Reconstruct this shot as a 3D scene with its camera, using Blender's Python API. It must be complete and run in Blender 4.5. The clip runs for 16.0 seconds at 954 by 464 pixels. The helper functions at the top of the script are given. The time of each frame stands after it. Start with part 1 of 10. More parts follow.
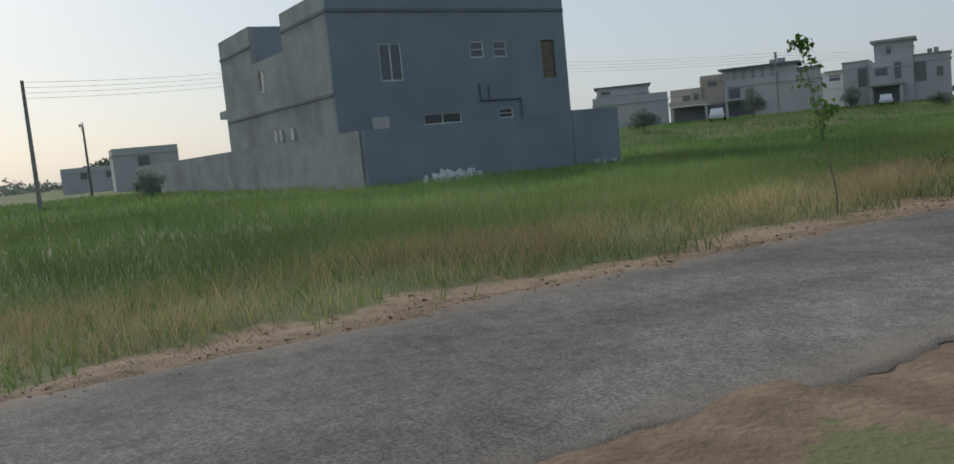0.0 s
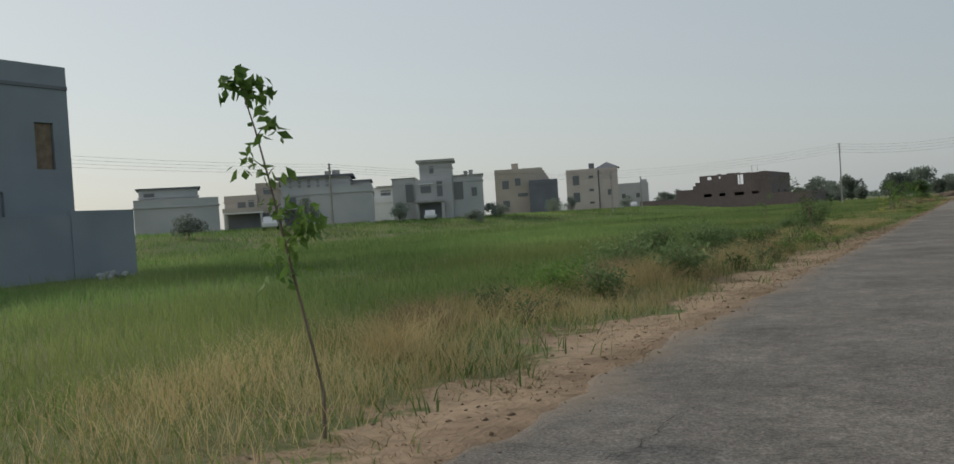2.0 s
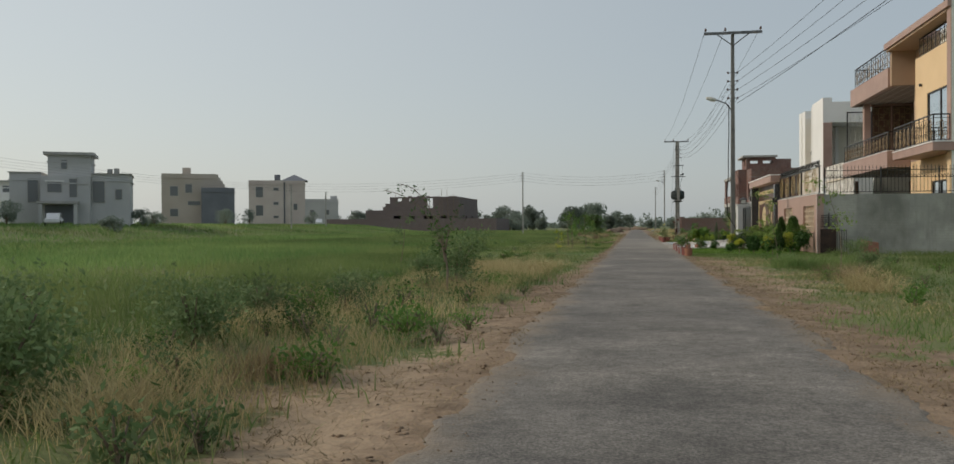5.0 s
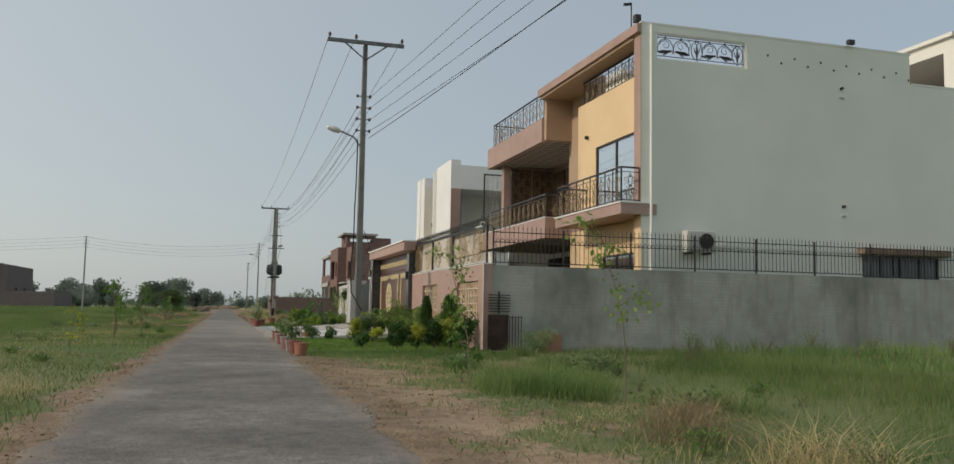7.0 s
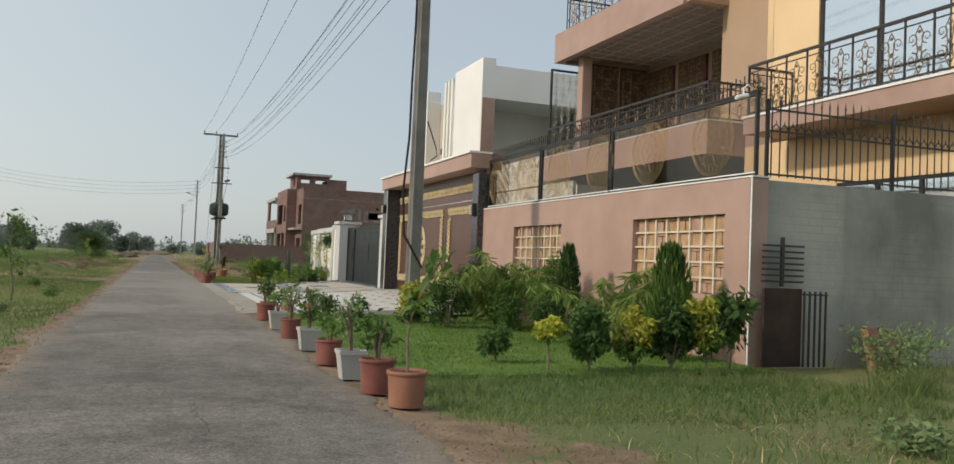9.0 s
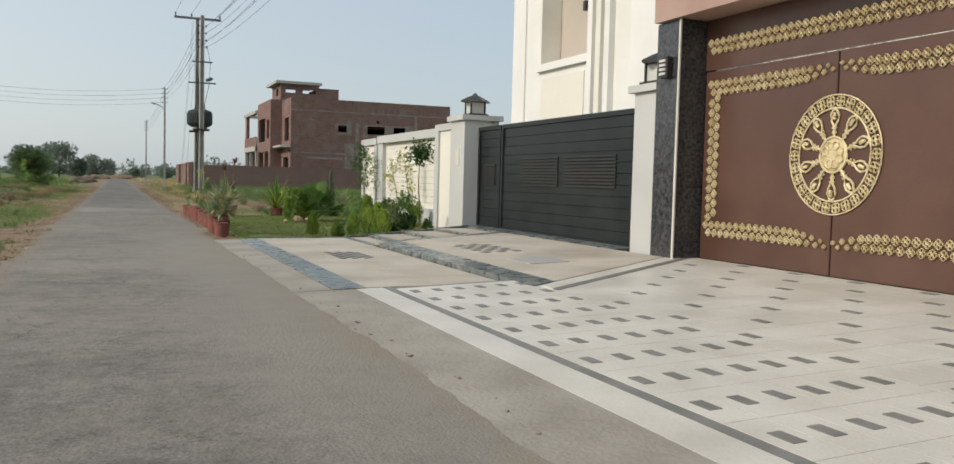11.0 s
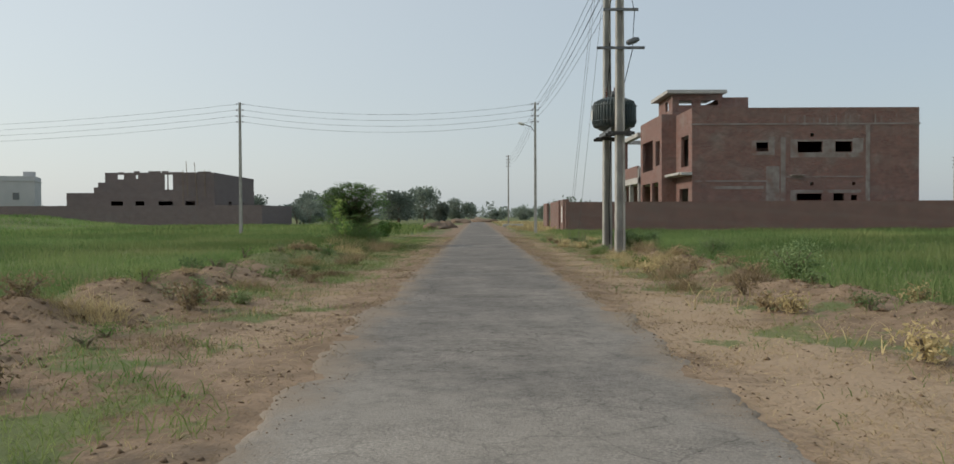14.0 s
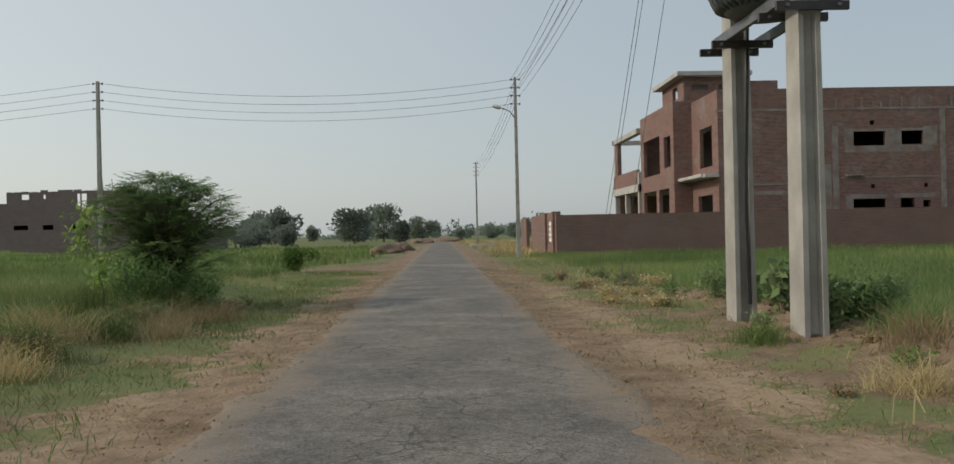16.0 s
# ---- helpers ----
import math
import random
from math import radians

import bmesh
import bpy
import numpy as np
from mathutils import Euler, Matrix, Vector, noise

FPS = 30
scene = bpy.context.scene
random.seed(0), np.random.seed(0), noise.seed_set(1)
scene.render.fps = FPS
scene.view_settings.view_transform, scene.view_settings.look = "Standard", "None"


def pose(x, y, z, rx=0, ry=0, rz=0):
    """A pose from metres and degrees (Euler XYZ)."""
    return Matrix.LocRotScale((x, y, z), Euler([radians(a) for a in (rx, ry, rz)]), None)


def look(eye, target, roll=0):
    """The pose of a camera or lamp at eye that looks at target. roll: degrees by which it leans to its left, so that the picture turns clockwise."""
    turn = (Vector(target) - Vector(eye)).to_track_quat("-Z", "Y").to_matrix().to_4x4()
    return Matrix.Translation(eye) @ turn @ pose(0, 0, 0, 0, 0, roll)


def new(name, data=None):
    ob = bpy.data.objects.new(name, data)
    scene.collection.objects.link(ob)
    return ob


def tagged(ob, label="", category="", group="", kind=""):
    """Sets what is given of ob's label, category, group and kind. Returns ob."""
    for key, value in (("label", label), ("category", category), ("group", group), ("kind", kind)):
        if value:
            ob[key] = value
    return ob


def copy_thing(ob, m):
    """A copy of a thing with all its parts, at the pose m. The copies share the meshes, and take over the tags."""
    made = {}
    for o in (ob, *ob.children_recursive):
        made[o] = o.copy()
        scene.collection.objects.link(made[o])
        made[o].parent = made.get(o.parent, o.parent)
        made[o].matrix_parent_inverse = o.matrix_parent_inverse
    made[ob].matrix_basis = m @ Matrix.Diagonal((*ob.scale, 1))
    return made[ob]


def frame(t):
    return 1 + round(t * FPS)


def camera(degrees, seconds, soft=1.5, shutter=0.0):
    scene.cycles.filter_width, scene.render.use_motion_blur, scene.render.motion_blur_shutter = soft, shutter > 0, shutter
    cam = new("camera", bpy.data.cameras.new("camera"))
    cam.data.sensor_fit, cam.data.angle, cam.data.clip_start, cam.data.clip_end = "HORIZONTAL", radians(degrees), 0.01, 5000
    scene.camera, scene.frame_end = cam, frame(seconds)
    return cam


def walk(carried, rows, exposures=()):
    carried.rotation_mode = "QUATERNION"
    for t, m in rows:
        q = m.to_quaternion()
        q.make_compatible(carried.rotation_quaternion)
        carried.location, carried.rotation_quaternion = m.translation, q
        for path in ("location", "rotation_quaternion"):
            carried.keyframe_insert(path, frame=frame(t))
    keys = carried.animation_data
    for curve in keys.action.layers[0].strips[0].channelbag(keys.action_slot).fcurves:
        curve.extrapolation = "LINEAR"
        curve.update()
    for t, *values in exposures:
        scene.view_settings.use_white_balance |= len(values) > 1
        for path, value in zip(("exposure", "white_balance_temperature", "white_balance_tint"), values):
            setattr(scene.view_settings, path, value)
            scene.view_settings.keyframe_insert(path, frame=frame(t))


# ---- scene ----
cam = camera(57.9, 16.0, soft=1.5, shutter=0.0)
PATH = [
    (0, (3.446, -6.214, 1.138), (1.741, -5.187, 0.943), -5.56),
    (0.5, (2.433, -5.245, 1.149), (0.922, -3.952, 0.939), -5.58),
    (1, (1.487, -4.015, 1.160), (0.291, -2.430, 0.918), -6.17),
    (1.5, (0.743, -2.666, 1.168), (-0.358, -0.997, 1.141), -3.86),
    (2, (0.371, -1.279, 1.143), (-0.633, 0.451, 1.114), -3.65),
    (2.5, (0.008, 0.608, 1.136), (-0.736, 2.464, 1.096), -2.58),
    (3, (-0.432, 2.379, 1.138), (-1.100, 4.264, 1.107), -2.31),
    (3.5, (-0.814, 4.138, 1.144), (-1.250, 6.089, 1.069), -3.42),
    (3.7, (-0.853, 5.026, 1.145), (-1.267, 6.982, 1.067), -2.71),
    (5.8, (-0.599, 16.961, 1.126), (-0.953, 18.929, 1.173), 0.20),
    (6, (-0.527, 18.310, 1.123), (-0.690, 20.301, 1.224), -1.60),
    (6.2, (-0.436, 19.594, 1.123), (-0.154, 21.559, 1.363), 0.06),
    (6.5, (-0.352, 21.524, 1.121), (0.099, 23.457, 1.367), -0.51),
    (7, (-0.514, 25.025, 1.118), (0.041, 26.938, 1.296), 1.05),
    (7.5, (-0.498, 28.335, 1.136), (0.158, 30.223, 1.230), 1.31),
    (8, (-0.492, 31.810, 1.145), (0.190, 33.685, 1.276), 1.24),
    (8.2, (-0.544, 33.183, 1.147), (0.034, 35.093, 1.273), 2.19),
    (8.5, (-0.649, 35.235, 1.145), (-0.009, 37.126, 1.264), 1.14),
    (8.7, (-0.690, 36.636, 1.143), (-0.018, 38.517, 1.248), 1.88),
    (10.8, (-0.666, 53.832, 1.131), (0.160, 55.650, 1.020), 1.35),
    (11, (-0.670, 55.541, 1.133), (0.103, 57.382, 1.019), 1.50),
    (11.5, (-0.639, 59.565, 1.133), (-0.131, 61.495, 0.997), -2.74),
    (12, (-0.498, 63.755, 1.132), (-0.094, 65.706, 0.955), -5.73),
    (12.5, (-0.421, 67.855, 1.125), (-0.139, 69.833, 1.025), -2.18),
    (13, (-0.393, 72.070, 1.148), (-0.173, 74.056, 1.055), -2.44),
    (13.5, (-0.447, 76.312, 1.155), (-0.229, 78.299, 1.092), -0.88),
    (14, (-0.659, 80.542, 1.158), (-0.658, 82.541, 1.122), -0.26),
    (14.5, (-0.771, 85.222, 1.164), (-0.815, 87.222, 1.172), -0.16),
    (15, (-0.685, 89.513, 1.163), (-0.689, 91.513, 1.159), -0.48),
    (15.5, (-0.544, 93.883, 1.188), (-0.504, 95.883, 1.191), -0.01),
    (16, (-0.357, 98.056, 1.247), (-0.276, 100.054, 1.252), -1.29),
]
walk(cam, [(t, look(eye, target, roll)) for t, eye, target, roll in PATH],
     [(0.0, -0.44, 5850, 10), (0.5, -0.47, 5800, 10), (1.0, -0.15, 5950, 10), (1.5, 0.0, 6250, 10), (2.0, -0.32, 6400, 10), (3.5, -0.24, 6500, 10), (6.0, -0.27, 6450, 10), (6.5, -0.28, 6350, 10), (7.5, -0.05, 6600, 10), (8.5, 0.06, 6550, 10), (11.0, 0.17, 6350, 10), (12.0, 0.14, 6250, 10), (13.5, 0.07, 6300, 10), (14.5, -0.06, 6400, 10), (15.0, -0.15, 6450, 10), (16.0, -0.12, 6500, 10)])

# ---- world and sun ----
SUN_AZ, SUN_EL = -94.0, 30.0      # degrees clockwise from +y, and above the horizon
world = bpy.data.worlds.new("hazy_sky")
scene.world = world
world.use_nodes = True
wn = world.node_tree.nodes
sky = wn.new("ShaderNodeTexSky")
sky.sky_type = 'NISHITA'
sky.sun_disc = False
sky.sun_elevation = radians(SUN_EL)
sky.sun_rotation = radians(SUN_AZ)
sky.altitude = 200
sky.air_density = 1.2
sky.dust_density = 2.0
sky.ozone_density = 1.0
wn["Background"].inputs["Strength"].default_value = 0.137
haze = wn.new("ShaderNodeMix")     # even haze veils the clear sky
haze.data_type = 'RGBA'
haze.inputs[0].default_value = 0.74
aim = wn.new("ShaderNodeTexCoord")     # sunlit haze scatters forwards: brighter towards the sun
turn = wn.new("ShaderNodeVectorMath")
turn.operation = 'DOT_PRODUCT'
turn.inputs[1].default_value = (math.sin(radians(SUN_AZ)), math.cos(radians(SUN_AZ)), 0)
world.node_tree.links.new(aim.outputs["Generated"], turn.inputs[0])
fore = wn.new("ShaderNodeMapRange")
fore.interpolation_type = 'SMOOTHSTEP'
fore.inputs[1].default_value, fore.inputs[2].default_value = -0.7, 0.8
world.node_tree.links.new(turn.outputs["Value"], fore.inputs[0])
veil = wn.new("ShaderNodeMix")
veil.data_type = 'RGBA'
veil.inputs[6].default_value, veil.inputs[7].default_value = (3.25, 3.7, 4.05, 1), (5.5, 5.75, 5.65, 1)
world.node_tree.links.new(fore.outputs[0], veil.inputs[0])
world.node_tree.links.new(veil.outputs[2], haze.inputs[7])
world.node_tree.links.new(sky.outputs[0], haze.inputs[6])
world.node_tree.links.new(haze.outputs[2], wn["Background"].inputs["Color"])
sun = new("sun", bpy.data.lights.new("sun", 'SUN'))
sun.data.energy = 2.2
sun.data.angle = radians(3.0)
sun.data.color = (1.0, 0.89, 0.75)
_a, _e = radians(SUN_AZ), radians(SUN_EL)
sun.matrix_basis = look((0, 0, 0), (-math.sin(_a) * math.cos(_e), -math.cos(_a) * math.cos(_e), -math.sin(_e)))

# ---- materials ----
MATS = {}


def surface(name, a, b, scale=3.0, rough=0.8, metal=0.0, bump=0.15, fine=60.0, c=None, stain=0.5, spec=0.3, island=0.0):
    """A worn surface: colours a and b mixed by coarse noise, fine grain on top, colour c as stains; bump from the grain."""
    m = bpy.data.materials.new(name)
    m.use_nodes = True
    nt, L = m.node_tree, m.node_tree.links
    bs = nt.nodes["Principled BSDF"]
    bs.inputs["Metallic"].default_value = metal
    bs.inputs["Specular IOR Level"].default_value = spec
    geo = nt.nodes.new("ShaderNodeNewGeometry")
    pos = geo.outputs["Position"]
    n1 = nt.nodes.new("ShaderNodeTexNoise")
    n1.inputs["Scale"].default_value = scale
    n1.inputs["Detail"].default_value = 5
    n2 = nt.nodes.new("ShaderNodeTexNoise")
    n2.inputs["Scale"].default_value = fine
    n2.inputs["Detail"].default_value = 3
    for n in (n1, n2):
        L.new(pos, n.inputs["Vector"])
    r1 = nt.nodes.new("ShaderNodeMapRange")
    r1.inputs[1].default_value, r1.inputs[2].default_value = 0.35, 0.65
    L.new(n1.outputs["Fac"], r1.inputs[0])
    mix = nt.nodes.new("ShaderNodeMix")
    mix.data_type = 'RGBA'
    mix.inputs[6].default_value, mix.inputs[7].default_value = (*a, 1), (*b, 1)
    L.new(r1.outputs[0], mix.inputs[0])
    out = mix.outputs[2]
    if c:
        n3 = nt.nodes.new("ShaderNodeTexNoise")
        n3.inputs["Scale"].default_value = scale * 0.37
        n3.inputs["Detail"].default_value = 8
        L.new(pos, n3.inputs["Vector"])
        r3 = nt.nodes.new("ShaderNodeMapRange")
        r3.inputs[1].default_value, r3.inputs[2].default_value = 0.55, 0.72
        r3.inputs[4].default_value = stain
        L.new(n3.outputs["Fac"], r3.inputs[0])
        m3 = nt.nodes.new("ShaderNodeMix")
        m3.data_type = 'RGBA'
        m3.inputs[7].default_value = (*c, 1)
        L.new(r3.outputs[0], m3.inputs[0])
        L.new(out, m3.inputs[6])
        out = m3.outputs[2]
    hsv = nt.nodes.new("ShaderNodeHueSaturation")
    rv = nt.nodes.new("ShaderNodeMapRange")
    rv.inputs[3].default_value, rv.inputs[4].default_value = 0.86, 1.14
    L.new(n2.outputs["Fac"], rv.inputs[0])
    val = rv.outputs[0]
    if island:
        ri = nt.nodes.new("ShaderNodeMapRange")
        ri.inputs[3].default_value, ri.inputs[4].default_value = 1 - island, 1 + island
        L.new(geo.outputs["Random Per Island"], ri.inputs[0])
        mu = nt.nodes.new("ShaderNodeMath")
        mu.operation = 'MULTIPLY'
        L.new(ri.outputs[0], mu.inputs[0])
        L.new(val, mu.inputs[1])
        val = mu.outputs[0]
    L.new(val, hsv.inputs["Value"])
    L.new(out, hsv.inputs["Color"])
    L.new(hsv.outputs[0], bs.inputs["Base Color"])
    rr = nt.nodes.new("ShaderNodeMapRange")
    rr.inputs[3].default_value, rr.inputs[4].default_value = max(0.03, rough - 0.12), min(1, rough + 0.1)
    L.new(n1.outputs["Fac"], rr.inputs[0])
    L.new(rr.outputs[0], bs.inputs["Roughness"])
    if bump:
        bn = nt.nodes.new("ShaderNodeBump")
        bn.inputs["Strength"].default_value = bump
        bn.inputs["Distance"].default_value = 0.02
        L.new(n2.outputs["Fac"], bn.inputs["Height"])
        L.new(bn.outputs[0], bs.inputs["Normal"])
    MATS[name] = m
    return m


def leafy(name, a, b, trans=0.35, scale=0.6, rough=0.7, ripe=None):
    """Leaves and blades: colour varies by blade and by place, light passes through in part; ripe: the colour of wide yellowing patches."""
    m = bpy.data.materials.new(name)
    m.use_nodes = True
    nt, L = m.node_tree, m.node_tree.links
    bs = nt.nodes["Principled BSDF"]
    geo = nt.nodes.new("ShaderNodeNewGeometry")
    n1 = nt.nodes.new("ShaderNodeTexNoise")
    n1.inputs["Scale"].default_value = scale
    n1.inputs["Detail"].default_value = 4
    L.new(geo.outputs["Position"], n1.inputs["Vector"])
    ad = nt.nodes.new("ShaderNodeMath")
    ad.operation = 'MULTIPLY_ADD'
    ad.inputs[1].default_value, ad.inputs[2].default_value = 0.7, -0.35
    L.new(geo.outputs["Random Per Island"], ad.inputs[0])
    r1 = nt.nodes.new("ShaderNodeMapRange")
    r1.inputs[1].default_value, r1.inputs[2].default_value = 0.3, 0.7
    L.new(n1.outputs["Fac"], r1.inputs[0])
    n0 = nt.nodes.new("ShaderNodeTexNoise")
    n0.inputs["Scale"].default_value = scale * 0.22
    n0.inputs["Detail"].default_value = 3
    L.new(geo.outputs["Position"], n0.inputs["Vector"])
    r0 = nt.nodes.new("ShaderNodeMapRange")
    r0.inputs[1].default_value, r0.inputs[2].default_value = 0.35, 0.65
    r0.inputs[3].default_value, r0.inputs[4].default_value = 0.72, 1.3
    L.new(n0.outputs["Fac"], r0.inputs[0])
    sm = nt.nodes.new("ShaderNodeMath")
    sm.use_clamp = True
    L.new(r1.outputs[0], sm.inputs[0])
    L.new(ad.outputs[0], sm.inputs[1])
    mix = nt.nodes.new("ShaderNodeMix")
    mix.data_type = 'RGBA'
    mix.inputs[6].default_value, mix.inputs[7].default_value = (*a, 1), (*b, 1)
    L.new(sm.outputs[0], mix.inputs[0])
    out = mix.outputs[2]
    if ripe:
        n2 = nt.nodes.new("ShaderNodeTexNoise")
        n2.inputs["Scale"].default_value = 0.11
        n2.inputs["Detail"].default_value = 6
        L.new(geo.outputs["Position"], n2.inputs["Vector"])
        r2 = nt.nodes.new("ShaderNodeMapRange")
        r2.inputs[1].default_value, r2.inputs[2].default_value, r2.inputs[4].default_value = 0.5, 0.68, 0.7
        L.new(n2.outputs["Fac"], r2.inputs[0])
        mr = nt.nodes.new("ShaderNodeMix")
        mr.data_type = 'RGBA'
        mr.inputs[7].default_value = (*ripe, 1)
        L.new(r2.outputs[0], mr.inputs[0])
        L.new(out, mr.inputs[6])
        out = mr.outputs[2]
    hs = nt.nodes.new("ShaderNodeHueSaturation")
    L.new(out, hs.inputs["Color"])
    L.new(r0.outputs[0], hs.inputs["Value"])
    L.new(hs.outputs[0], bs.inputs["Base Color"])
    bs.inputs["Roughness"].default_value = rough
    bs.inputs["Specular IOR Level"].default_value = 0.1
    tr = nt.nodes.new("ShaderNodeBsdfTranslucent")
    L.new(hs.outputs[0], tr.inputs["Color"])
    ms = nt.nodes.new("ShaderNodeMixShader")
    ms.inputs[0].default_value = trans
    L.new(bs.outputs[0], ms.inputs[1])
    L.new(tr.outputs[0], ms.inputs[2])
    L.new(ms.outputs[0], nt.nodes["Material Output"].inputs["Surface"])
    MATS[name] = m
    return m


def brickwork(name, a, b, mortar, w=0.24, h=0.085, stain=(0.35, 0.33, 0.31), vary=0.8, joint=0.012):
    """Brick courses too far off to pick apart, with cement smears."""
    m = surface(name, a, b, 1.2, 0.9, bump=0.1, c=stain, stain=0.55)
    nt, L = m.node_tree, m.node_tree.links
    bs = nt.nodes["Principled BSDF"]
    geo = nt.nodes.new("ShaderNodeNewGeometry")
    sep = nt.nodes.new("ShaderNodeSeparateXYZ")
    L.new(geo.outputs["Position"], sep.inputs[0])
    ad = nt.nodes.new("ShaderNodeMath")
    L.new(sep.outputs[0], ad.inputs[0])
    L.new(sep.outputs[1], ad.inputs[1])
    cb = nt.nodes.new("ShaderNodeCombineXYZ")
    L.new(ad.outputs[0], cb.inputs[0])
    L.new(sep.outputs[2], cb.inputs[1])
    br = nt.nodes.new("ShaderNodeTexBrick")
    br.inputs["Scale"].default_value = 1.0
    br.inputs["Brick Width"].default_value = w
    br.inputs["Row Height"].default_value = h
    br.inputs["Mortar Size"].default_value = joint
    br.inputs["Mortar"].default_value = (*mortar, 1)
    L.new(cb.outputs[0], br.inputs["Vector"])
    src = bs.inputs["Base Color"].links[0].from_socket
    L.new(src, br.inputs["Color1"])
    h2 = nt.nodes.new("ShaderNodeHueSaturation")
    h2.inputs["Value"].default_value = vary
    L.new(src, h2.inputs["Color"])
    L.new(h2.outputs[0], br.inputs["Color2"])
    L.new(br.outputs["Color"], bs.inputs["Base Color"])
    return m


def glassy(name, colour, rough=0.05):
    m = bpy.data.materials.new(name)
    m.use_nodes = True
    bs = m.node_tree.nodes["Principled BSDF"]
    bs.inputs["Base Color"].default_value = (*colour, 1)
    bs.inputs["Roughness"].default_value = rough
    bs.inputs["Specular IOR Level"].default_value = 1.0
    MATS[name] = m
    return m


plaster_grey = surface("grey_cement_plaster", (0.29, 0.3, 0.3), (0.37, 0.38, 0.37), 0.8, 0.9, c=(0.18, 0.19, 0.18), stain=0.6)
# Grey plaster darkened and blued in colour for walls turned from the sun
plaster_dark = surface("shade_side_plaster", (0.24, 0.275, 0.305), (0.28, 0.315, 0.345), 0.5, 0.9, c=(0.2, 0.225, 0.25))
plaster_pale = surface("pale_grey_plaster", (0.68, 0.7, 0.635), (0.74, 0.755, 0.685), 0.35, 0.85, bump=0.08, c=(0.61, 0.63, 0.565), stain=0.5)
# Renders of the far houses: base colours paled to imitate haze
plaster_far = surface("pale_cement_render", (0.46, 0.465, 0.46), (0.54, 0.535, 0.52), 0.3, 0.9, bump=0.05, c=(0.36, 0.36, 0.35))
plaster_tan = surface("pale_tan_render", (0.46, 0.40, 0.34), (0.52, 0.46, 0.40), 0.3, 0.9, bump=0.05, c=(0.4, 0.36, 0.32))
plaster_pink = surface("pale_pink_render", (0.55, 0.47, 0.43), (0.62, 0.55, 0.50), 0.3, 0.9, bump=0.05, c=(0.45, 0.4, 0.37))
plaster_slate = surface("dark_slate_render", (0.16, 0.17, 0.19), (0.2, 0.21, 0.23), 0.4, 0.9, bump=0.05)
yellow_paint = surface("ochre_yellow_paint", (0.72, 0.52, 0.295), (0.77, 0.565, 0.335), 0.7, 0.6, bump=0.04, c=(0.62, 0.40, 0.17), stain=0.4)
mauve_tile = surface("dusty_rose_tile", (0.37, 0.245, 0.20), (0.43, 0.295, 0.245), 1.3, 0.5, bump=0.04, c=(0.32, 0.2, 0.16))
taupe_paint = surface("taupe_paint", (0.40, 0.28, 0.19), (0.44, 0.31, 0.21), 0.7, 0.6, bump=0.04)
white_paint = surface("white_weather_paint", (0.76, 0.75, 0.72), (0.81, 0.8, 0.775), 0.6, 0.6, bump=0.05, c=(0.66, 0.64, 0.58), stain=0.4)
grey_paint = surface("pale_grey_weather_paint", (0.47, 0.47, 0.455), (0.54, 0.54, 0.525), 0.6, 0.65, bump=0.05, c=(0.4, 0.385, 0.35), stain=0.45)
cream_paint = surface("cream_paint", (0.74, 0.71, 0.63), (0.78, 0.75, 0.67), 0.6, 0.6, bump=0.05, c=(0.6, 0.56, 0.47), stain=0.4)
black_metal = surface("black_painted_steel", (0.011, 0.014, 0.014), (0.02, 0.024, 0.024), 2.0, 0.42, bump=0.03, spec=0.35, c=(0.035, 0.037, 0.036))
iron = surface("black_wrought_iron", (0.018, 0.017, 0.016), (0.035, 0.03, 0.027), 5.0, 0.45, bump=0.1, spec=0.5)
bronze_iron = surface("bronze_wrought_iron", (0.075, 0.052, 0.032), (0.3, 0.215, 0.115), 9.0, 0.42, metal=0.25, bump=0.1, spec=0.5)
brown_gate = surface("maroon_brown_gate_paint", (0.085, 0.042, 0.03), (0.11, 0.056, 0.04), 1.2, 0.35, bump=0.03, spec=0.5, c=(0.14, 0.08, 0.06), stain=0.4)
gold = surface("gold_paint", (0.6, 0.49, 0.27), (0.78, 0.68, 0.44), 9.0, 0.45, metal=0.2, bump=0.3, fine=120, spec=0.5)
granite = surface("polished_black_granite", (0.02, 0.02, 0.022), (0.07, 0.07, 0.075), 22.0, 0.22, bump=0.0, spec=0.6)
marble_pale = surface("pale_marble_tile", (0.56, 0.53, 0.465), (0.66, 0.63, 0.565), 1.6, 0.4, bump=0.02, c=(0.43, 0.4, 0.345))
marble_dark = surface("dark_veined_marble", (0.075, 0.09, 0.088), (0.17, 0.19, 0.185), 7.0, 0.3, bump=0.02)
tile_dark = surface("dark_grey_tile", (0.17, 0.168, 0.155), (0.23, 0.225, 0.21), 4.0, 0.5, bump=0.02)
concrete = surface("pole_concrete", (0.30, 0.29, 0.26), (0.40, 0.385, 0.35), 2.2, 0.9, bump=0.2, c=(0.22, 0.21, 0.19), stain=0.6)
# Stained pole concrete, its base colour darkened for the shaded side
concrete_dark = surface("weathered_shade_concrete", (0.15, 0.15, 0.142), (0.22, 0.215, 0.2), 2.2, 0.9, bump=0.2, c=(0.11, 0.11, 0.1), stain=0.6)
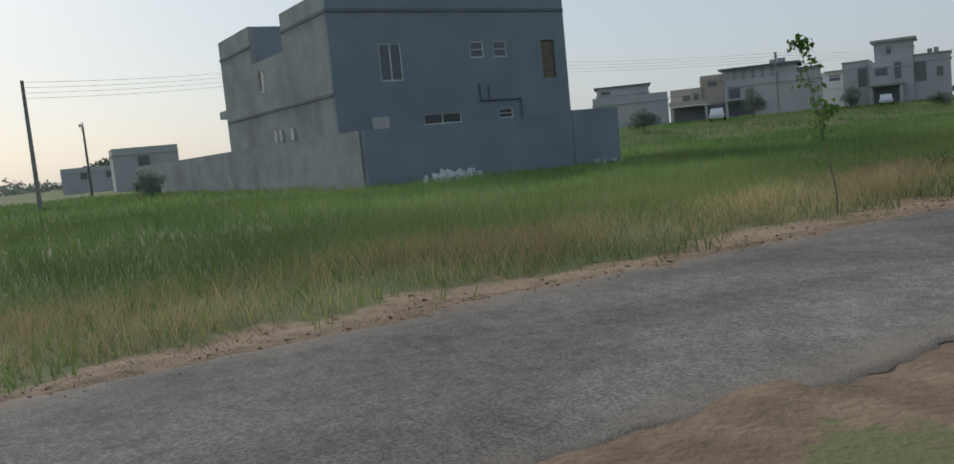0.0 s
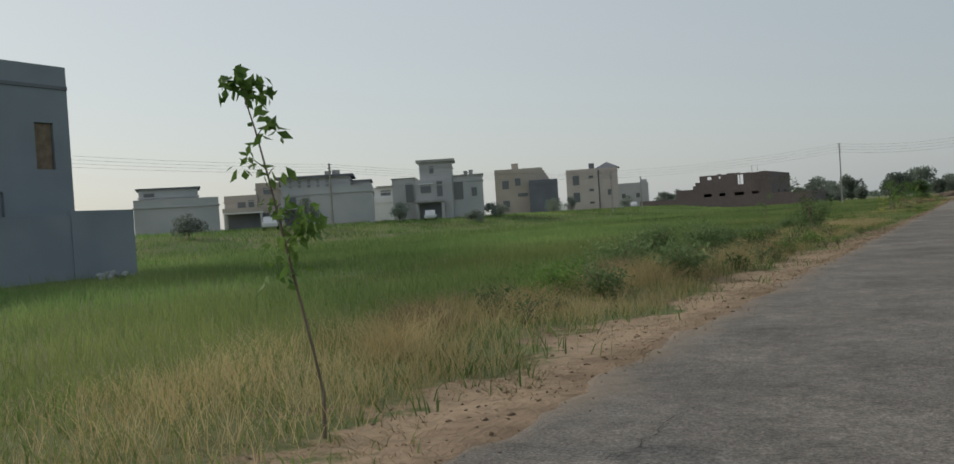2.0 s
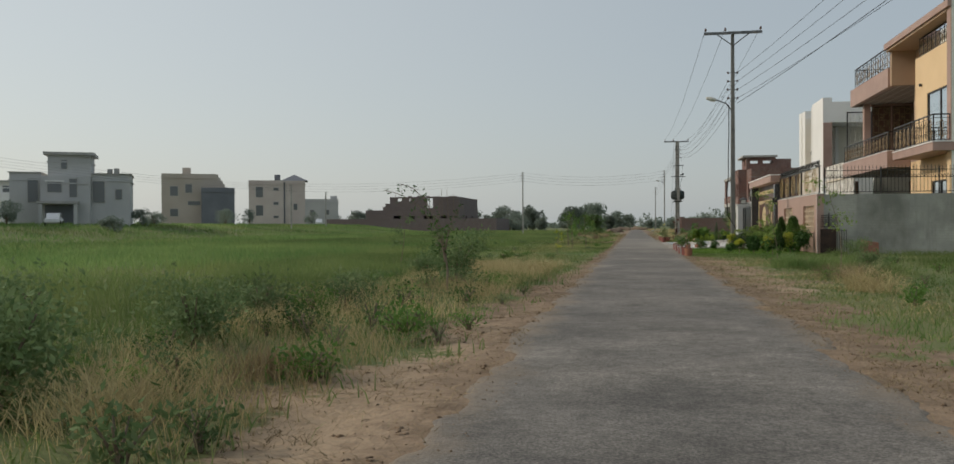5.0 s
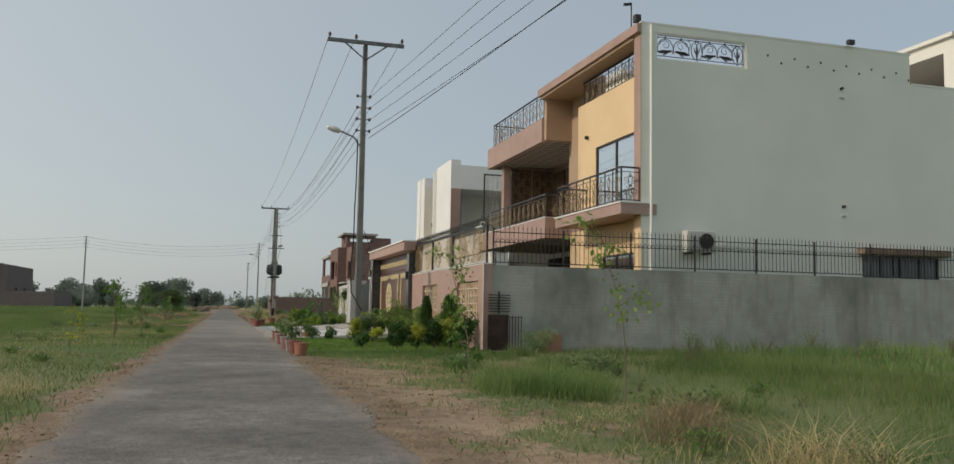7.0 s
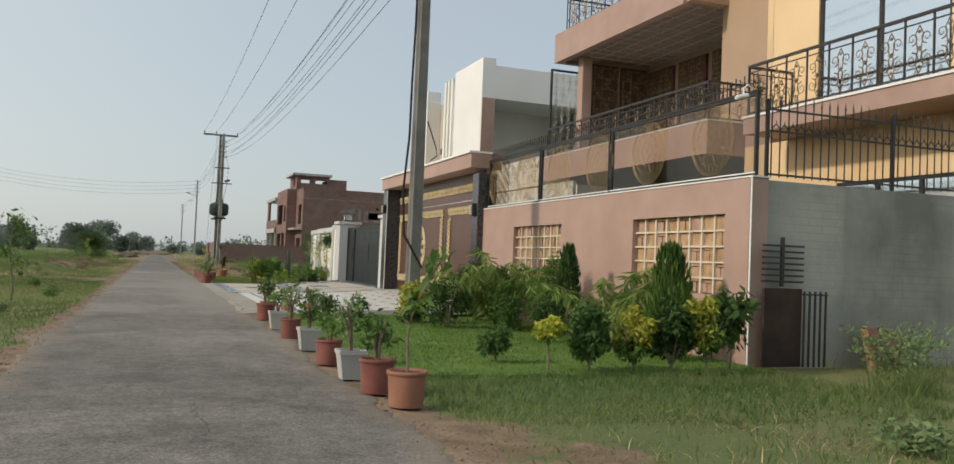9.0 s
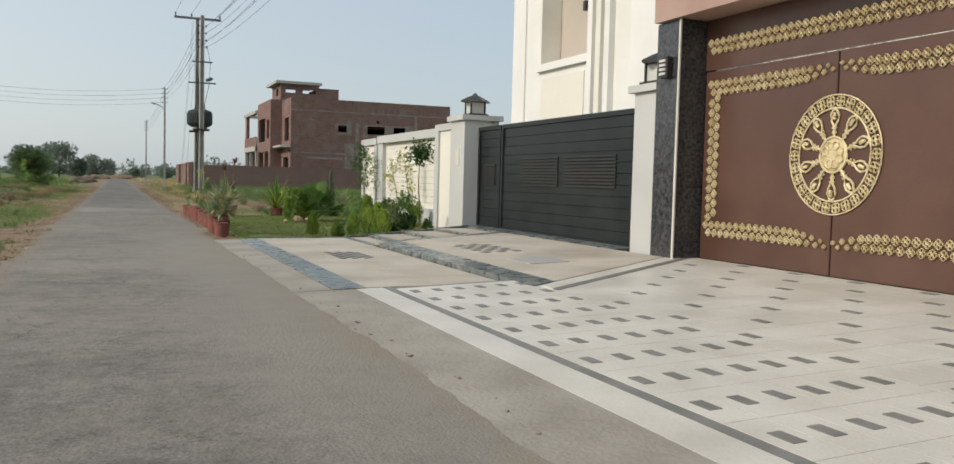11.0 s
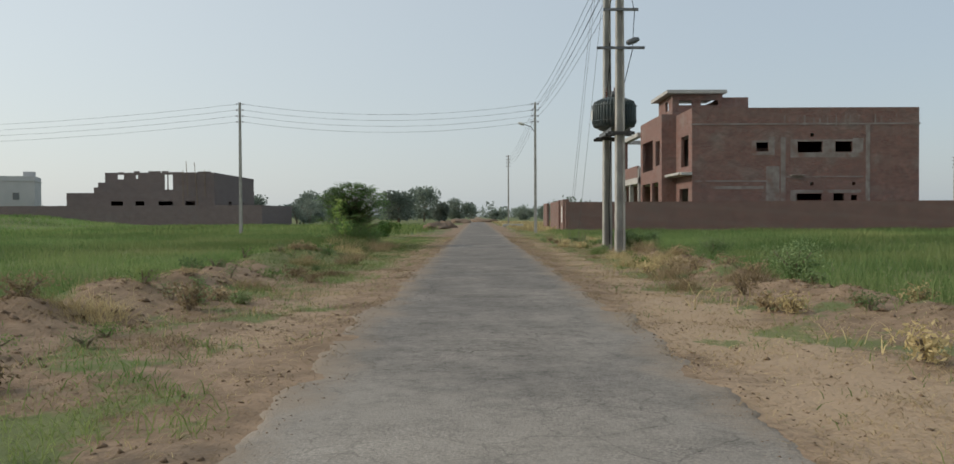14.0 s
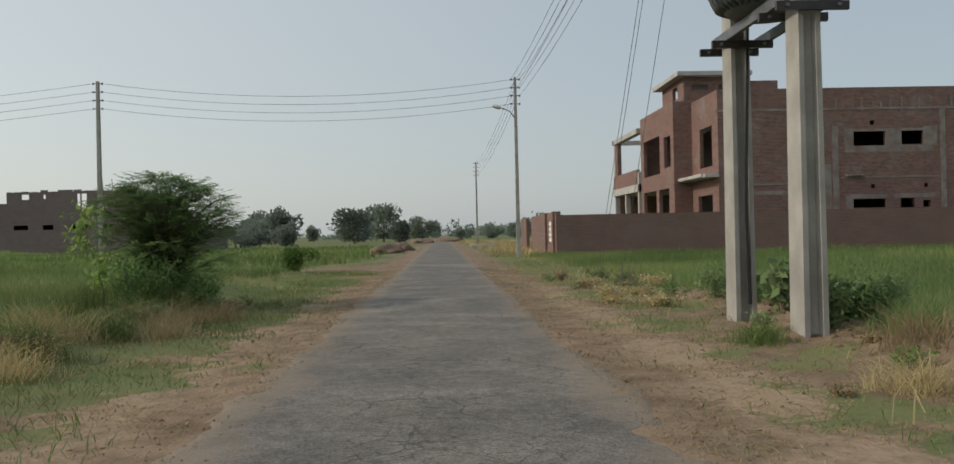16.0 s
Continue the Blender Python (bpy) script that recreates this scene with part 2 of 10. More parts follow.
concrete_pale = surface("bare_concrete", (0.36, 0.35, 0.33), (0.46, 0.45, 0.42), 1.2, 0.9, bump=0.2, c=(0.28, 0.27, 0.25))
steel = surface("galvanised_steel", (0.12, 0.125, 0.13), (0.2, 0.2, 0.2), 6.0, 0.5, metal=0.5, bump=0.05)
transformer_paint = surface("transformer_grey_paint", (0.055, 0.072, 0.074), (0.085, 0.102, 0.1), 4.0, 0.5, bump=0.05, c=(0.16, 0.11, 0.08))
terracotta = surface("terracotta_red_paint", (0.175, 0.062, 0.05), (0.245, 0.092, 0.075), 6.0, 0.7, bump=0.12, c=(0.22, 0.08, 0.06))
clay = surface("orange_clay", (0.25, 0.115, 0.072), (0.32, 0.155, 0.1), 5.0, 0.8, bump=0.12, c=(0.32, 0.15, 0.09))
soil = surface("potting_soil", (0.06, 0.045, 0.03), (0.1, 0.075, 0.05), 14.0, 1.0, bump=0.6, fine=50)
bark = surface("grey_brown_bark", (0.14, 0.11, 0.08), (0.22, 0.18, 0.13), 8.0, 0.95, bump=0.4)
wood = surface("weathered_wood", (0.18, 0.13, 0.09), (0.26, 0.2, 0.14), 4.0, 0.85, bump=0.2)
brick_red = brickwork("raw_red_brick", (0.195, 0.09, 0.072), (0.275, 0.13, 0.104), (0.24, 0.2, 0.18), stain=(0.3, 0.26, 0.235), vary=0.5)
brick_wall = brickwork("boundary_red_brick", (0.165, 0.086, 0.07), (0.215, 0.11, 0.09), (0.22, 0.19, 0.17), stain=(0.2, 0.15, 0.13))
brick_dull = brickwork("dull_brown_brick", (0.155, 0.12, 0.115), (0.2, 0.152, 0.142), (0.2, 0.175, 0.17), stain=(0.18, 0.165, 0.16))
# Indoor shade put into the colour: near-black plaster behind openings
dark_void = surface("interior_shade_plaster", (0.05, 0.045, 0.04), (0.07, 0.06, 0.055), 1.0, 0.95, bump=0.0)
glass = glassy("dark_window_glass", (0.03, 0.04, 0.05))
# Far panes greyed in colour to copy the low contrast haze gives
far_glass = glassy("haze_greyed_glass", (0.11, 0.12, 0.125), 0.2)
coated_glass = glassy("reflective_coated_glass", (0.72, 0.77, 0.8))
coated_glass.node_tree.nodes["Principled BSDF"].inputs["Metallic"].default_value = 1.0
porcelain = surface("brown_porcelain", (0.09, 0.045, 0.03), (0.12, 0.06, 0.04), 8.0, 0.2, bump=0.0, spec=0.6)
rubble_white = surface("white_rubble", (0.5, 0.5, 0.48), (0.65, 0.64, 0.62), 6.0, 0.9, bump=0.3, c=(0.35, 0.34, 0.32))
car_white = surface("white_car_paint", (0.7, 0.7, 0.7), (0.75, 0.75, 0.75), 1.0, 0.25, bump=0.0, spec=0.6)
rubber = surface("black_rubber", (0.02, 0.02, 0.02), (0.03, 0.03, 0.03), 8.0, 0.9, bump=0.1)
lamp_glass = surface("frosted_lamp_glass", (0.5, 0.5, 0.46), (0.6, 0.6, 0.55), 6.0, 0.3, bump=0.0)
ac_white = surface("ivory_plastic", (0.5, 0.5, 0.46), (0.56, 0.55, 0.5), 2.0, 0.5, bump=0.02)
block_amber = surface("amber_screen_block", (0.34, 0.2, 0.11), (0.5, 0.33, 0.19), 7.0, 0.4, bump=0.1)
ceiling_tile = surface("brown_grid_ceiling", (0.22, 0.17, 0.14), (0.27, 0.21, 0.18), 2.0, 0.6, bump=0.05)

grass_green = leafy("lush_grass_blade", (0.108, 0.182, 0.054), (0.225, 0.277, 0.105), 0.45, 0.35, ripe=(0.27, 0.3, 0.11))
grass_pale = leafy("pale_field_blade", (0.1, 0.175, 0.056), (0.2, 0.257, 0.1), 0.45, 0.3, ripe=(0.28, 0.3, 0.12))
grass_dark = leafy("deep_grass_blade", (0.12, 0.22, 0.068), (0.225, 0.31, 0.11), 0.45, 0.3, ripe=(0.28, 0.32, 0.12))
grass_dry = leafy("dry_straw_blade", (0.34, 0.275, 0.135), (0.56, 0.46, 0.25), 0.35, 0.8)
weed_leaf = leafy("grey_green_weed_leaf", (0.12, 0.19, 0.075), (0.22, 0.28, 0.13), 0.3, 0.9)
leaf_dark = leafy("dark_glossy_leaf", (0.045, 0.095, 0.028), (0.09, 0.16, 0.045), 0.3, 1.5, 0.4)
leaf_mid = leafy("mid_green_leaf", (0.08, 0.165, 0.04), (0.16, 0.26, 0.065), 0.4, 1.5, 0.45)
leaf_lime = leafy("lime_yellow_leaf", (0.3, 0.36, 0.05), (0.62, 0.58, 0.1), 0.4, 1.5, 0.45)
leaf_pale = leafy("pale_variegated_leaf", (0.12, 0.2, 0.07), (0.34, 0.38, 0.2), 0.3, 1.5, 0.45)
leaf_maroon = leafy("maroon_leaf", (0.10, 0.035, 0.03), (0.18, 0.09, 0.06), 0.3, 1.5, 0.5)
# Far leaf colour lifted above true foliage to stand in for distance haze
leaf_far = leafy("haze_paled_tree_leaf", (0.17, 0.205, 0.17), (0.235, 0.275, 0.225), 0.35, 0.1)
leaf_feather = leafy("feathery_leaflet", (0.12, 0.215, 0.08), (0.23, 0.325, 0.13), 0.55, 1.5)
straw_dull = leafy("dull_dead_straw", (0.21, 0.16, 0.095), (0.37, 0.29, 0.17), 0.25, 0.9)
lawn_blade = leafy("mown_lawn_blade", (0.1, 0.138, 0.038), (0.172, 0.198, 0.06), 0.35, 0.8)
conifer_leaf = leafy("bright_conifer_spray", (0.19, 0.3, 0.05), (0.37, 0.46, 0.095), 0.5, 2.0)

leaf_frond = leafy("bright_palm_leaflet", (0.15, 0.25, 0.06), (0.33, 0.41, 0.13), 0.45, 2.0, 0.4)


def see_through(name, tint):
    """Thin tinted sheet glass with a faint reflection."""
    m = bpy.data.materials.new(name)
    m.use_nodes = True
    nt = m.node_tree
    nt.nodes.remove(nt.nodes["Principled BSDF"])
    clear, shine = nt.nodes.new("ShaderNodeBsdfTransparent"), nt.nodes.new("ShaderNodeBsdfGlossy")
    clear.inputs[0].default_value = (*tint, 1)
    shine.inputs["Roughness"].default_value = .06
    mx = nt.nodes.new("ShaderNodeMixShader")
    mx.inputs[0].default_value = .05
    for a, b in ((clear.outputs[0], mx.inputs[1]), (shine.outputs[0], mx.inputs[2]), (mx.outputs[0], nt.nodes["Material Output"].inputs[0])):
        nt.links.new(a, b)
    MATS[name] = m
    return m


tinted_glass = see_through("tinted_sheet_glass", (0.87, 0.83, 0.78))
lace_tile = surface("white_carved_tile", (0.68, 0.66, 0.6), (0.76, 0.74, 0.68), 3.0, 0.7, bump=0.3)
block_rose = surface("rose_screen_block", (0.36, 0.22, 0.16), (0.47, 0.31, 0.23), 5.0, 0.5, bump=0.1)
mortar_pale = surface("pale_screen_mortar", (0.6, 0.52, 0.4), (0.7, 0.61, 0.48), 6.0, 0.8, bump=0.1)


def veined(m, scale, wide, colour):
    """Adds pale wandering veins to a stone."""
    nt, L = m.node_tree, m.node_tree.links
    bs = nt.nodes["Principled BSDF"]
    src = bs.inputs["Base Color"].links[0].from_socket
    geo = nt.nodes.new("ShaderNodeNewGeometry")
    no = nt.nodes.new("ShaderNodeTexNoise")
    no.inputs["Scale"].default_value = 2.5
    L.new(geo.outputs["Position"], no.inputs["Vector"])
    no.inputs["Detail"].default_value = 6
    pull = nt.nodes.new("ShaderNodeVectorMath")
    pull.operation = 'MULTIPLY'
    pull.inputs[1].default_value = (1.0, .45, 1.0)
    L.new(geo.outputs["Position"], pull.inputs[0])
    ad = nt.nodes.new("ShaderNodeVectorMath")
    L.new(pull.outputs[0], ad.inputs[0])
    L.new(no.outputs["Color"], ad.inputs[1])
    patch = nt.nodes.new("ShaderNodeTexNoise")
    patch.inputs["Scale"].default_value = 3.1
    patch.inputs["Detail"].default_value = 4
    L.new(geo.outputs["Position"], patch.inputs["Vector"])
    pr = nt.nodes.new("ShaderNodeMapRange")
    pr.inputs[1].default_value, pr.inputs[2].default_value = .4, .52
    L.new(patch.outputs["Fac"], pr.inputs[0])
    vo = nt.nodes.new("ShaderNodeTexVoronoi")
    vo.feature = 'DISTANCE_TO_EDGE'
    vo.inputs["Scale"].default_value = scale
    L.new(ad.outputs[0], vo.inputs["Vector"])
    r = nt.nodes.new("ShaderNodeMapRange")
    r.inputs[1].default_value, r.inputs[2].default_value = wide * .3, wide
    r.inputs[3].default_value, r.inputs[4].default_value = 1, 0
    L.new(vo.outputs["Distance"], r.inputs[0])
    mx = nt.nodes.new("ShaderNodeMix")
    mx.data_type = 'RGBA'
    mx.inputs[7].default_value = (*colour, 1)
    mu = nt.nodes.new("ShaderNodeMath")
    mu.operation = 'MULTIPLY'
    L.new(r.outputs[0], mu.inputs[0])
    L.new(pr.outputs[0], mu.inputs[1])
    L.new(mu.outputs[0], mx.inputs[0])
    L.new(src, mx.inputs[6])
    L.new(mx.outputs[2], bs.inputs["Base Color"])


veined(lace_tile, 9.0, .16, (0.22, 0.19, 0.15))
veined(marble_dark, 2.6, .028, (0.42, 0.42, 0.4))
leaf_stripe = leafy("cream_striped_leaf", (0.16, 0.22, 0.1), (0.5, 0.5, 0.3), 0.3, 6.0, 0.45)
lawn_vivid = leafy("vivid_lawn_blade", (0.095, 0.185, 0.03), (0.165, 0.255, 0.052), 0.45, 0.8)


def streaked(m, colour, size, lo, hi, amount):
    """Adds blotches drawn out downwards by rain, in one colour."""
    nt, L = m.node_tree, m.node_tree.links
    bs = nt.nodes["Principled BSDF"]
    src = bs.inputs["Base Color"].links[0].from_socket
    geo = nt.nodes.new("ShaderNodeNewGeometry")
    sc = nt.nodes.new("ShaderNodeVectorMath")
    sc.operation = 'MULTIPLY'
    sc.inputs[1].default_value = size
    L.new(geo.outputs["Position"], sc.inputs[0])
    no = nt.nodes.new("ShaderNodeTexNoise")
    no.inputs["Scale"].default_value = 1.0
    no.inputs["Detail"].default_value = 8
    no.inputs["Roughness"].default_value = .62
    L.new(sc.outputs[0], no.inputs["Vector"])
    r = nt.nodes.new("ShaderNodeMapRange")
    r.inputs[1].default_value, r.inputs[2].default_value, r.inputs[4].default_value = lo, hi, amount
    L.new(no.outputs["Fac"], r.inputs[0])
    mx = nt.nodes.new("ShaderNodeMix")
    mx.data_type = 'RGBA'
    mx.inputs[7].default_value = (*colour, 1)
    L.new(r.outputs[0], mx.inputs[0])
    L.new(src, mx.inputs[6])
    L.new(mx.outputs[2], bs.inputs["Base Color"])



# ---- building blocks ----
def mesh_of(name, bm, material, smooth=False):
    me = bpy.data.meshes.new(name)
    bm.normal_update()
    bm.to_mesh(me)
    bm.free()
    for p in me.polygons:
        p.use_smooth = smooth
    for m in (material if isinstance(material, (list, tuple)) else [material]):
        me.materials.append(m)
    return me


def thing(name, x, y, z, label, category, group="", kind=""):
    """An empty at a thing's base, whose parts are laid in world metres by part()."""
    ob = new(name)
    ob.location = (x, y, z)
    ob.empty_display_size = 0.2
    tagged(ob, label, category, group, kind)
    return ob


def world_of(ob):
    v = Vector((0, 0, 0))
    while ob is not None:
        v += ob.location
        ob = ob.parent
    return v


def part(name, bm, material, parent, label="", smooth=False):
    """Links a bmesh, made in world metres, as one mesh object under a thing or a part."""
    me = mesh_of(name, bm, material, smooth)
    me.transform(Matrix.Translation(-world_of(parent)))
    ob = new(name, me)
    ob.parent = parent
    if label:
        ob["label"] = label
    return ob


def each(name, rows, material, parent, label=""):
    """One part for each box."""
    for r in rows:
        part(name, boxes(r), material, parent, label)


def lone(name, bm, material, label, category, group="", kind="", smooth=False):
    """A thing or piece of the setting that is one mesh, with its origin at its base."""
    me = mesh_of(name, bm, material, smooth)
    co = np.empty(len(me.vertices) * 3)
    me.vertices.foreach_get("co", co)
    co = co.reshape(-1, 3)
    at = Vector(((co[:, 0].min() + co[:, 0].max()) / 2, (co[:, 1].min() + co[:, 1].max()) / 2, co[:, 2].min()))
    me.transform(Matrix.Translation(-at))
    ob = new(name, me)
    ob.location = at
    return tagged(ob, label, category, group, kind)


def box(bm, x0, x1, y0, y1, z0, z1):
    v = [bm.verts.new((x, y, z)) for z in (z0, z1) for x, y in ((x0, y0), (x1, y0), (x1, y1), (x0, y1))]
    for f in ((3, 2, 1, 0), (4, 5, 6, 7), (0, 1, 5, 4), (1, 2, 6, 5), (2, 3, 7, 6), (3, 0, 4, 7)):
        bm.faces.new([v[i] for i in f])
    return bm


def boxes(*rows):
    bm = bmesh.new()
    for r in rows:
        box(bm, *r)
    return bm


def soft_box(x0, x1, y0, y1, z0, z1, r=0.02, seg=2):
    bm = boxes((x0, x1, y0, y1, z0, z1))
    bmesh.ops.bevel(bm, geom=bm.edges[:], offset=r, segments=seg, affect='EDGES', profile=0.5)
    return bm


def tube(bm, pts, r, sides=6, r2=None, cap=True):
    """A round bar along points, tapering from r to r2."""
    pts = [Vector(p) for p in pts]
    rings = []
    for i, p in enumerate(pts):
        d = (pts[min(i + 1, len(pts) - 1)] - pts[max(i - 1, 0)])
        d = d.normalized() if d.length > 1e-9 else Vector((0, 0, 1))
        u = d.orthogonal().normalized() if abs(d.z) < 0.99 else Vector((1, 0, 0))
        if abs(d.z) < 0.99:
            u = d.cross(Vector((0, 0, 1))).normalized()
        w = d.cross(u)
        k = i / max(1, len(pts) - 1)
        q = r if r2 is None else r + (r2 - r) * k
        rings.append([bm.verts.new(p + (u * math.cos(a) + w * math.sin(a)) * q) for a in (2 * math.pi * j / sides for j in range(sides))])
    for a, b in zip(rings, rings[1:]):
        for j in range(sides):
            bm.faces.new((a[j], a[(j + 1) % sides], b[(j + 1) % sides], b[j]))
    if cap:
        bm.faces.new(rings[0][::-1])
        bm.faces.new(rings[-1])
    return bm


def lathe(bm, profile, cx=0, cy=0, cz=0, sides=20):
    """Turns rows of (radius, height) round a vertical axis."""
    rings = [[bm.verts.new((cx + r * math.cos(2 * math.pi * j / sides), cy + r * math.sin(2 * math.pi * j / sides), cz + z)) for j in range(sides)] for r, z in profile]
    for a, b in zip(rings, rings[1:]):
        for j in range(sides):
            bm.faces.new((a[j], a[(j + 1) % sides], b[(j + 1) % sides], b[j]))
    bm.faces.new(rings[0][::-1])
    bm.faces.new(rings[-1])
    return bm


def pierced(axis, p0, p1, u0, u1, z0, z1, holes=(), bm=None):
    """A wall p0..p1 thick across axis ('x' or 'y'), u0..u1 long, with rectangular holes (u0, u1, z0, z1) right through it."""
    bm = bm or bmesh.new()
    us = sorted({u0, u1, *(min(max(h[i], u0), u1) for h in holes for i in (0, 1))})
    zs = sorted({z0, z1, *(min(max(h[i], z0), z1) for h in holes for i in (2, 3))})
    solid = {}
    for i, (a, b) in enumerate(zip(us, us[1:])):
        for j, (c, d) in enumerate(zip(zs, zs[1:])):
            m, n = (a + b) / 2, (c + d) / 2
            solid[i, j] = not any(h[0] < m < h[1] and h[2] < n < h[3] for h in holes)
    at = {}

    def vert(p, u, z):
        k = (p, u, z)
        if k not in at:
            at[k] = bm.verts.new((p, u, z) if axis == 'x' else (u, p, z))
        return at[k]

    def quad(*q):
        bm.faces.new([vert(*k) for k in q])

    for (i, j), s in solid.items():
        if not s:
            continue
        a, b, c, d = us[i], us[i + 1], zs[j], zs[j + 1]
        quad((p0, a, c), (p0, a, d), (p0, b, d), (p0, b, c))
        quad((p1, a, c), (p1, b, c), (p1, b, d), (p1, a, d))
        if not solid.get((i - 1, j)):
            quad((p0, a, c), (p1, a, c), (p1, a, d), (p0, a, d))
        if not solid.get((i + 1, j)):
            quad((p0, b, c), (p0, b, d), (p1, b, d), (p1, b, c))
        if not solid.get((i, j - 1)):
            quad((p0, a, c), (p0, b, c), (p1, b, c), (p1, a, c))
        if not solid.get((i, j + 1)):
            quad((p0, a, d), (p1, a, d), (p1, b, d), (p0, b, d))
    bmesh.ops.recalc_face_normals(bm, faces=bm.faces[:])
    return bm


def raw_mesh(name, verts, faces, material, smooth=False):
    """A mesh from numpy arrays: n x 3 places and triangles (m x 3) or quads (m x 4)."""
    me = bpy.data.meshes.new(name)
    k = faces.shape[1]
    me.vertices.add(len(verts))
    me.vertices.foreach_set("co", verts.astype(np.float32).ravel())
    me.loops.add(faces.size)
    me.loops.foreach_set("vertex_index", faces.astype(np.int32).ravel())
    me.polygons.add(len(faces))
    me.polygons.foreach_set("loop_start", np.arange(0, faces.size, k, dtype=np.int32))
    me.polygons.foreach_set("loop_total", np.full(len(faces), k, dtype=np.int32))
    me.materials.append(material)
    me.update(calc_edges=True)
    if smooth:
        me.polygons.foreach_set("use_smooth", np.ones(len(faces), dtype=bool))
    return me




def lumps(x, y, s, seed=0.0):
    """Smooth uneven noise, about -1 to 1, of places x, y at a size of s metres."""
    x, y = np.asarray(x, float) / s + seed, np.asarray(y, float) / s - seed
    return (np.sin(x * 1.7 + 1.3 * np.sin(y * 1.1 + seed)) + np.sin(y * 1.9 - 1.1 * np.sin(x * 1.3)) + 0.6 * np.sin(x * 3.7 + y * 2.9) + 0.5 * np.sin(x * 5.1 - y * 4.3)) / 3.1


def blades(x, y, z, height, width, lean, rng):
    """Grass: a bent tapering blade at every place; verts and triangles."""
    n = len(x)
    a = rng.uniform(0, 2 * np.pi, n)
    b = rng.uniform(0, 2 * np.pi, n)
    h = height * rng.uniform(0.55, 1.25, n)
    w = width * rng.uniform(0.6, 1.3, n)
    ln = lean * rng.uniform(0.2, 1.3, n) * h
    dx, dy, wx, wy = np.cos(a) * ln, np.sin(a) * ln, np.cos(b) * w / 2, np.sin(b) * w / 2
    v = np.empty((n, 5, 3))
    v[:, 0] = np.stack([x - wx, y - wy, z], -1)
    v[:, 1] = np.stack([x + wx, y + wy, z], -1)
    v[:, 2] = np.stack([x - wx * .8 + dx * .35, y - wy * .8 + dy * .35, z + h * .6], -1)
    v[:, 3] = np.stack([x + wx * .8 + dx * .35, y + wy * .8 + dy * .35, z + h * .6], -1)
    v[:, 4] = np.stack([x + dx, y + dy, z + h], -1)
    f = np.array([[0, 1, 3], [0, 3, 2], [2, 3, 4]])
    return v.reshape(-1, 3), (np.arange(n)[:, None, None] * 5 + f).reshape(-1, 3)


def leaves(at, size, rng, droop=0.4, narrow=0.45, out=None):
    """Folded leaves at places (n x 3), pointing away from out or at random; verts and triangles."""
    n = len(at)
    d = rng.normal(size=(n, 3)) if out is None else at - out + rng.normal(size=(n, 3)) * 0.35 * np.abs(at - out).mean()
    d[:, 2] -= droop * np.linalg.norm(d, axis=1)
    d /= np.linalg.norm(d, axis=1)[:, None] + 1e-9
    s = np.cross(d, rng.normal(size=(n, 3)))
    s /= np.linalg.norm(s, axis=1)[:, None] + 1e-9
    u = np.cross(s, d)
    ln = (size * rng.uniform(0.6, 1.3, n))[:, None]
    v = np.empty((n, 5, 3))
    v[:, 0] = at
    v[:, 1] = at + d * ln * .45 + s * ln * narrow * .5 + u * ln * .08
    v[:, 2] = at + d * ln
    v[:, 3] = at + d * ln * .45 - s * ln * narrow * .5 + u * ln * .08
    v[:, 4] = at + d * ln * .5
    f = np.array([[0, 1, 4], [1, 2, 4], [0, 4, 3], [4, 2, 3]])
    return v.reshape(-1, 3), (np.arange(n)[:, None, None] * 5 + f).reshape(-1, 3)


def leaf_part(name, data, material, parent, label=""):
    v, f = data
    me = raw_mesh(name, v - np.array(world_of(parent)), f, material)
    ob = new(name, me)
    ob.parent = parent
    if label:
        ob["label"] = label
    return ob

# ---- land and road ----
ROAD_L, ROAD_R = -1.97, 1.05


def smooth01(v):
    v = np.clip(v, 0, 1)
    return v * v * (3 - 2 * v)


def bare(x, y):
    """How bare of grass the ground is, 0 to 1: worn strips along the road."""
    x, y = np.asarray(x, float), np.asarray(y, float)
    wl = np.interp(y, [-30, -8, 4, 14, 24, 34, 60, 68, 71, 72.6, 75.4, 77.3, 84.5, 87.5, 95, 100, 118, 128, 130.5, 133.5, 136, 140, 200, 400], [0.3, 0.8, 1.5, 1.8, 1.8, 0.5, 0.14, 0.2, 0.4, 3.0, 2.8, 0.5, 0.5, 3.6, 3.4, 1.7, 1.5, 1.5, 8.0, 8.0, 2.4, 2.2, 2.0, 2.0])
    wr = np.interp(y, [-30, 0, 12, 24, 30, 36, 43, 45, 58, 81, 83, 92, 106, 125, 160, 400], [1.5, 1.5, 1.0, 1.1, 2.3, 2.8, 2.2, 0.4, 0.3, 0.6, 3.6, 3.3, 3.0, 2.4, 2.0, 2.0])
    d = np.where(x < -0.5, (ROAD_L - x) / wl, (x - ROAD_R) / wr)
    heap = np.exp(-((x + 5.4) / 1.0) ** 2) * smooth01((y - 77) / 4) * smooth01((104 - y) / 9) + .8 * np.exp(-((x - 4.3) / .9) ** 2) * smooth01((y - 86) / 6) * smooth01((122 - y) / 12) + np.exp(-((x - 4) / 2.2) ** 2) * np.exp(-((y - 82.2) / .8) ** 2)
    return np.clip(1.1 - d + 1.1 * heap + 0.75 * lumps(x, y, 0.9, 3.1) + 0.5 * lumps(x, y, 0.31, 1.7), 0, 1)


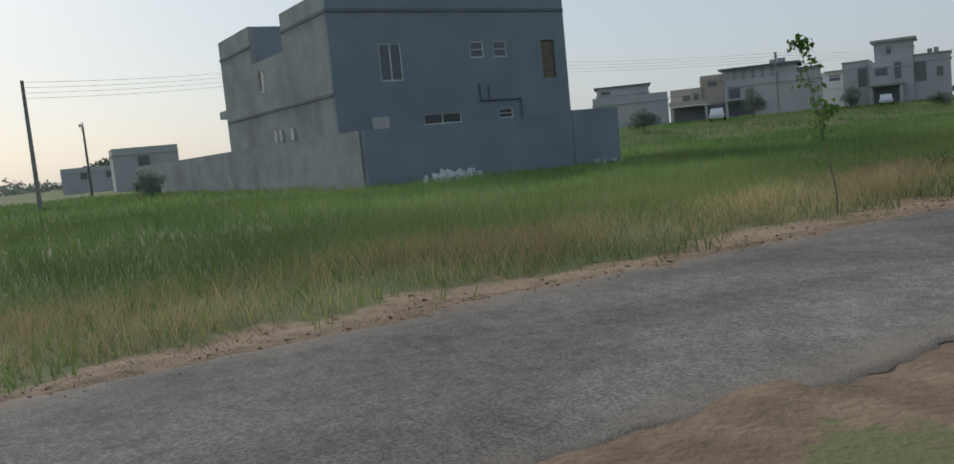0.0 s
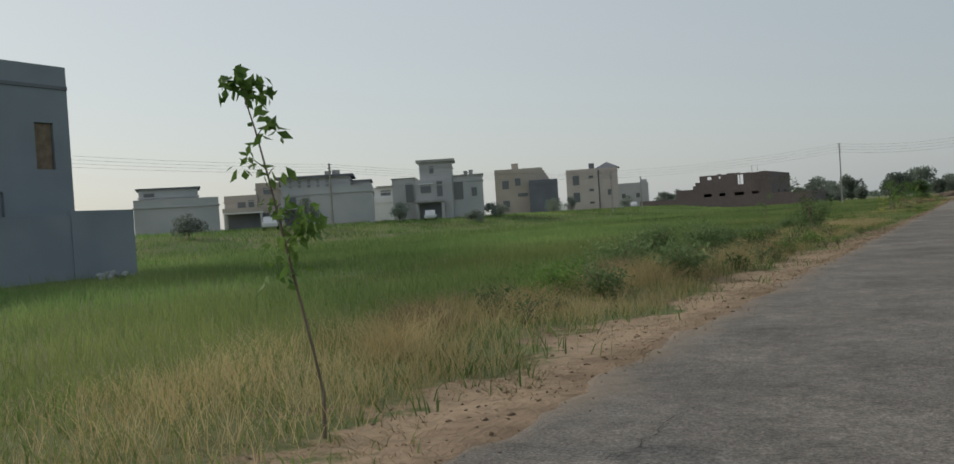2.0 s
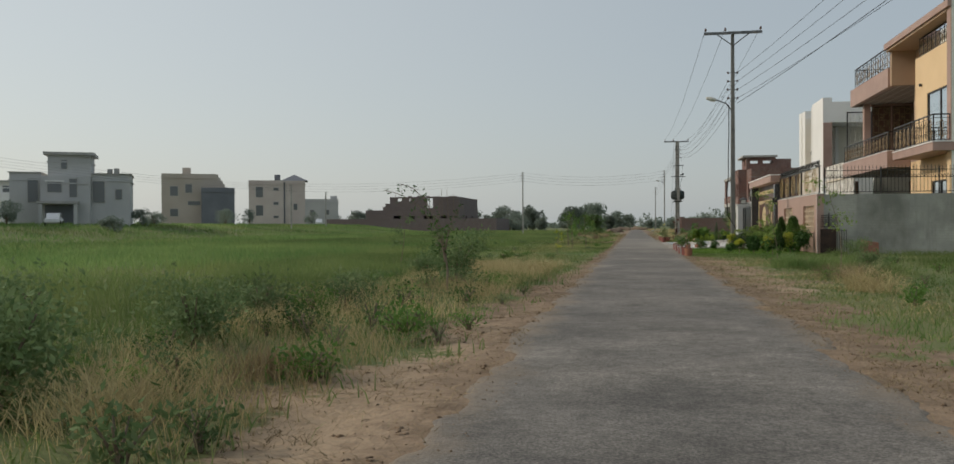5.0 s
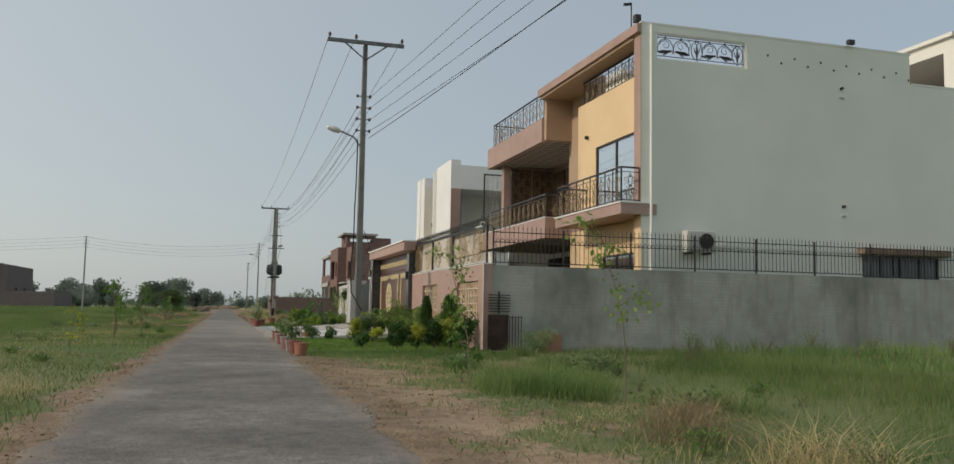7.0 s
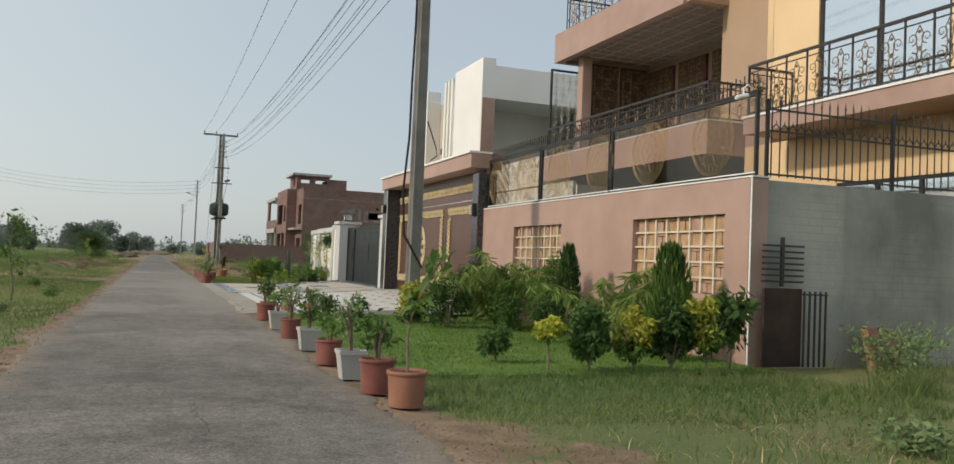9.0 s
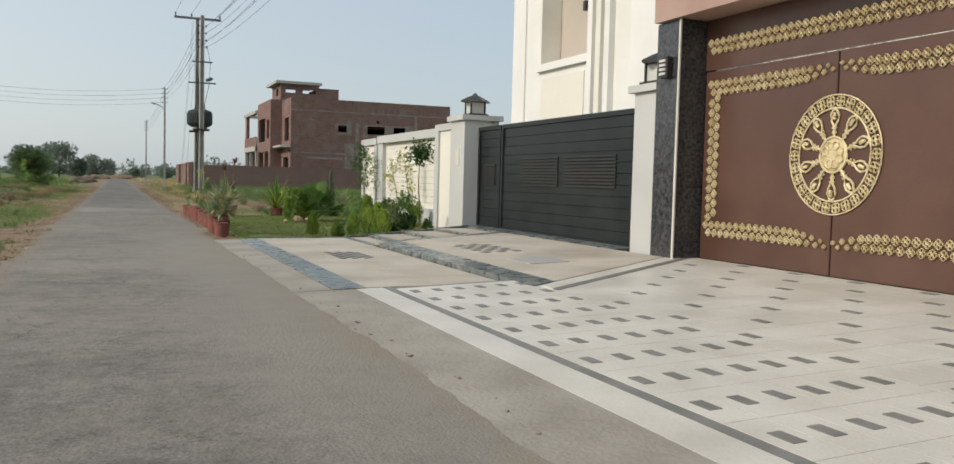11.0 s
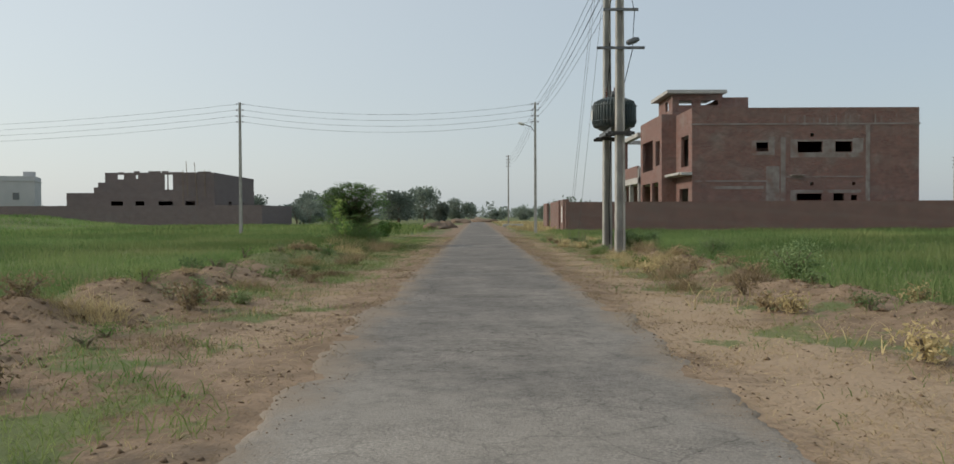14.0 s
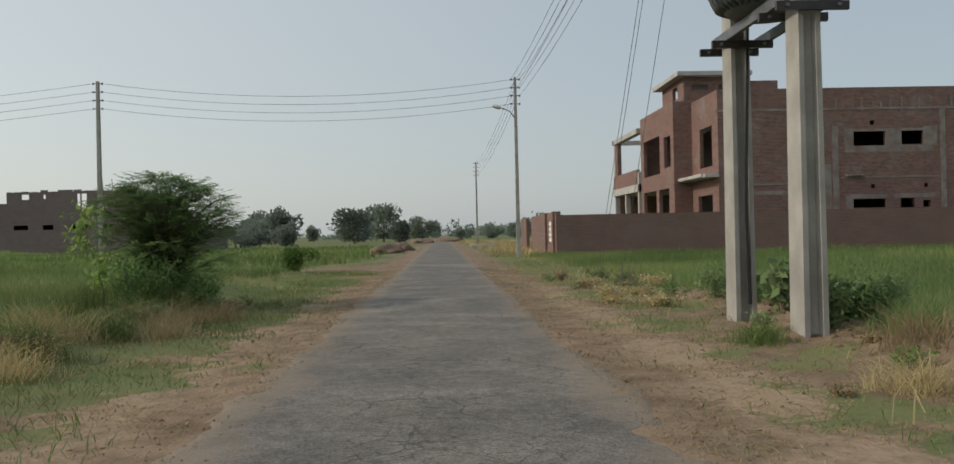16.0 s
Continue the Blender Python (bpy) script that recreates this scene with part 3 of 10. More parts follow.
def land(x, y):
    """The height of the ground."""
    x, y = np.asarray(x, float), np.asarray(y, float)
    off = np.maximum(np.maximum(ROAD_L - x, x - ROAD_R), 0)
    z = -0.012 - 0.025 * smooth01(off / 0.7) - 0.1 * smooth01((off - 1.5) / 4) + 0.03 * lumps(x, y, 1.3) * smooth01(off / 0.8) + 0.05 * lumps(x, y, 4.0, 2.0) * smooth01(off / 3) + 0.022 * lumps(x, y, 0.37, 7.0) * smooth01(off / 0.6) + 0.012 * lumps(x, y, 0.17, 3.0) * smooth01(off / 0.5)
    # loose soil spilling over the crumbled road edges
    z = z + (0.024 * lumps(x, y, 0.7, 11.0) + .016 * lumps(x, y, .31, 5.0)) * np.exp(-(np.minimum(np.abs(x - ROAD_L), np.abs(x - ROAD_R)) / 0.3) ** 2) * (1 - (x > 0) * smooth01((y - 44) / 1) * smooth01((73 - y) / 1))
    # spoil heaped along the verges past the second garden
    ridge = np.exp(-((x + 5.6 + 0.5 * lumps(x * 0, y, 5.0)) / 0.9) ** 2) * smooth01((y - 76) / 5) * smooth01((135 - y) / 20)
    ridge2 = np.exp(-((x - 4.4 + 0.4 * lumps(x * 0, y, 4.0)) / 0.7) ** 2) * smooth01((y - 86) / 6) * smooth01((122 - y) / 12)
    z = z + (ridge * 0.36 + ridge2 * 0.26) * (0.75 + 0.5 * lumps(x, y, 0.7, 5.0))
    # gentle rise under the far houses
    z = z + 1.6 * smooth01((-46 - x) / 20) * smooth01((y - 25) / 30)
    # level ground under gardens and houses on the built side
    flat = smooth01((x - 1.0) / 0.4) * smooth01((y - 44.3) / 0.8) * smooth01((81.6 - y) / 0.6)
    return z * (1 - flat) - 0.03 * flat


def land_grid():
    xs = np.concatenate([-np.geomspace(2600, 45, 26), np.arange(-42, -8, 1.2), np.arange(-8, -2.6, 0.2), np.arange(-2.6, -1.4, 0.075), np.arange(-1.4, .5, .4), np.arange(.5, 1.6, .075), np.arange(1.6, 7, .2), np.arange(7, 9, 0.4), np.arange(9, 40, 1.5), np.geomspace(42, 2600, 26)])
    ys = np.concatenate([-np.geomspace(2600, 22, 22), np.arange(-20, -10, 0.5), np.arange(-10, 125, 0.26), np.arange(125, 160, .5), np.geomspace(161, 4500, 60)])
    gx, gy = np.meshgrid(xs, ys)
    gz = land(gx, gy)
    v = np.stack([gx, gy, gz], -1).reshape(-1, 3)
    n, m = len(xs), len(ys)
    i = (np.arange(m - 1)[:, None] * n + np.arange(n - 1)[None]).ravel()
    return v, np.stack([i, i + 1, i + n + 1, i + n], -1), bare(gx, gy).ravel()


def ground_material():
    m = surface("field_soil_and_turf", (0.185, 0.129, 0.081), (0.285, 0.204, 0.134), 3.1, 0.95, bump=0.9, fine=22, c=(0.115, 0.073, 0.043), stain=0.8)
    nt, L = m.node_tree, m.node_tree.links
    bs = nt.nodes["Principled BSDF"]
    src = bs.inputs["Base Color"].links[0].from_socket
    at = nt.nodes.new("ShaderNodeAttribute")
    at.attribute_name = "worn"
    geo = nt.nodes.new("ShaderNodeNewGeometry")
    n1 = nt.nodes.new("ShaderNodeTexNoise")
    n1.inputs["Scale"].default_value = 9.0
    n1.inputs["Detail"].default_value = 6
    L.new(geo.outputs["Position"], n1.inputs["Vector"])
    n2 = nt.nodes.new("ShaderNodeTexNoise")
    n2.inputs["Scale"].default_value = 0.12
    n2.inputs["Detail"].default_value = 5
    L.new(geo.outputs["Position"], n2.inputs["Vector"])
    g = nt.nodes.new("ShaderNodeMix")
    g.data_type = 'RGBA'
    g.inputs[6].default_value, g.inputs[7].default_value = (0.1, 0.135, 0.045, 1), (0.18, 0.18, 0.075, 1)
    r2 = nt.nodes.new("ShaderNodeMapRange")
    r2.inputs[1].default_value, r2.inputs[2].default_value = 0.35, 0.65
    L.new(n2.outputs["Fac"], r2.inputs[0])
    L.new(r2.outputs[0], g.inputs[0])
    ad = nt.nodes.new("ShaderNodeMath")
    L.new(at.outputs["Fac"], ad.inputs[0])
    L.new(n1.outputs["Fac"], ad.inputs[1])
    r = nt.nodes.new("ShaderNodeMapRange")
    r.inputs[1].default_value, r.inputs[2].default_value = 0.75, 1.0
    L.new(ad.outputs[0], r.inputs[0])
    # pale trodden dust over the soil
    sa = nt.nodes.new("ShaderNodeAttribute")
    sa.attribute_name = "sandy"
    sm = nt.nodes.new("ShaderNodeMath")
    L.new(sa.outputs["Fac"], sm.inputs[0])
    L.new(n1.outputs["Fac"], sm.inputs[1])
    sr = nt.nodes.new("ShaderNodeMapRange")
    sr.inputs[1].default_value, sr.inputs[2].default_value, sr.inputs[4].default_value = .8, 1.2, .85
    L.new(sm.outputs[0], sr.inputs[0])
    sd = nt.nodes.new("ShaderNodeMix")
    sd.data_type = 'RGBA'
    sd.inputs[7].default_value = (0.375, 0.277, 0.18, 1)
    L.new(sr.outputs[0], sd.inputs[0])
    L.new(src, sd.inputs[6])
    src = sd.outputs[2]
    mx = nt.nodes.new("ShaderNodeMix")
    mx.data_type = 'RGBA'
    L.new(r.outputs[0], mx.inputs[0])
    L.new(g.outputs[2], mx.inputs[6])
    L.new(src, mx.inputs[7])
    L.new(mx.outputs[2], bs.inputs["Base Color"])
    return m


def asphalt_material():
    m = surface("worn_asphalt", (0.131, 0.12, 0.106), (0.175, 0.159, 0.138), 0.5, 0.9, bump=0.4, fine=60, c=(0.275, 0.25, 0.214), stain=0.85)
    nt, L = m.node_tree, m.node_tree.links
    bs = nt.nodes["Principled BSDF"]
    out = bs.inputs["Base Color"].links[0].from_socket
    geo = nt.nodes.new("ShaderNodeNewGeometry")

    def grain(scale, detail, rough, lo, hi, v0, v1):
        n = nt.nodes.new("ShaderNodeTexNoise")
        n.inputs["Scale"].default_value = scale
        n.inputs["Detail"].default_value = detail
        n.inputs["Roughness"].default_value = rough
        L.new(geo.outputs["Position"], n.inputs["Vector"])
        r = nt.nodes.new("ShaderNodeMapRange")
        r.inputs[1].default_value, r.inputs[2].default_value = lo, hi
        r.inputs[3].default_value, r.inputs[4].default_value = v0, v1
        L.new(n.outputs["Fac"], r.inputs[0])
        return r.outputs[0]

    # mottling of worn binder, chipped patches and bare aggregate
    for v in (grain(1.1, 9, .65, .36, .64, .78, 1.22), grain(7, 7, .75, .36, .64, .78, 1.24), grain(48, 2, .8, .36, .64, .66, 1.38), grain(130, 2, .8, .36, .64, .8, 1.22)):
        h = nt.nodes.new("ShaderNodeHueSaturation")
        L.new(v, h.inputs["Value"])
        L.new(out, h.inputs["Color"])
        out = h.outputs[0]
    # crazed cracks in broken patches
    wob = nt.nodes.new("ShaderNodeTexNoise")
    wob.inputs["Scale"].default_value = 5.0
    wob.inputs["Detail"].default_value = 4
    L.new(geo.outputs["Position"], wob.inputs["Vector"])
    shift = nt.nodes.new("ShaderNodeVectorMath")
    shift.operation = 'MULTIPLY_ADD'
    shift.inputs[1].default_value = (.22, .22, 0)
    L.new(wob.outputs["Color"], shift.inputs[0])
    L.new(geo.outputs["Position"], shift.inputs[2])
    for size, width, lo, hi, deep in ((1.5, .02, .46, .56, .52), (5.0, .05, .48, .58, .56)):
        cells = nt.nodes.new("ShaderNodeTexVoronoi")
        cells.feature = 'DISTANCE_TO_EDGE'
        cells.voronoi_dimensions = '2D'
        cells.inputs["Scale"].default_value = size
        L.new(shift.outputs[0], cells.inputs["Vector"])
        thin = nt.nodes.new("ShaderNodeMapRange")
        thin.inputs[1].default_value, thin.inputs[2].default_value = width * .35, width
        thin.inputs[3].default_value, thin.inputs[4].default_value = 1, 0
        L.new(cells.outputs["Distance"], thin.inputs[0])
        where = nt.nodes.new("ShaderNodeMath")
        where.operation = 'MULTIPLY'
        L.new(thin.outputs[0], where.inputs[0])
        L.new(grain(.5 if size < 3 else .85, 5, .6, lo, hi, 0, 1), where.inputs[1])
        old = nt.nodes.new("ShaderNodeAttribute")
        old.attribute_name = "crazed"
        both = nt.nodes.new("ShaderNodeMath")
        both.operation = 'MULTIPLY'
        L.new(where.outputs[0], both.inputs[0])
        L.new(old.outputs["Fac"], both.inputs[1])
        dark = nt.nodes.new("ShaderNodeMapRange")
        dark.inputs[3].default_value, dark.inputs[4].default_value = 1, deep
        L.new(both.outputs[0], dark.inputs[0])
        h = nt.nodes.new("ShaderNodeHueSaturation")
        L.new(dark.outputs[0], h.inputs["Value"])
        L.new(out, h.inputs["Color"])
        out = h.outputs[0]
    for name, colour, lo, hi in (("scuffed", (0.28, 0.256, 0.22, 1), .88, 1.2), ("powder", (0.27, 0.248, 0.21, 1), .8, 1.25), ("dusty", (0.26, 0.207, 0.15, 1), .74, 1.22)):
        at = nt.nodes.new("ShaderNodeAttribute")
        at.attribute_name = name
        ad = nt.nodes.new("ShaderNodeMath")
        L.new(at.outputs["Fac"], ad.inputs[0])
        L.new(grain(3.4 if name == "powder" else 2.6 if name == "scuffed" else 13, 9, .8, 0, 1, 0, 1), ad.inputs[1])
        rd = nt.nodes.new("ShaderNodeMapRange")
        rd.inputs[1].default_value, rd.inputs[2].default_value = lo, hi
        rd.inputs[4].default_value = .8
        L.new(ad.outputs[0], rd.inputs[0])
        du = nt.nodes.new("ShaderNodeMix")
        du.data_type = 'RGBA'
        du.inputs[7].default_value = colour
        L.new(rd.outputs[0], du.inputs[0])
        L.new(out, du.inputs[6])
        out = du.outputs[2]
    L.new(du.outputs[2], bs.inputs["Base Color"])
    return m


turf_soil = ground_material()
asphalt = asphalt_material()
gv, gf, gw = land_grid()
gme = raw_mesh("ground", gv, gf, turf_soil, True)
gat = gme.attributes.new("worn", 'FLOAT', 'POINT')
gat.data.foreach_set("value", gw.astype(np.float32))
# trodden pale strips: past the second garden, along the left ruts, in front of the worn verge
gx_, gy_ = gv[:, 0], gv[:, 1]
sandy = .75 * np.exp(-((gx_ + 2.75) / .7) ** 2) * smooth01((gy_ + 12) / 4) * smooth01((26 - gy_) / 6) + .8 * np.exp(-((gx_ - 1.9) / 1.1) ** 2) * smooth01((gy_ - 80.5) / 2) * smooth01((95 - gy_) / 6) + .65 * np.exp(-((gx_ + 2.9) / .5) ** 2) * smooth01((gy_ - 86) / 3) * smooth01((125 - gy_) / 10) + .6 * np.exp(-((gx_ - 2.1) / .6) ** 2) * smooth01((gy_ - 88) / 4) * smooth01((125 - gy_) / 8) + .6 * np.exp(-((gx_ - 2.3) / 1.0) ** 2) * smooth01((gy_ - 24) / 4) * smooth01((43 - gy_) / 3)
gsa = gme.attributes.new("sandy", 'FLOAT', 'POINT')
gsa.data.foreach_set("value", (sandy + .25 * lumps(gx_, gy_, .8, 21.0)).astype(np.float32))
tagged(new("ground", gme), "rough field of soil, weeds and grass beside a road", "ground", kind="structure")


def ragged(ys, s):
    """How far the crumbled edge wanders, in metres."""
    o = 0 * ys
    return 0.13 * lumps(o, ys, 2.3, s) + 0.09 * lumps(o, ys, 0.71, s + 2) + 0.05 * lumps(o, ys, 0.17, s + 5) + 0.02 * lumps(o, ys, 0.07, s + 3)


def road_mesh():
    ys = np.concatenate([np.arange(-40, -6, 0.25), np.arange(-6, 125, 0.055), np.arange(125, 150, .25), np.geomspace(150, 520, 90)])
    k = np.array([0, .009, .03, .07, .13, .2, .3, .42, .58, .7, .8, .87, .93, .97, .991, 1])
    left, right = ROAD_L + ragged(ys, 4.0), ROAD_R + ragged(ys, 9.0)
    x = left[:, None] + (right - left)[:, None] * k
    z = 0.01 * (1 - (2 * k - 1) ** 2)[None] - .002 + 0.005 * lumps(x, ys[:, None], 1.5) * np.minimum(1, 8 * k * (1 - k)) + .003 * lumps(x, ys[:, None], .3, 2.0) * np.minimum(1, 8 * k * (1 - k))
    z[:, 0] = z[:, -1] = -0.018
    z[:, -1] = np.where((ys > 55.5) & (ys < 71.2), -.006, -.018)
    n = len(k)
    y = np.repeat(ys[:, None], n, 1)
    v = np.stack([x, y, z], -1).reshape(-1, 3)
    i = (np.arange(len(ys) - 1)[:, None] * n + np.arange(n - 1)[None]).ravel()
    return v, np.stack([i, i + 1, i + n + 1, i + n], -1)


rv_, rf_ = road_mesh()
rme = raw_mesh("road", rv_, rf_, asphalt, True)
for _n, _v in (("crazed", .25 + .75 * smooth01((rv_[:, 1] - 54) / 8)), ("scuffed", .3 + .24 * smooth01((rv_[:, 1] - 48) / 10) * smooth01((96 - rv_[:, 1]) / 10) + .1 * lumps(rv_[:, 0], rv_[:, 1], 1.7, 3.0)), ("dusty", np.clip(.58 + .12 * smooth01((rv_[:, 1] - 82) / 6) + .16 * lumps(rv_[:, 0] * .4, rv_[:, 1], 1.1, 2.0) + .2 * lumps(rv_[:, 0], rv_[:, 1], .37, 6.0) - np.minimum(rv_[:, 0] - ROAD_L, ROAD_R - rv_[:, 0]) / .95, -.2, 1)), ("powder", np.clip(.8 * np.exp(-((rv_[:, 1] - 63) / 10) ** 2) * (.3 + .7 * smooth01((rv_[:, 0] + .9) / 1.6)) + .3 * smooth01((rv_[:, 1] - 64) / 6) * smooth01((86 - rv_[:, 1]) / 8), 0, 1))):
    rat = rme.attributes.new(_n, 'FLOAT', 'POINT')
    rat.data.foreach_set("value", _v.astype(np.float32))
road = tagged(new("road", rme), "narrow cracked grey asphalt road with crumbling edges", "road", kind="structure")


def crack(x0, x1, y0, y1, wide, seed):
    """A jagged open crack along the road, a dark sunken line."""
    n = int((y1 - y0) / .06)
    k = np.linspace(0, 1, n)
    rng = np.random.default_rng(seed)
    x = x0 + (x1 - x0) * k + .02 * np.sin(k * 9 + seed) + np.cumsum(rng.normal(size=n)) * .02
    w = wide * np.sin(np.pi * np.clip(k, .02, .98)) ** .4 * rng.uniform(.25, 1.4, n)
    y = y0 + (y1 - y0) * k + rng.uniform(-.02, .02, n)
    z = .0125 + 0 * k
    v = np.stack([np.stack([x - w, y, z], -1), np.stack([x + w, y, z], -1)], 1).reshape(-1, 3)
    i = np.arange(n - 1) * 2
    ob = new("crack", raw_mesh("crack", v, np.stack([i, i + 1, i + 3, i + 2], -1), tar))
    ob.parent = road


tar = surface("crack_grit", (0.03, 0.028, 0.026), (0.05, 0.047, 0.043), 12, 0.95, bump=0.3)
crack(-1.25, -1.5, 92.0, 96.5, .005, 3)
for _x, _y, _l, _s in ((-1.2, 2.0, 1.6, 5), (-1.3, 62.8, 1.0, 8), (.3, 30, 1.2, 9), (-.4, 44, 1.5, 10), (.2, 117, 4, 12)):
    crack(_x, _x + .25, _y, _y + _l, .003, _s)

# ---- grey house with its boundary wall ----
def window_in(parent, axis, p, out, u0, u1, z0, z1, frame_mat, panes=2, fr=0.05, depth=0.08, bars=0, pane=None):
    """A framed window set in an opening: frame with mullions, a pane in each light. out: which way along the axis it faces."""
    w = bmesh.new()
    a, b = (p, p + out * depth) if out > 0 else (p + out * depth, p)

    def bx(bm, q0, q1, c, d, e, f):
        box(bm, q0, q1, c, d, e, f) if axis == 'x' else box(bm, c, d, q0, q1, e, f)

    for c, d, e, f in ((u0, u0 + fr, z0, z1), (u1 - fr, u1, z0, z1), (u0 + fr, u1 - fr, z0, z0 + fr), (u0 + fr, u1 - fr, z1 - fr, z1)):
        bx(w, a, b, c, d, e, f)
    st = (u1 - u0) / panes
    for i in range(1, panes):
        bx(w, a, b, u0 + st * i - fr / 2, u0 + st * i + fr / 2, z0 + fr, z1 - fr)
    for i in range(bars):
        z = z0 + (z1 - z0) * (i + 1) / (bars + 1)
        bx(w, a, b, u0 + fr, u1 - fr, z - 0.015, z + 0.015)
    f = part("window_frame", w, frame_mat, parent)
    for i in range(panes):
        g = bmesh.new()
        m = (a + b) / 2
        bx(g, m - 0.006, m + 0.006, u0 + st * i + fr * .5, u0 + st * (i + 1) - fr * .5, z0 + fr * .5, z1 - fr * .5)
        part("pane", g, pane or glass, f)
    return f


def grey_house():
    h = thing("house", -36, 14, -0.1, "two-storey grey plastered house with small windows, shade sides coloured darker", "house")
    X, Y0, Y1, Z = -31.3, 8.3, 20.9, 8.35
    wins = [(10.6, 11.7, 4.4, 6.05), (15.3, 16.05, 5.3, 6.05), (16.6, 17.35, 5.3, 6.05), (19.4, 20.2, 4.2, 6.05), (12.5, 14.5, 2.35, 2.85), (16.6, 17.4, 2.4, 2.86)]
    # road-facing walls take the shade-coloured plaster, the others plain grey
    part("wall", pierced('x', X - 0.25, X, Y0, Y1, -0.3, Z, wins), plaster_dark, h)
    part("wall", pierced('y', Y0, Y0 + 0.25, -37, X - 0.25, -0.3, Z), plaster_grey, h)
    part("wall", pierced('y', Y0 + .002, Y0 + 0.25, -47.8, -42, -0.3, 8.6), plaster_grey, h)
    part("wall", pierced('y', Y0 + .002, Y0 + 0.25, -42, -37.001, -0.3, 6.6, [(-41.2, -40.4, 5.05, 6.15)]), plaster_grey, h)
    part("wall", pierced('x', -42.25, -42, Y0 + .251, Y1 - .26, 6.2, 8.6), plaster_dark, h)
    part("string_course", boxes((-47.85, -42, Y0 - 0.05, Y0 - .001, 7.5, 7.62)), plaster_slate, h)
    window_in(h, 'y', Y0 + .12, -1, -41.2, -40.4, 5.05, 6.15, white_paint, 1)
    part("roof", boxes((-41.99, -37.26, Y0 + .26, Y1 - .26, 6.1, 6.3)), concrete_pale, h)
    each("wall", [(-37.25, -37, Y0 + 0.25, Y1, 0, Z), (-47.8, -47.55, Y0 + 0.251, Y1 - .26, 0, 8.6), (-47.6, X - 0.25, Y1 - 0.25, Y1 - 0.01, 0, 7.8)], plaster_grey, h)
    part("roof", boxes((-37, X - 0.26, Y0 + 0.26, Y1 - 0.26, 6.9, 7.1)), concrete_pale, h)
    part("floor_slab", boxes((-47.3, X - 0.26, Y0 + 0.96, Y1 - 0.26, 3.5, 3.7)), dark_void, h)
    each("string_course", [(X + 0.003, X + 0.05, Y0 - 0.05, Y1, 7.42, 7.56), (-37, X + 0.003, Y0 - 0.05, Y0 - 0.003, 7.42, 7.56)], plaster_slate, h, "dark band below the parapet")
    part("string_course", boxes((-47.6, X - 0.003, Y0 - 0.05, Y0 - 0.003, 3.9, 4.02)), plaster_slate, h)
    part("canopy", boxes((-50.0, -47.3, Y0 + 0.2, Y0 + 2.2, 4.3, 4.75)), plaster_grey, h)
    part("canopy_wall", boxes((-49.6, -47.5, Y0 + 0.5, Y0 + 2.0, -0.2, 4.3)), plaster_grey, h)
    part("drain_pipe", tube(tube(bmesh.new(), [(X + 0.06, 15.6, 4.1), (X + 0.06, 15.6, 3.3), (X + 0.06, 17.9, 3.3), (X + 0.06, 17.9, 2.0)], 0.05), [(X + 0.06, 16.1, 4.0), (X + 0.06, 16.1, 3.3)], 0.04), plaster_slate, h)
    for (a, b, c, d), n in zip(wins, (2, 1, 1, 1, 2, 1)):
        if (a, n) != (19.4, 1):
            window_in(h, 'x', X - 0.12, 1, a, b, c, d, white_paint, n, bars=0 if n == 2 else 1)
    part("window_shutter", boxes((X - 0.2, X - 0.12, 19.42, 20.18, 4.22, 6.03)), wood, h, "dark board closing a tall window")
    for x in (-39.3, -38.6, -36.9):
        part("meter_box", boxes((x, x + 0.4, Y0 - 0.12 + 0, Y0 - 0.003 + 0, 2.35, 2.9)), ac_white, h)
    part("meter_box", boxes((X + 0.003, X + 0.12, 9.9, 10.7, 2.35, 2.85)), ac_white, h, "pale grey cabinet on the wall")
    b = thing("boundary_wall", -28.5, 14, -0.1, "grey cement-plastered boundary wall round a house", "wall", kind="structure")
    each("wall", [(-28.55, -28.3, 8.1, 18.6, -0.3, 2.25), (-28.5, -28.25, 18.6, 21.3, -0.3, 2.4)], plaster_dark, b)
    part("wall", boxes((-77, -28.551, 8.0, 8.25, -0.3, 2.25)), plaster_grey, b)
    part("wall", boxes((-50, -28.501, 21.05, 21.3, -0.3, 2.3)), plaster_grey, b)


def gz0(x, y):
    return float(land(x, y))


def rubble(x, y, n, spread, size, material, name, label, seed):
    r = random.Random(seed)
    heap = thing(name, x, y, gz0(x, y), label, "rubble")
    for i in range(n):
        bm = bmesh.new()
        a, d = r.uniform(0, 6.28), spread * r.random() ** 0.7
        s = size * r.uniform(0.4, 1.2)
        px, py = x + d * math.cos(a), y + d * math.sin(a)
        k = bmesh.ops.create_icosphere(bm, subdivisions=1, radius=s)["verts"]
        m = pose(px, py, float(land(px, py)) + s * 0.3 + 0.3 * size * max(0, 1 - d / spread), r.uniform(0, 360), r.uniform(0, 360), r.uniform(0, 360)) @ Matrix.Diagonal((1, r.uniform(0.5, 1), r.uniform(0.3, 0.7), 1))
        bmesh.ops.transform(bm, matrix=m, verts=k)
        for v in k:
            v.co += Vector((r.uniform(-1, 1), r.uniform(-1, 1), r.uniform(-1, 1))) * s * 0.18
        part("lump", bm, material, heap)
    return heap


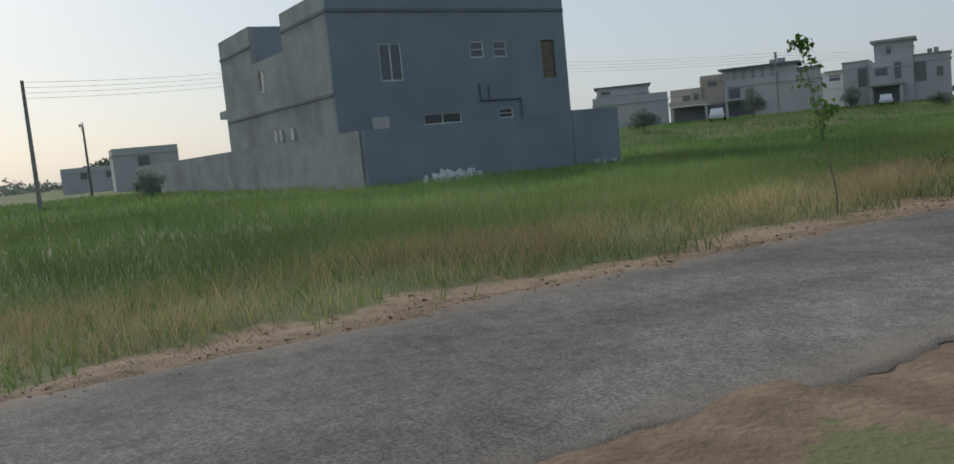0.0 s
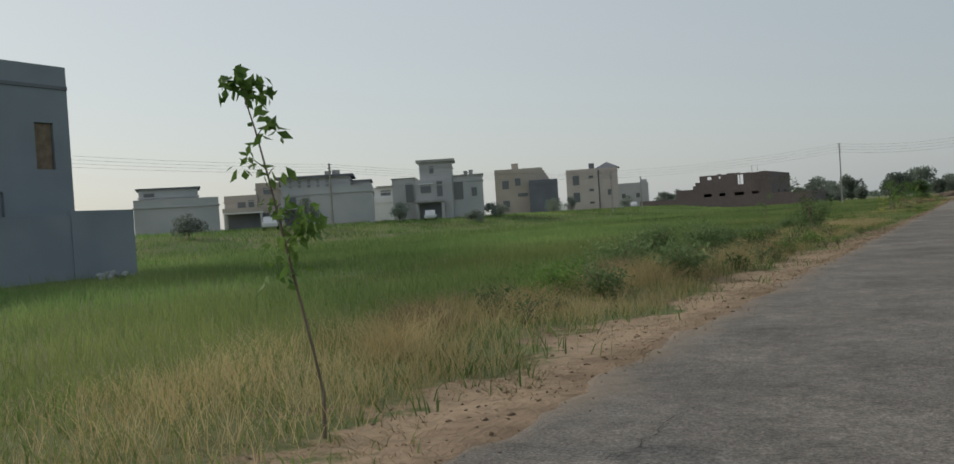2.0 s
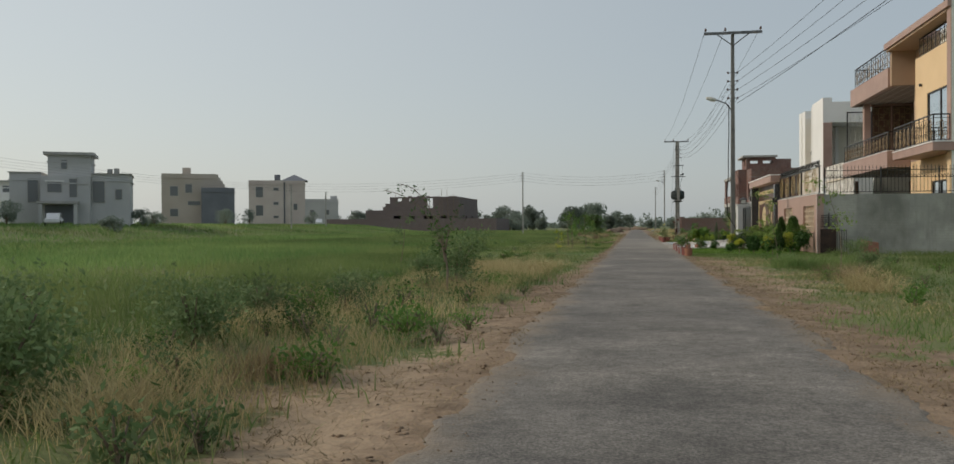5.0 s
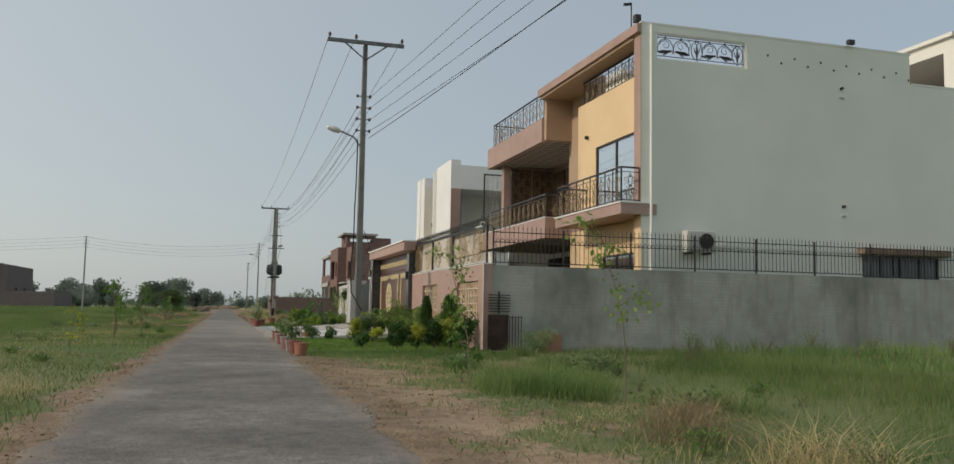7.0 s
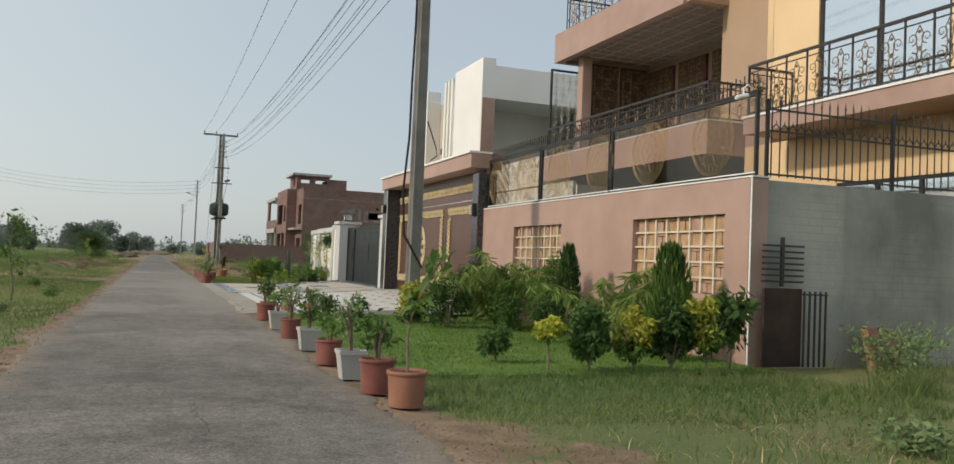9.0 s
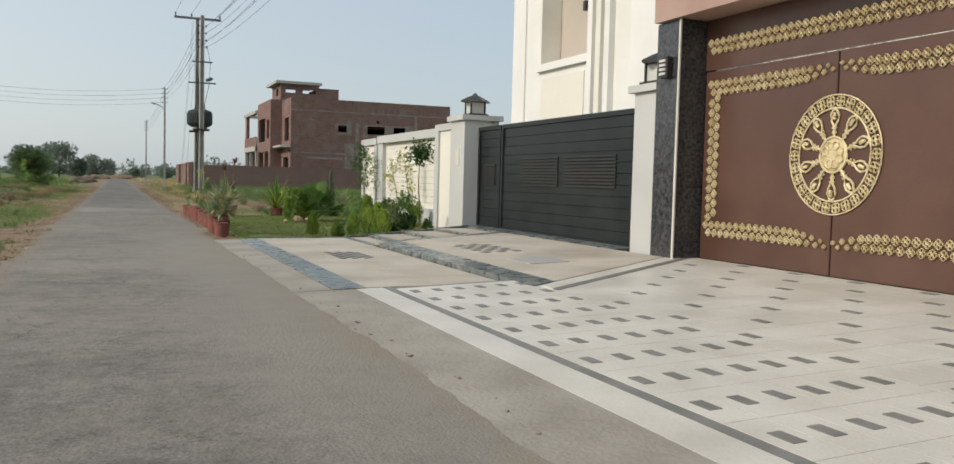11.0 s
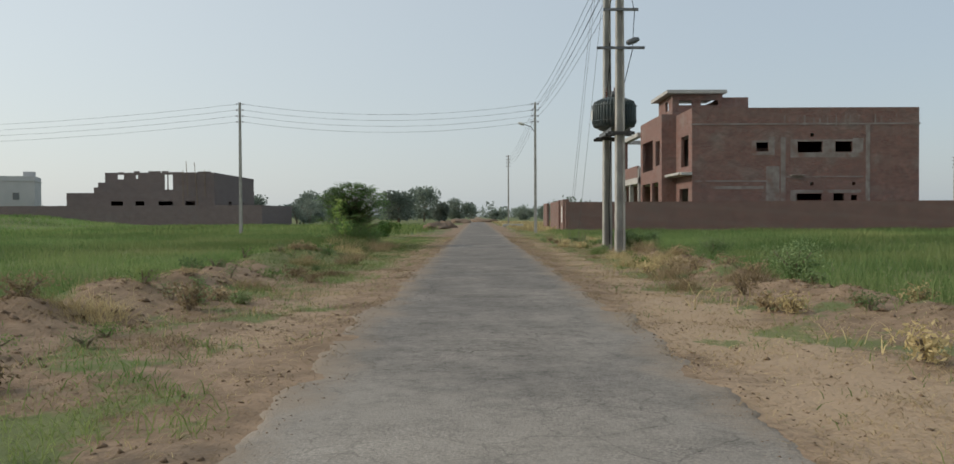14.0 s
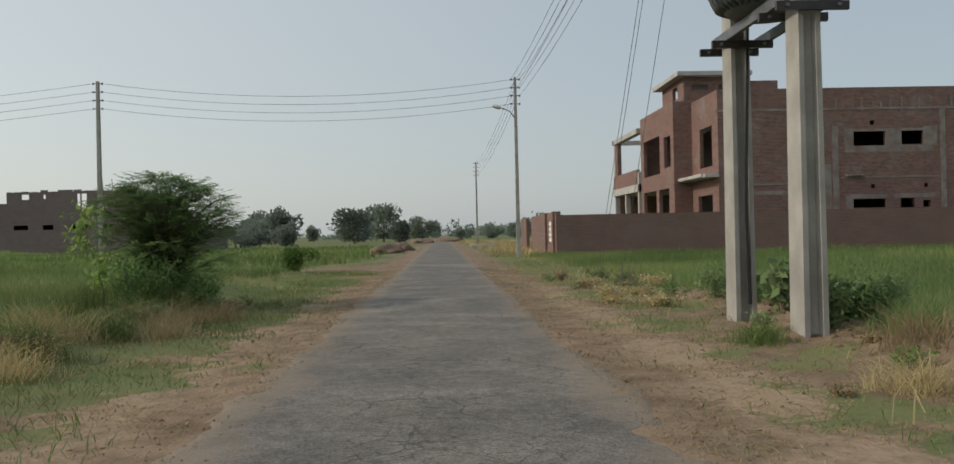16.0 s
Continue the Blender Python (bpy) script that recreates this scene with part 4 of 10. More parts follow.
grey_house()
rubble(-26.6, 10.9, 40, 1.5, 0.36, rubble_white, "rubble_heap", "heap of broken white plaster in grass by a wall", 3)
rubble(-26.8, 19.0, 10, 1.0, 0.22, plaster_grey, "rubble_heap", "small heap of grey debris in grass by a wall", 4)


# ---- far houses across the field ----
def far_house(x, y, rz, blocks, wins, material, label, extra=()):
    """A house far off: blocks (x0, x1, y0, y1, z0, z1, material) and windows on its front and sides; front faces -y of its own axes."""
    h = thing("house", x, y, float(land(x, y)) - 0.1, label, "house", "far houses across the field")
    h.rotation_euler.z = radians(rz)
    base = world_of(h)
    for x0, x1, y0, y1, z0, z1, m in blocks:
        bm = boxes((x0, x1, y0, y1, z0, z1))
        box(bm, x0 - 0.12, x1 + 0.12, y0 - 0.12, y1 + 0.12, z1 - 0.9, z1 - 0.78)
        bmesh.ops.translate(bm, vec=base, verts=bm.verts[:])
        part("block", bm, m or material, h)
    for x0, x1, yf, z0, z1 in wins:
        bm = boxes((x0 - 0.08, x1 + 0.08, yf - 0.06, yf - 0.01, z0 - 0.08, z1 + 0.08))
        bmesh.ops.translate(bm, vec=base, verts=bm.verts[:])
        w = part("window", bm, concrete_pale, h)
        bm = boxes((x0, x1, yf - 0.075, yf - 0.062, z0, z1))
        bmesh.ops.translate(bm, vec=base, verts=bm.verts[:])
        part("pane", bm, far_glass, w)
    for name, m, rows in extra:
        for row in rows:
            bm = boxes(row)
            bmesh.ops.translate(bm, vec=base, verts=bm.verts[:])
            part(name, bm, m, h)
    return h


far_house(-71.5, 60.8, 49, [(-4.2, 4.2, 0, 9, 0, 3.9, None), (-3.7, 2.2, 1.5, 7, 3.9, 5.0, None)], [(-3.2, -2.2, 1.5, 4.1, 4.6)], plaster_far, "low grey flat-roofed house seen through haze", [("roof_slab", plaster_slate, [(-4.0, 2.5, 1.2, 7.3, 5.0, 5.15)])])
# slate sheets under balcony and porch roof are painted shade
far_house(-76.1, 84.2, 36, [(-9.4, -5.2, 1.5, 10, 0, 4.9, plaster_tan), (-5.4, -2.0, 2.2, 10, 0, 6.4, plaster_tan), (1.8, 9.9, 0, 12, 0, 5.3, None), (-2.0, 1.79, 1.6, 12, 0, 5.3, None), (-2.3, 7.0, 1.7, 11, 5.3, 6.7, None), (7.01, 9.7, 4, 11, 5.3, 6.0, None)],
          [(-7.7, -6.7, 1.5, 2.9, 4.0), (-6.3, -5.6, 1.5, 2.9, 4.2), (0.6, 1.4, 1.6, 2.9, 4.0), (-4.4, -3.2, 2.2, 4.9, 5.7), (-1.6, -0.2, 1.6, 2.9, 4.2)], plaster_far, "wide grey two-storey house with a dark roof edge and a balcony",
          [("roof_slab", plaster_slate, [(-2.8, 7.5, 1.0, 11.3, 6.7, 6.95), (6.9, 9.9, 3.6, 11.2, 6.0, 6.18)]), ("balcony_slab", white_paint, [(-9.3, -4.2, -0.7, 1.45, 2.45, 2.62)]), ("balcony_rail", plaster_tan, [(-9.3, -4.2, -0.7, -0.6, 2.63, 3.2)]), ("porch_shade_wall", plaster_slate, [(-9.0, -2.1, 1.36, 1.44, 0.2, 2.4), (-1.9, 1.7, 1.46, 1.54, 0.2, 2.3)]), ("porch_column", plaster_far, [(-9.2, -8.9, -0.6, -0.3, 0, 2.44), (-4.6, -4.3, -0.6, -0.3, 0, 2.44), (-2.0, -1.7, 0.1, 0.4, 0, 4.6), (1.4, 1.7, 0.1, 0.4, 0, 2.6)]), ("porch_roof", plaster_far, [(-2.1, 1.79, 0.0, 1.59, 2.6, 2.85)]), ("water_tank", concrete_pale, [(3.6, 4.4, 4, 5, 6.96, 7.6), (4.6, 5.6, 4, 5, 6.96, 7.7)]), ("pilaster", plaster_grey, [(-1.0 + i * 1.2, -0.6 + i * 1.2, 1.62, 1.69, 5.4, 6.5) for i in range(5)])])
far_house(-88.6, 119.5, 36, [(-3.2, 3.2, 0, 7, 0, 6.4, white_paint), (-3.2, 4.6, -1.6, 0, 0, 4.6, white_paint)], [(-2, -1, 0, 5.0, 5.8), (0.2, 1.8, 0, 5.0, 5.8)], white_paint, "small white house behind larger grey houses", [("roof_slab", concrete_pale, [(-0.6, 3.8, -0.8, 1, 6.4, 6.6)])])
# dark sheet under the porch roof stands in for shade there
far_house(-68.4, 106.5, 30, [(-6.8, -3.3, 0.6, 9, 0, 6.55, None), (2.2, 6.7, 0.6, 9, 0, 6.5, None), (-3.29, 2.19, -0.6, 8, 0, 6.1, None), (-2.6, 2.2, 0.4, 6, 6.1, 8.75, None)], [(-2.5, -1.0, -0.6, 4.2, 5.4), (-1.1, -0.5, 0.4, 7.1, 8.1), (2.4, 3.7, 0.6, 3.0, 5.7), (-4.8, -3.7, 0.6, 3.0, 5.8), (5.0, 5.7, 0.6, 3.4, 4.6), (-0.1, 0.7, -0.6, 3.6, 5.8)], plaster_far, "grey two-storey house with a raised central tower",
          [("roof_slab", concrete_pale, [(-3.05, 2.65, -0.1, 6.5, 8.75, 9.1), (-6.95, -3.3, 0.4, 9, 6.55, 6.66), (2.2, 6.85, 0.4, 9, 6.5, 6.61)]), ("porch_roof", concrete_pale, [(-3.5, 1.0, -2.6, -0.61, 2.75, 3.05)]), ("porch_column", plaster_far, [(-3.3, -2.9, -2.5, -2.1, 0, 2.74), (0.5, 0.9, -2.5, -2.1, 0, 2.74)]), ("porch_shade_wall", plaster_slate, [(-2.8, 0.5, -0.7, -0.61, 0.2, 2.6)]), ("water_tank", concrete_pale, [(3.9, 4.5, 3, 3.7, 6.62, 7.3), (4.7, 5.3, 3, 3.7, 6.62, 7.4)]), ("window_head", white_paint, [(-2.8, -0.7, -0.75, -0.61, 5.45, 5.6)])])
far_house(-84.9, 168.4, 27, [(-6.8, 3.4, 0, 10, 0, 10.3, plaster_tan), (0.6, 6.8, -2.5, 6, 0, 7.5, plaster_slate)], [(-5.2, -3.8, 0, 6.0, 7.8), (-5.2, -3.8, 0, 2.0, 3.4), (-2.4, -1.2, 0, 6.6, 8.2), (-1.9, 0.3, 0, 4.2, 4.9)], plaster_tan, "tan house with a dark slate side wall", [("roof_hut", plaster_tan, [(-3.0, -1.5, 2, 5, 10.3, 11.6)]), ("stepped_gable", plaster_tan, [(3.41 + i * .4, 3.8 + i * .4, 0, 6, 7.5, 10.2 - i * .62) for i in range(5)])])
_pink = far_house(-85.2, 206.7, 22, [(-6.5, 1.6, 0, 10, 0, 11.0, None), (1.61, 6.7, 0.5, 9, 0, 11.0, None)], [(-4.8, -3.2, 0, 7.0, 9.4), (-4.8, -3.2, 0, 2.6, 5.0), (-0.7, 0.4, 0, 8.6, 9.2), (-0.7, 0.4, 0, 5.2, 5.8), (4.0, 4.8, 0.5, 4, 5.4), (-0.7, 0.4, 0, 2.0, 2.5)], plaster_pink, "pale pink three-storey house with dark windows", [("roof_tank", plaster_slate, [(-0.6, 0.8, 4, 5.2, 11.0, 12.6)]), ("drain_pipe", plaster_slate, [(1.7, 1.95, .35, .49, 0, 10.6)])])
bm = bmesh.new()
lathe(bm, [(4.6, 0), (4.4, .12), (.05, 1.7)], 4.15, 5.0, 11.0, 4)
bmesh.ops.rotate(bm, cent=(4.15, 5.0, 11.0), matrix=Matrix.Rotation(radians(45), 3, 'Z'), verts=bm.verts[:])
bmesh.ops.translate(bm, vec=world_of(_pink), verts=bm.verts[:])
part("hip_roof", bm, plaster_slate, _pink, "low dark hipped roof")
far_house(-84.1, 233.8, 20, [(-4.5, 4.5, 0, 9, 0, 7.4, None)], [(-3, -2, 0, 3.2, 4.4), (1, 2, 0, 3.2, 4.4)], plaster_far, "low grey house far off in haze", [("roof_hut", plaster_far, [(2.4, 4.2, 2, 4, 7.4, 8.3)])])
far_house(-155, 16, 84, [(-6, 6, 0, 9, 0, 4.4, None)], [(-3, -2, 0, 2.4, 3.6), (1, 3, 0, 2.4, 3.6)], plaster_far, "low grey building far off in haze")
far_house(-114, 16, 84, [(-4, 4, 0, 8, 0, 5.6, None)], [(-1, 0.4, 0, 3.2, 4.4)], plaster_far, "plain grey house behind a boundary wall")


# ---- unfinished brown brick building across the field ----
def brick_shell():
    h = thing("unfinished_building", -52, 230, 0, "unfinished brown brick building with gaps in its upper wall", "building")
    X0, X1, Y = -61.5, -43.6, 222.0
    holes = [(-59.5, -58.4, 7.5, 8.25), (-56.5, -56.1, 7.6, 8.2), (-51.8, -51.3, 5.8, 8.25), (-51.2, -50.4, 5.8, 8.25), (-60.6, -58.6, 3.1, 3.9), (-56.6, -55.1, 3.1, 3.9), (-52.8, -50.4, 3.1, 3.9), (-48.4, -46.8, 3.2, 3.9)]
    part("wall", pierced('y', Y, Y + 0.3, X0, X1, -0.2, 8.55, holes), brick_dull, h)
    part("wall", pierced('x', X1 - 0.3, X1, Y + 0.31, Y + 25, -0.2, 8.55, [(Y + 8, Y + 10, 3.2, 3.9), (Y + 16, Y + 18, 3.2, 3.9)]), brick_dull, h)
    part("wall", pierced('x', X0, X0 + 0.3, Y + 0.31, Y + 25, -0.2, 7.4), brick_dull, h)
    part("wall", pierced('y', Y + 25, Y + 25.3, X0, X1, -0.2, 6.2), brick_dull, h)
    part("floor_slab", boxes((X0 + 0.31, X1 - 0.31, Y + 0.31, Y + 24.9, 4.4, 4.6)), concrete_pale, h)
    r = random.Random(31)
    x = X0
    while x < X1 - 1:
        w = r.uniform(.7, 2.4)
        part("broken_course", boxes((x, min(X1, x + w), Y + .002, Y + .298, 8.551, 8.56 + r.choice((.04, .1, .17, .26)))), brick_dull, h)
        x += w + r.uniform(.05, .5)
    each("stepped_wall", [(X0 - 1.2, X0 - .01, Y + .1, Y + .4, -.2, 7.0), (X0 - 1.9, X0 - 1.21, Y + .1, Y + .4, -.2, 6.2), (X0 - 6.4, X0 - 1.91, Y + .1, Y + 8, -.2, 5.3)], brick_dull, h)
    for i, (x, z) in enumerate(((-48.7, 8.9), (-47.9, 10.4), (-46.3, 10.2), (-45.1, 9.0))):
        part("scaffold_pole", tube(bmesh.new(), [(x, Y - .12, 3.0 if i % 2 == 0 else 4.6), (x - .25 * (i % 3), Y - .14, z)], 0.05, 5), wood, h)
    w = thing("boundary_wall", -48, 205, 0, "low brown brick boundary wall before a building", "wall", kind="structure")
    each("wall", [(-72, -31.6, 205, 205.25, -0.2, 2.95), (-31.85, -31.6, 205.26, 225, -0.2, 2.95)], brick_dull, w)


brick_shell()


# ---- unfinished red brick house with its boundary wall ----
cement_smear = surface("smeared_cement", (0.2, 0.16, 0.142), (0.28, 0.25, 0.23), 2.2, 0.95, bump=0.3, c=(0.21, 0.12, 0.098), stain=1.0)

def brick_house():
    h = thing("unfinished_house", 26, 165, 0, "unfinished red brick two-storey house with empty window openings", "house")
    S = 151.6
    holes = [(22.4, 23.4, 6.43, 7.15), (25.8, 27.85, 6.3, 7.2), (28.9, 30.3, 6.35, 7.2), (25.7, 27.8, 2.37, 2.92), (28.75, 29.65, 2.33, 2.93), (30.2, 30.7, 2.35, 2.8), (26.85, 27.15, 7.6, 7.9), (26.85, 27.1, 3.6, 3.85), (30.3, 30.55, 3.6, 3.85)]
    part("wall", pierced('y', S, S + 0.25, 17.1, 35.8, -0.2, 10.0, holes), brick_red, h)
    part("wall", pierced('x', 17.1, 17.35, S + 0.25, 157.2, -0.2, 10.0, [(152.8, 155.4, 5.3, 7.9), (152.9, 156.0, 2.0, 3.45)]), brick_red, h)
    part("wall", pierced('y', 157.2, 157.45, 15.8, 17.1, -0.2, 10.15), brick_red, h)
    part("wall", pierced('x', 15.8, 16.05, 157.45, 167.0, -0.2, 10.15, [(158.0, 159.8, 5.7, 7.9), (161.0, 166.0, 5.4, 8.2), (158.6, 161.4, 0.2, 4.2), (162.2, 166.2, 0.2, 4.2)]), brick_red, h)
    each("wall", [(35.55, 35.8, S + 0.26, 178, -0.2, 10.0), (20.42, 35.54, 177.75, 178, -0.2, 10.0), (16.06, 20.41, 177.75, 178, -0.2, 4.5), (16.06, 20.19, 166.75, 166.99, 4.76, 10.0)], brick_red, h)
    part("wall", pierced('x', 20.2, 20.4, S + 0.3, 177.7, 0, 9.4), dark_void, h, "inner wall darkened in colour for shade")
    each("floor_slab", [(16.06, 35.54, S + 0.26, 177.7, 4.55, 4.75), (17.36, 20.4, S + 0.26, 166.7, 8.7, 8.9), (20.41, 35.54, S + 0.26, 177.7, 8.7, 8.9)], concrete_pale, h)
    part("roof_tower", pierced('y', 160, 160.25, 17.4, 22.0, 8.9, 12.3, [(18.0, 19.2, 11.3, 11.75), (20.0, 21.6, 11.3, 11.75)]), brick_red, h)
    part("roof_tower", pierced('x', 17.4, 17.65, 160.26, 166, 8.9, 12.3, [(161.6, 163.0, 11.0, 11.9)]), brick_red, h)
    part("roof_tower", boxes((22.01, 24.5, 160.4, 166, 8.9, 12.05)), brick_red, h)
    part("roof_slab", boxes((16.75, 22.2, 159.2, 166.6, 12.305, 12.6)), concrete_pale, h)
    part("balcony_slab", boxes((16.2, 17.09, S - 0.1, 157.19, 4.5, 4.72)), concrete_pale, h)
    for q in ((17.0, 35.9, S - 0.02, S - 0.003, 8.6, 8.72), (17.3, 23.6, S - 0.02, S - 0.003, 3.92, 4.04), (24.9, 31.2, S - 0.02, S - 0.003, 4.27, 4.37), (25.2, 26.3, S - 0.3, S - 0.021, 4.4, 4.48)):
        part("band", boxes(q), cement_smear, h, "raw cement band")
    for q in ((24.4, 24.8, S - 0.015, S - 0.003, 2, 7.6), (31.4, 31.75, S - 0.015, S - 0.003, 2, 8.59), (25.5, 30.6, S - .012, S - .003, 7.22, 7.36), (22.2, 23.6, S - .012, S - .003, 7.16, 7.3)):
        part("band", boxes(q), cement_smear, h, "grey cement chase")
    each("porch_frame", [(15.6, 16.0, 167.1, 167.5, 0, 6), (15.6, 16.0, 176.4, 176.8, 0, 9.5), (15.6, 16.0, 172, 172.4, 0, 5.2), (15.5, 16.05, 167.1, 177, 4.4, 5.0), (15.5, 16.05, 167.1, 177, 9.1, 9.5), (15.5, 20.0, 176.5, 176.9, 9.1, 9.5)], concrete_pale, h)
    each("porch_parapet", [(15.55, 15.8, 167.51, 176.9, 5.01, 6.2), (15.6, 15.95, 175.2, 176.3, 6.2, 9.1)], brick_red, h)
    r = random.Random(77)
    for i in range(16):
        x = 24.6 + i * .62 + r.uniform(-.15, .15)
        part("cement_run", boxes((x, x + r.uniform(.05, .1), S - .009, S - .003, 8.74 + r.uniform(-.3, .1), 9.2 + r.uniform(-.2, .25))), cement_smear, h)
    for q in ((22.0, 23.41, 6.1, 6.39), (22.0, 22.38, 6.41, 7.3), (23.42, 23.9, 6.1, 7.6), (25.2, 25.78, 6.3, 7.4), (25.2, 31.0, 5.9, 6.28), (30.32, 31.2, 6.3, 7.5), (25.2, 31.0, 2.96, 3.25), (25.2, 25.68, 2.0, 2.95), (23.2, 24.3, 2.2, 5.2), (18.6, 23.0, 3.3, 3.55), (27.87, 28.88, 6.3, 7.2)):
        part("cement_patch", boxes((q[0], q[1], S - .008, S - .0035, q[2], q[3])), cement_smear, h, "rough grey cement patch")
    part("porch_slab", boxes((16.06, 20.1, 167.5, 177, 4.4, 4.7)), concrete_pale, h)
    w = thing("boundary_wall", 20, 149, 0, "red brick boundary wall with a broken bay near the road", "wall", kind="structure")
    part("wall", boxes((6.4, 40, 148.9, 149.15, -0.2, 2.27)), brick_wall, w)
    part("wall", pierced('x', 6.4, 6.65, 149.16, 171.5, -0.2, 2.45, [(150.5, 152.5, 0.6, 2.0), (163, 167, -0.1, 2.45)]), brick_wall, w)
    each("gate_pillar", [(6.25, 6.75, 149.4, 150.0, -0.2, 2.5), (6.25, 6.75, 153.2, 153.8, -0.2, 2.5)], brick_red, w)
    jali = part("jali_panel", boxes((6.5, 6.56, 150.52, 152.48, .62, 1.98)), concrete_pale, w, "pale cement lattice in a wall opening")
    for i in range(6):
        part("lattice_bar", boxes((6.42, 6.499, 150.55 + i * .34, 150.68 + i * .34, .63, 1.97)), white_paint, jali)
    for i in range(4):
        part("lattice_bar", boxes((6.4, 6.419, 150.53, 152.47, .7 + i * .34, .82 + i * .34)), white_paint, jali)


brick_house()

# ---- ornamental ironwork ----
def spiral(cx, cz, r, turns, a0, way=1, n=16):
    return [(0, cx + r * (1 - 0.82 * k / n) * math.cos(a0 + way * 2 * math.pi * turns * k / n), cz + r * (1 - 0.82 * k / n) * math.sin(a0 + way * 2 * math.pi * turns * k / n)) for k in range(n + 1)]


def scroll_mesh(name, w, h, material, r=0.012):
    """One panel of scrollwork, w wide and h high, in the plane x = 0 from y = 0, z = 0."""
    bm = bmesh.new()
    q = min(w, h) / 4
    for s in (0, 1):
        ox = q if not s else w - q
        way = 1 if s else -1
        tube(bm, spiral(ox, h * 0.30, q * .95, 1.4, math.pi / 2, way), r, 4, r * .6)
        tube(bm, spiral(ox, h * 0.72, q * .8, 1.3, -math.pi / 2, -way), r, 4, r * .6)
        tube(bm, [(0, w / 2, h * .02), (0, w / 2 + (ox - w / 2) * .5, h * .18), (0, w / 2 + (ox - w / 2) * .25, h * .5), (0, w / 2 + (ox - w / 2) * .55, h * .8), (0, w / 2, h * .97)], r, 4)
    for cz, k in ((h * .5, .9), (h * .84, .55), (h * .14, .55)):
        for j in range(5):
            a = math.pi / 2 + (j - 2) * 0.62
            p = [(0, w / 2, cz - q * .2 * k), (0, w / 2 + math.cos(a) * q * .35 * k, cz + math.sin(a) * q * .35 * k), (0, w / 2 + math.cos(a) * q * .62 * k, cz + math.sin(a) * q * .5 * k)]
            tube(bm, p, r * 1.3, 4, r * .3)
    return mesh_of(name, bm, material)


SCROLL = scroll_mesh("scrollwork", 0.56, 0.84, bronze_iron)


def railing(parent, p, u0, u1, z0, z1, axis='x', mesh=SCROLL, step=0.56):
    """A balcony railing along y (axis 'x', at x = p) or along x: rails, posts and scroll panels."""
    n = max(1, round((u1 - u0) / step))
    st = (u1 - u0) / n
    rail = bmesh.new()

    def bx(bm, a, b, c, d, e, f):
        box(bm, a, b, c, d, e, f) if axis == 'x' else box(bm, c, d, a, b, e, f)

    bx(rail, p - .03, p + .03, u0, u1, z1 - .05, z1)
    root = part("railing", rail, iron, parent, "scrolled wrought-iron railing")
    o = world_of(root)
    for a, b, r in ((z0 + .04, z0 + .07, .015), (z1 - .17, z1 - .15, .012)):
        bm = bmesh.new()
        bx(bm, p - r, p + r, u0, u1, a, b)
        part("lower_rail", bm, iron, root)
    post = boxes((p - .014, p + .014, -.014, .014, z0, z1 - .05)) if axis == 'x' else boxes((-.014, .014, p - .014, p + .014, z0, z1 - .05))
    pm = mesh_of("rail_post", post, iron)
    pm.transform(Matrix.Translation(-o))
    for i in range(n + 1):
        ob = new("rail_post", pm)
        ob.parent = root
        ob.location = (0, u0 + st * i, 0) if axis == 'x' else (u0 + st * i, 0, 0)
    k = (z1 - z0 - .24) / 0.84
    for i in range(n):
        ob = new("scrollwork", mesh)
        ob.parent = root
        w = 0.56
        loc = Vector((p, u0 + st * i, z0 + .07)) if axis == 'x' else Vector((u0 + st * i, p, z0 + .07))
        ob.location = loc - o
        ob.scale = (1, st / w, k)
        if axis != 'x':
            ob.rotation_euler.z = radians(-90)
            ob.scale = (1, st / w, k)
    return root


def ring_tube(bm, r, t, cy, cz, n=28, x=0.0, sides=5):
    pts = [(x, cy + r * math.cos(2 * math.pi * k / n), cz + r * math.sin(2 * math.pi * k / n)) for k in range(n + 1)]
    return tube(bm, pts, t, sides, cap=False)


def motif_mesh():
    """A gold leaf-and-ring motif about 0.2 m square, in the plane x = 0 round the origin."""
    bm = bmesh.new()
    for a in range(4):
        t = math.pi / 4 + a * math.pi / 2
        cy, cz = 0.055 * math.cos(t), 0.055 * math.sin(t)
        tube(bm, [(0, cy + .042 * math.cos(t + s), cz + .042 * math.sin(t + s)) for s in (-2.3, -1.4, -.5, .5, 1.4, 2.3)], .014, 4)
        b = a * math.pi / 2
        tube(bm, [(0, .02 * math.cos(b), .02 * math.sin(b)), (0, .06 * math.cos(b), .06 * math.sin(b)), (0, .1 * math.cos(b), .1 * math.sin(b))], .02, 4, .007)
    tube(bm, [(-.012, 0, 0), (.012, 0, 0)], .026, 8)
    return mesh_of("ornament", bm, gold)


SCROLL_PALE = SCROLL.copy()
SCROLL_PALE.materials[0] = lace_tile
MOTIF = motif_mesh()
MOTIF_DARK = MOTIF.copy()
MOTIF_DARK.materials[0] = bronze_iron


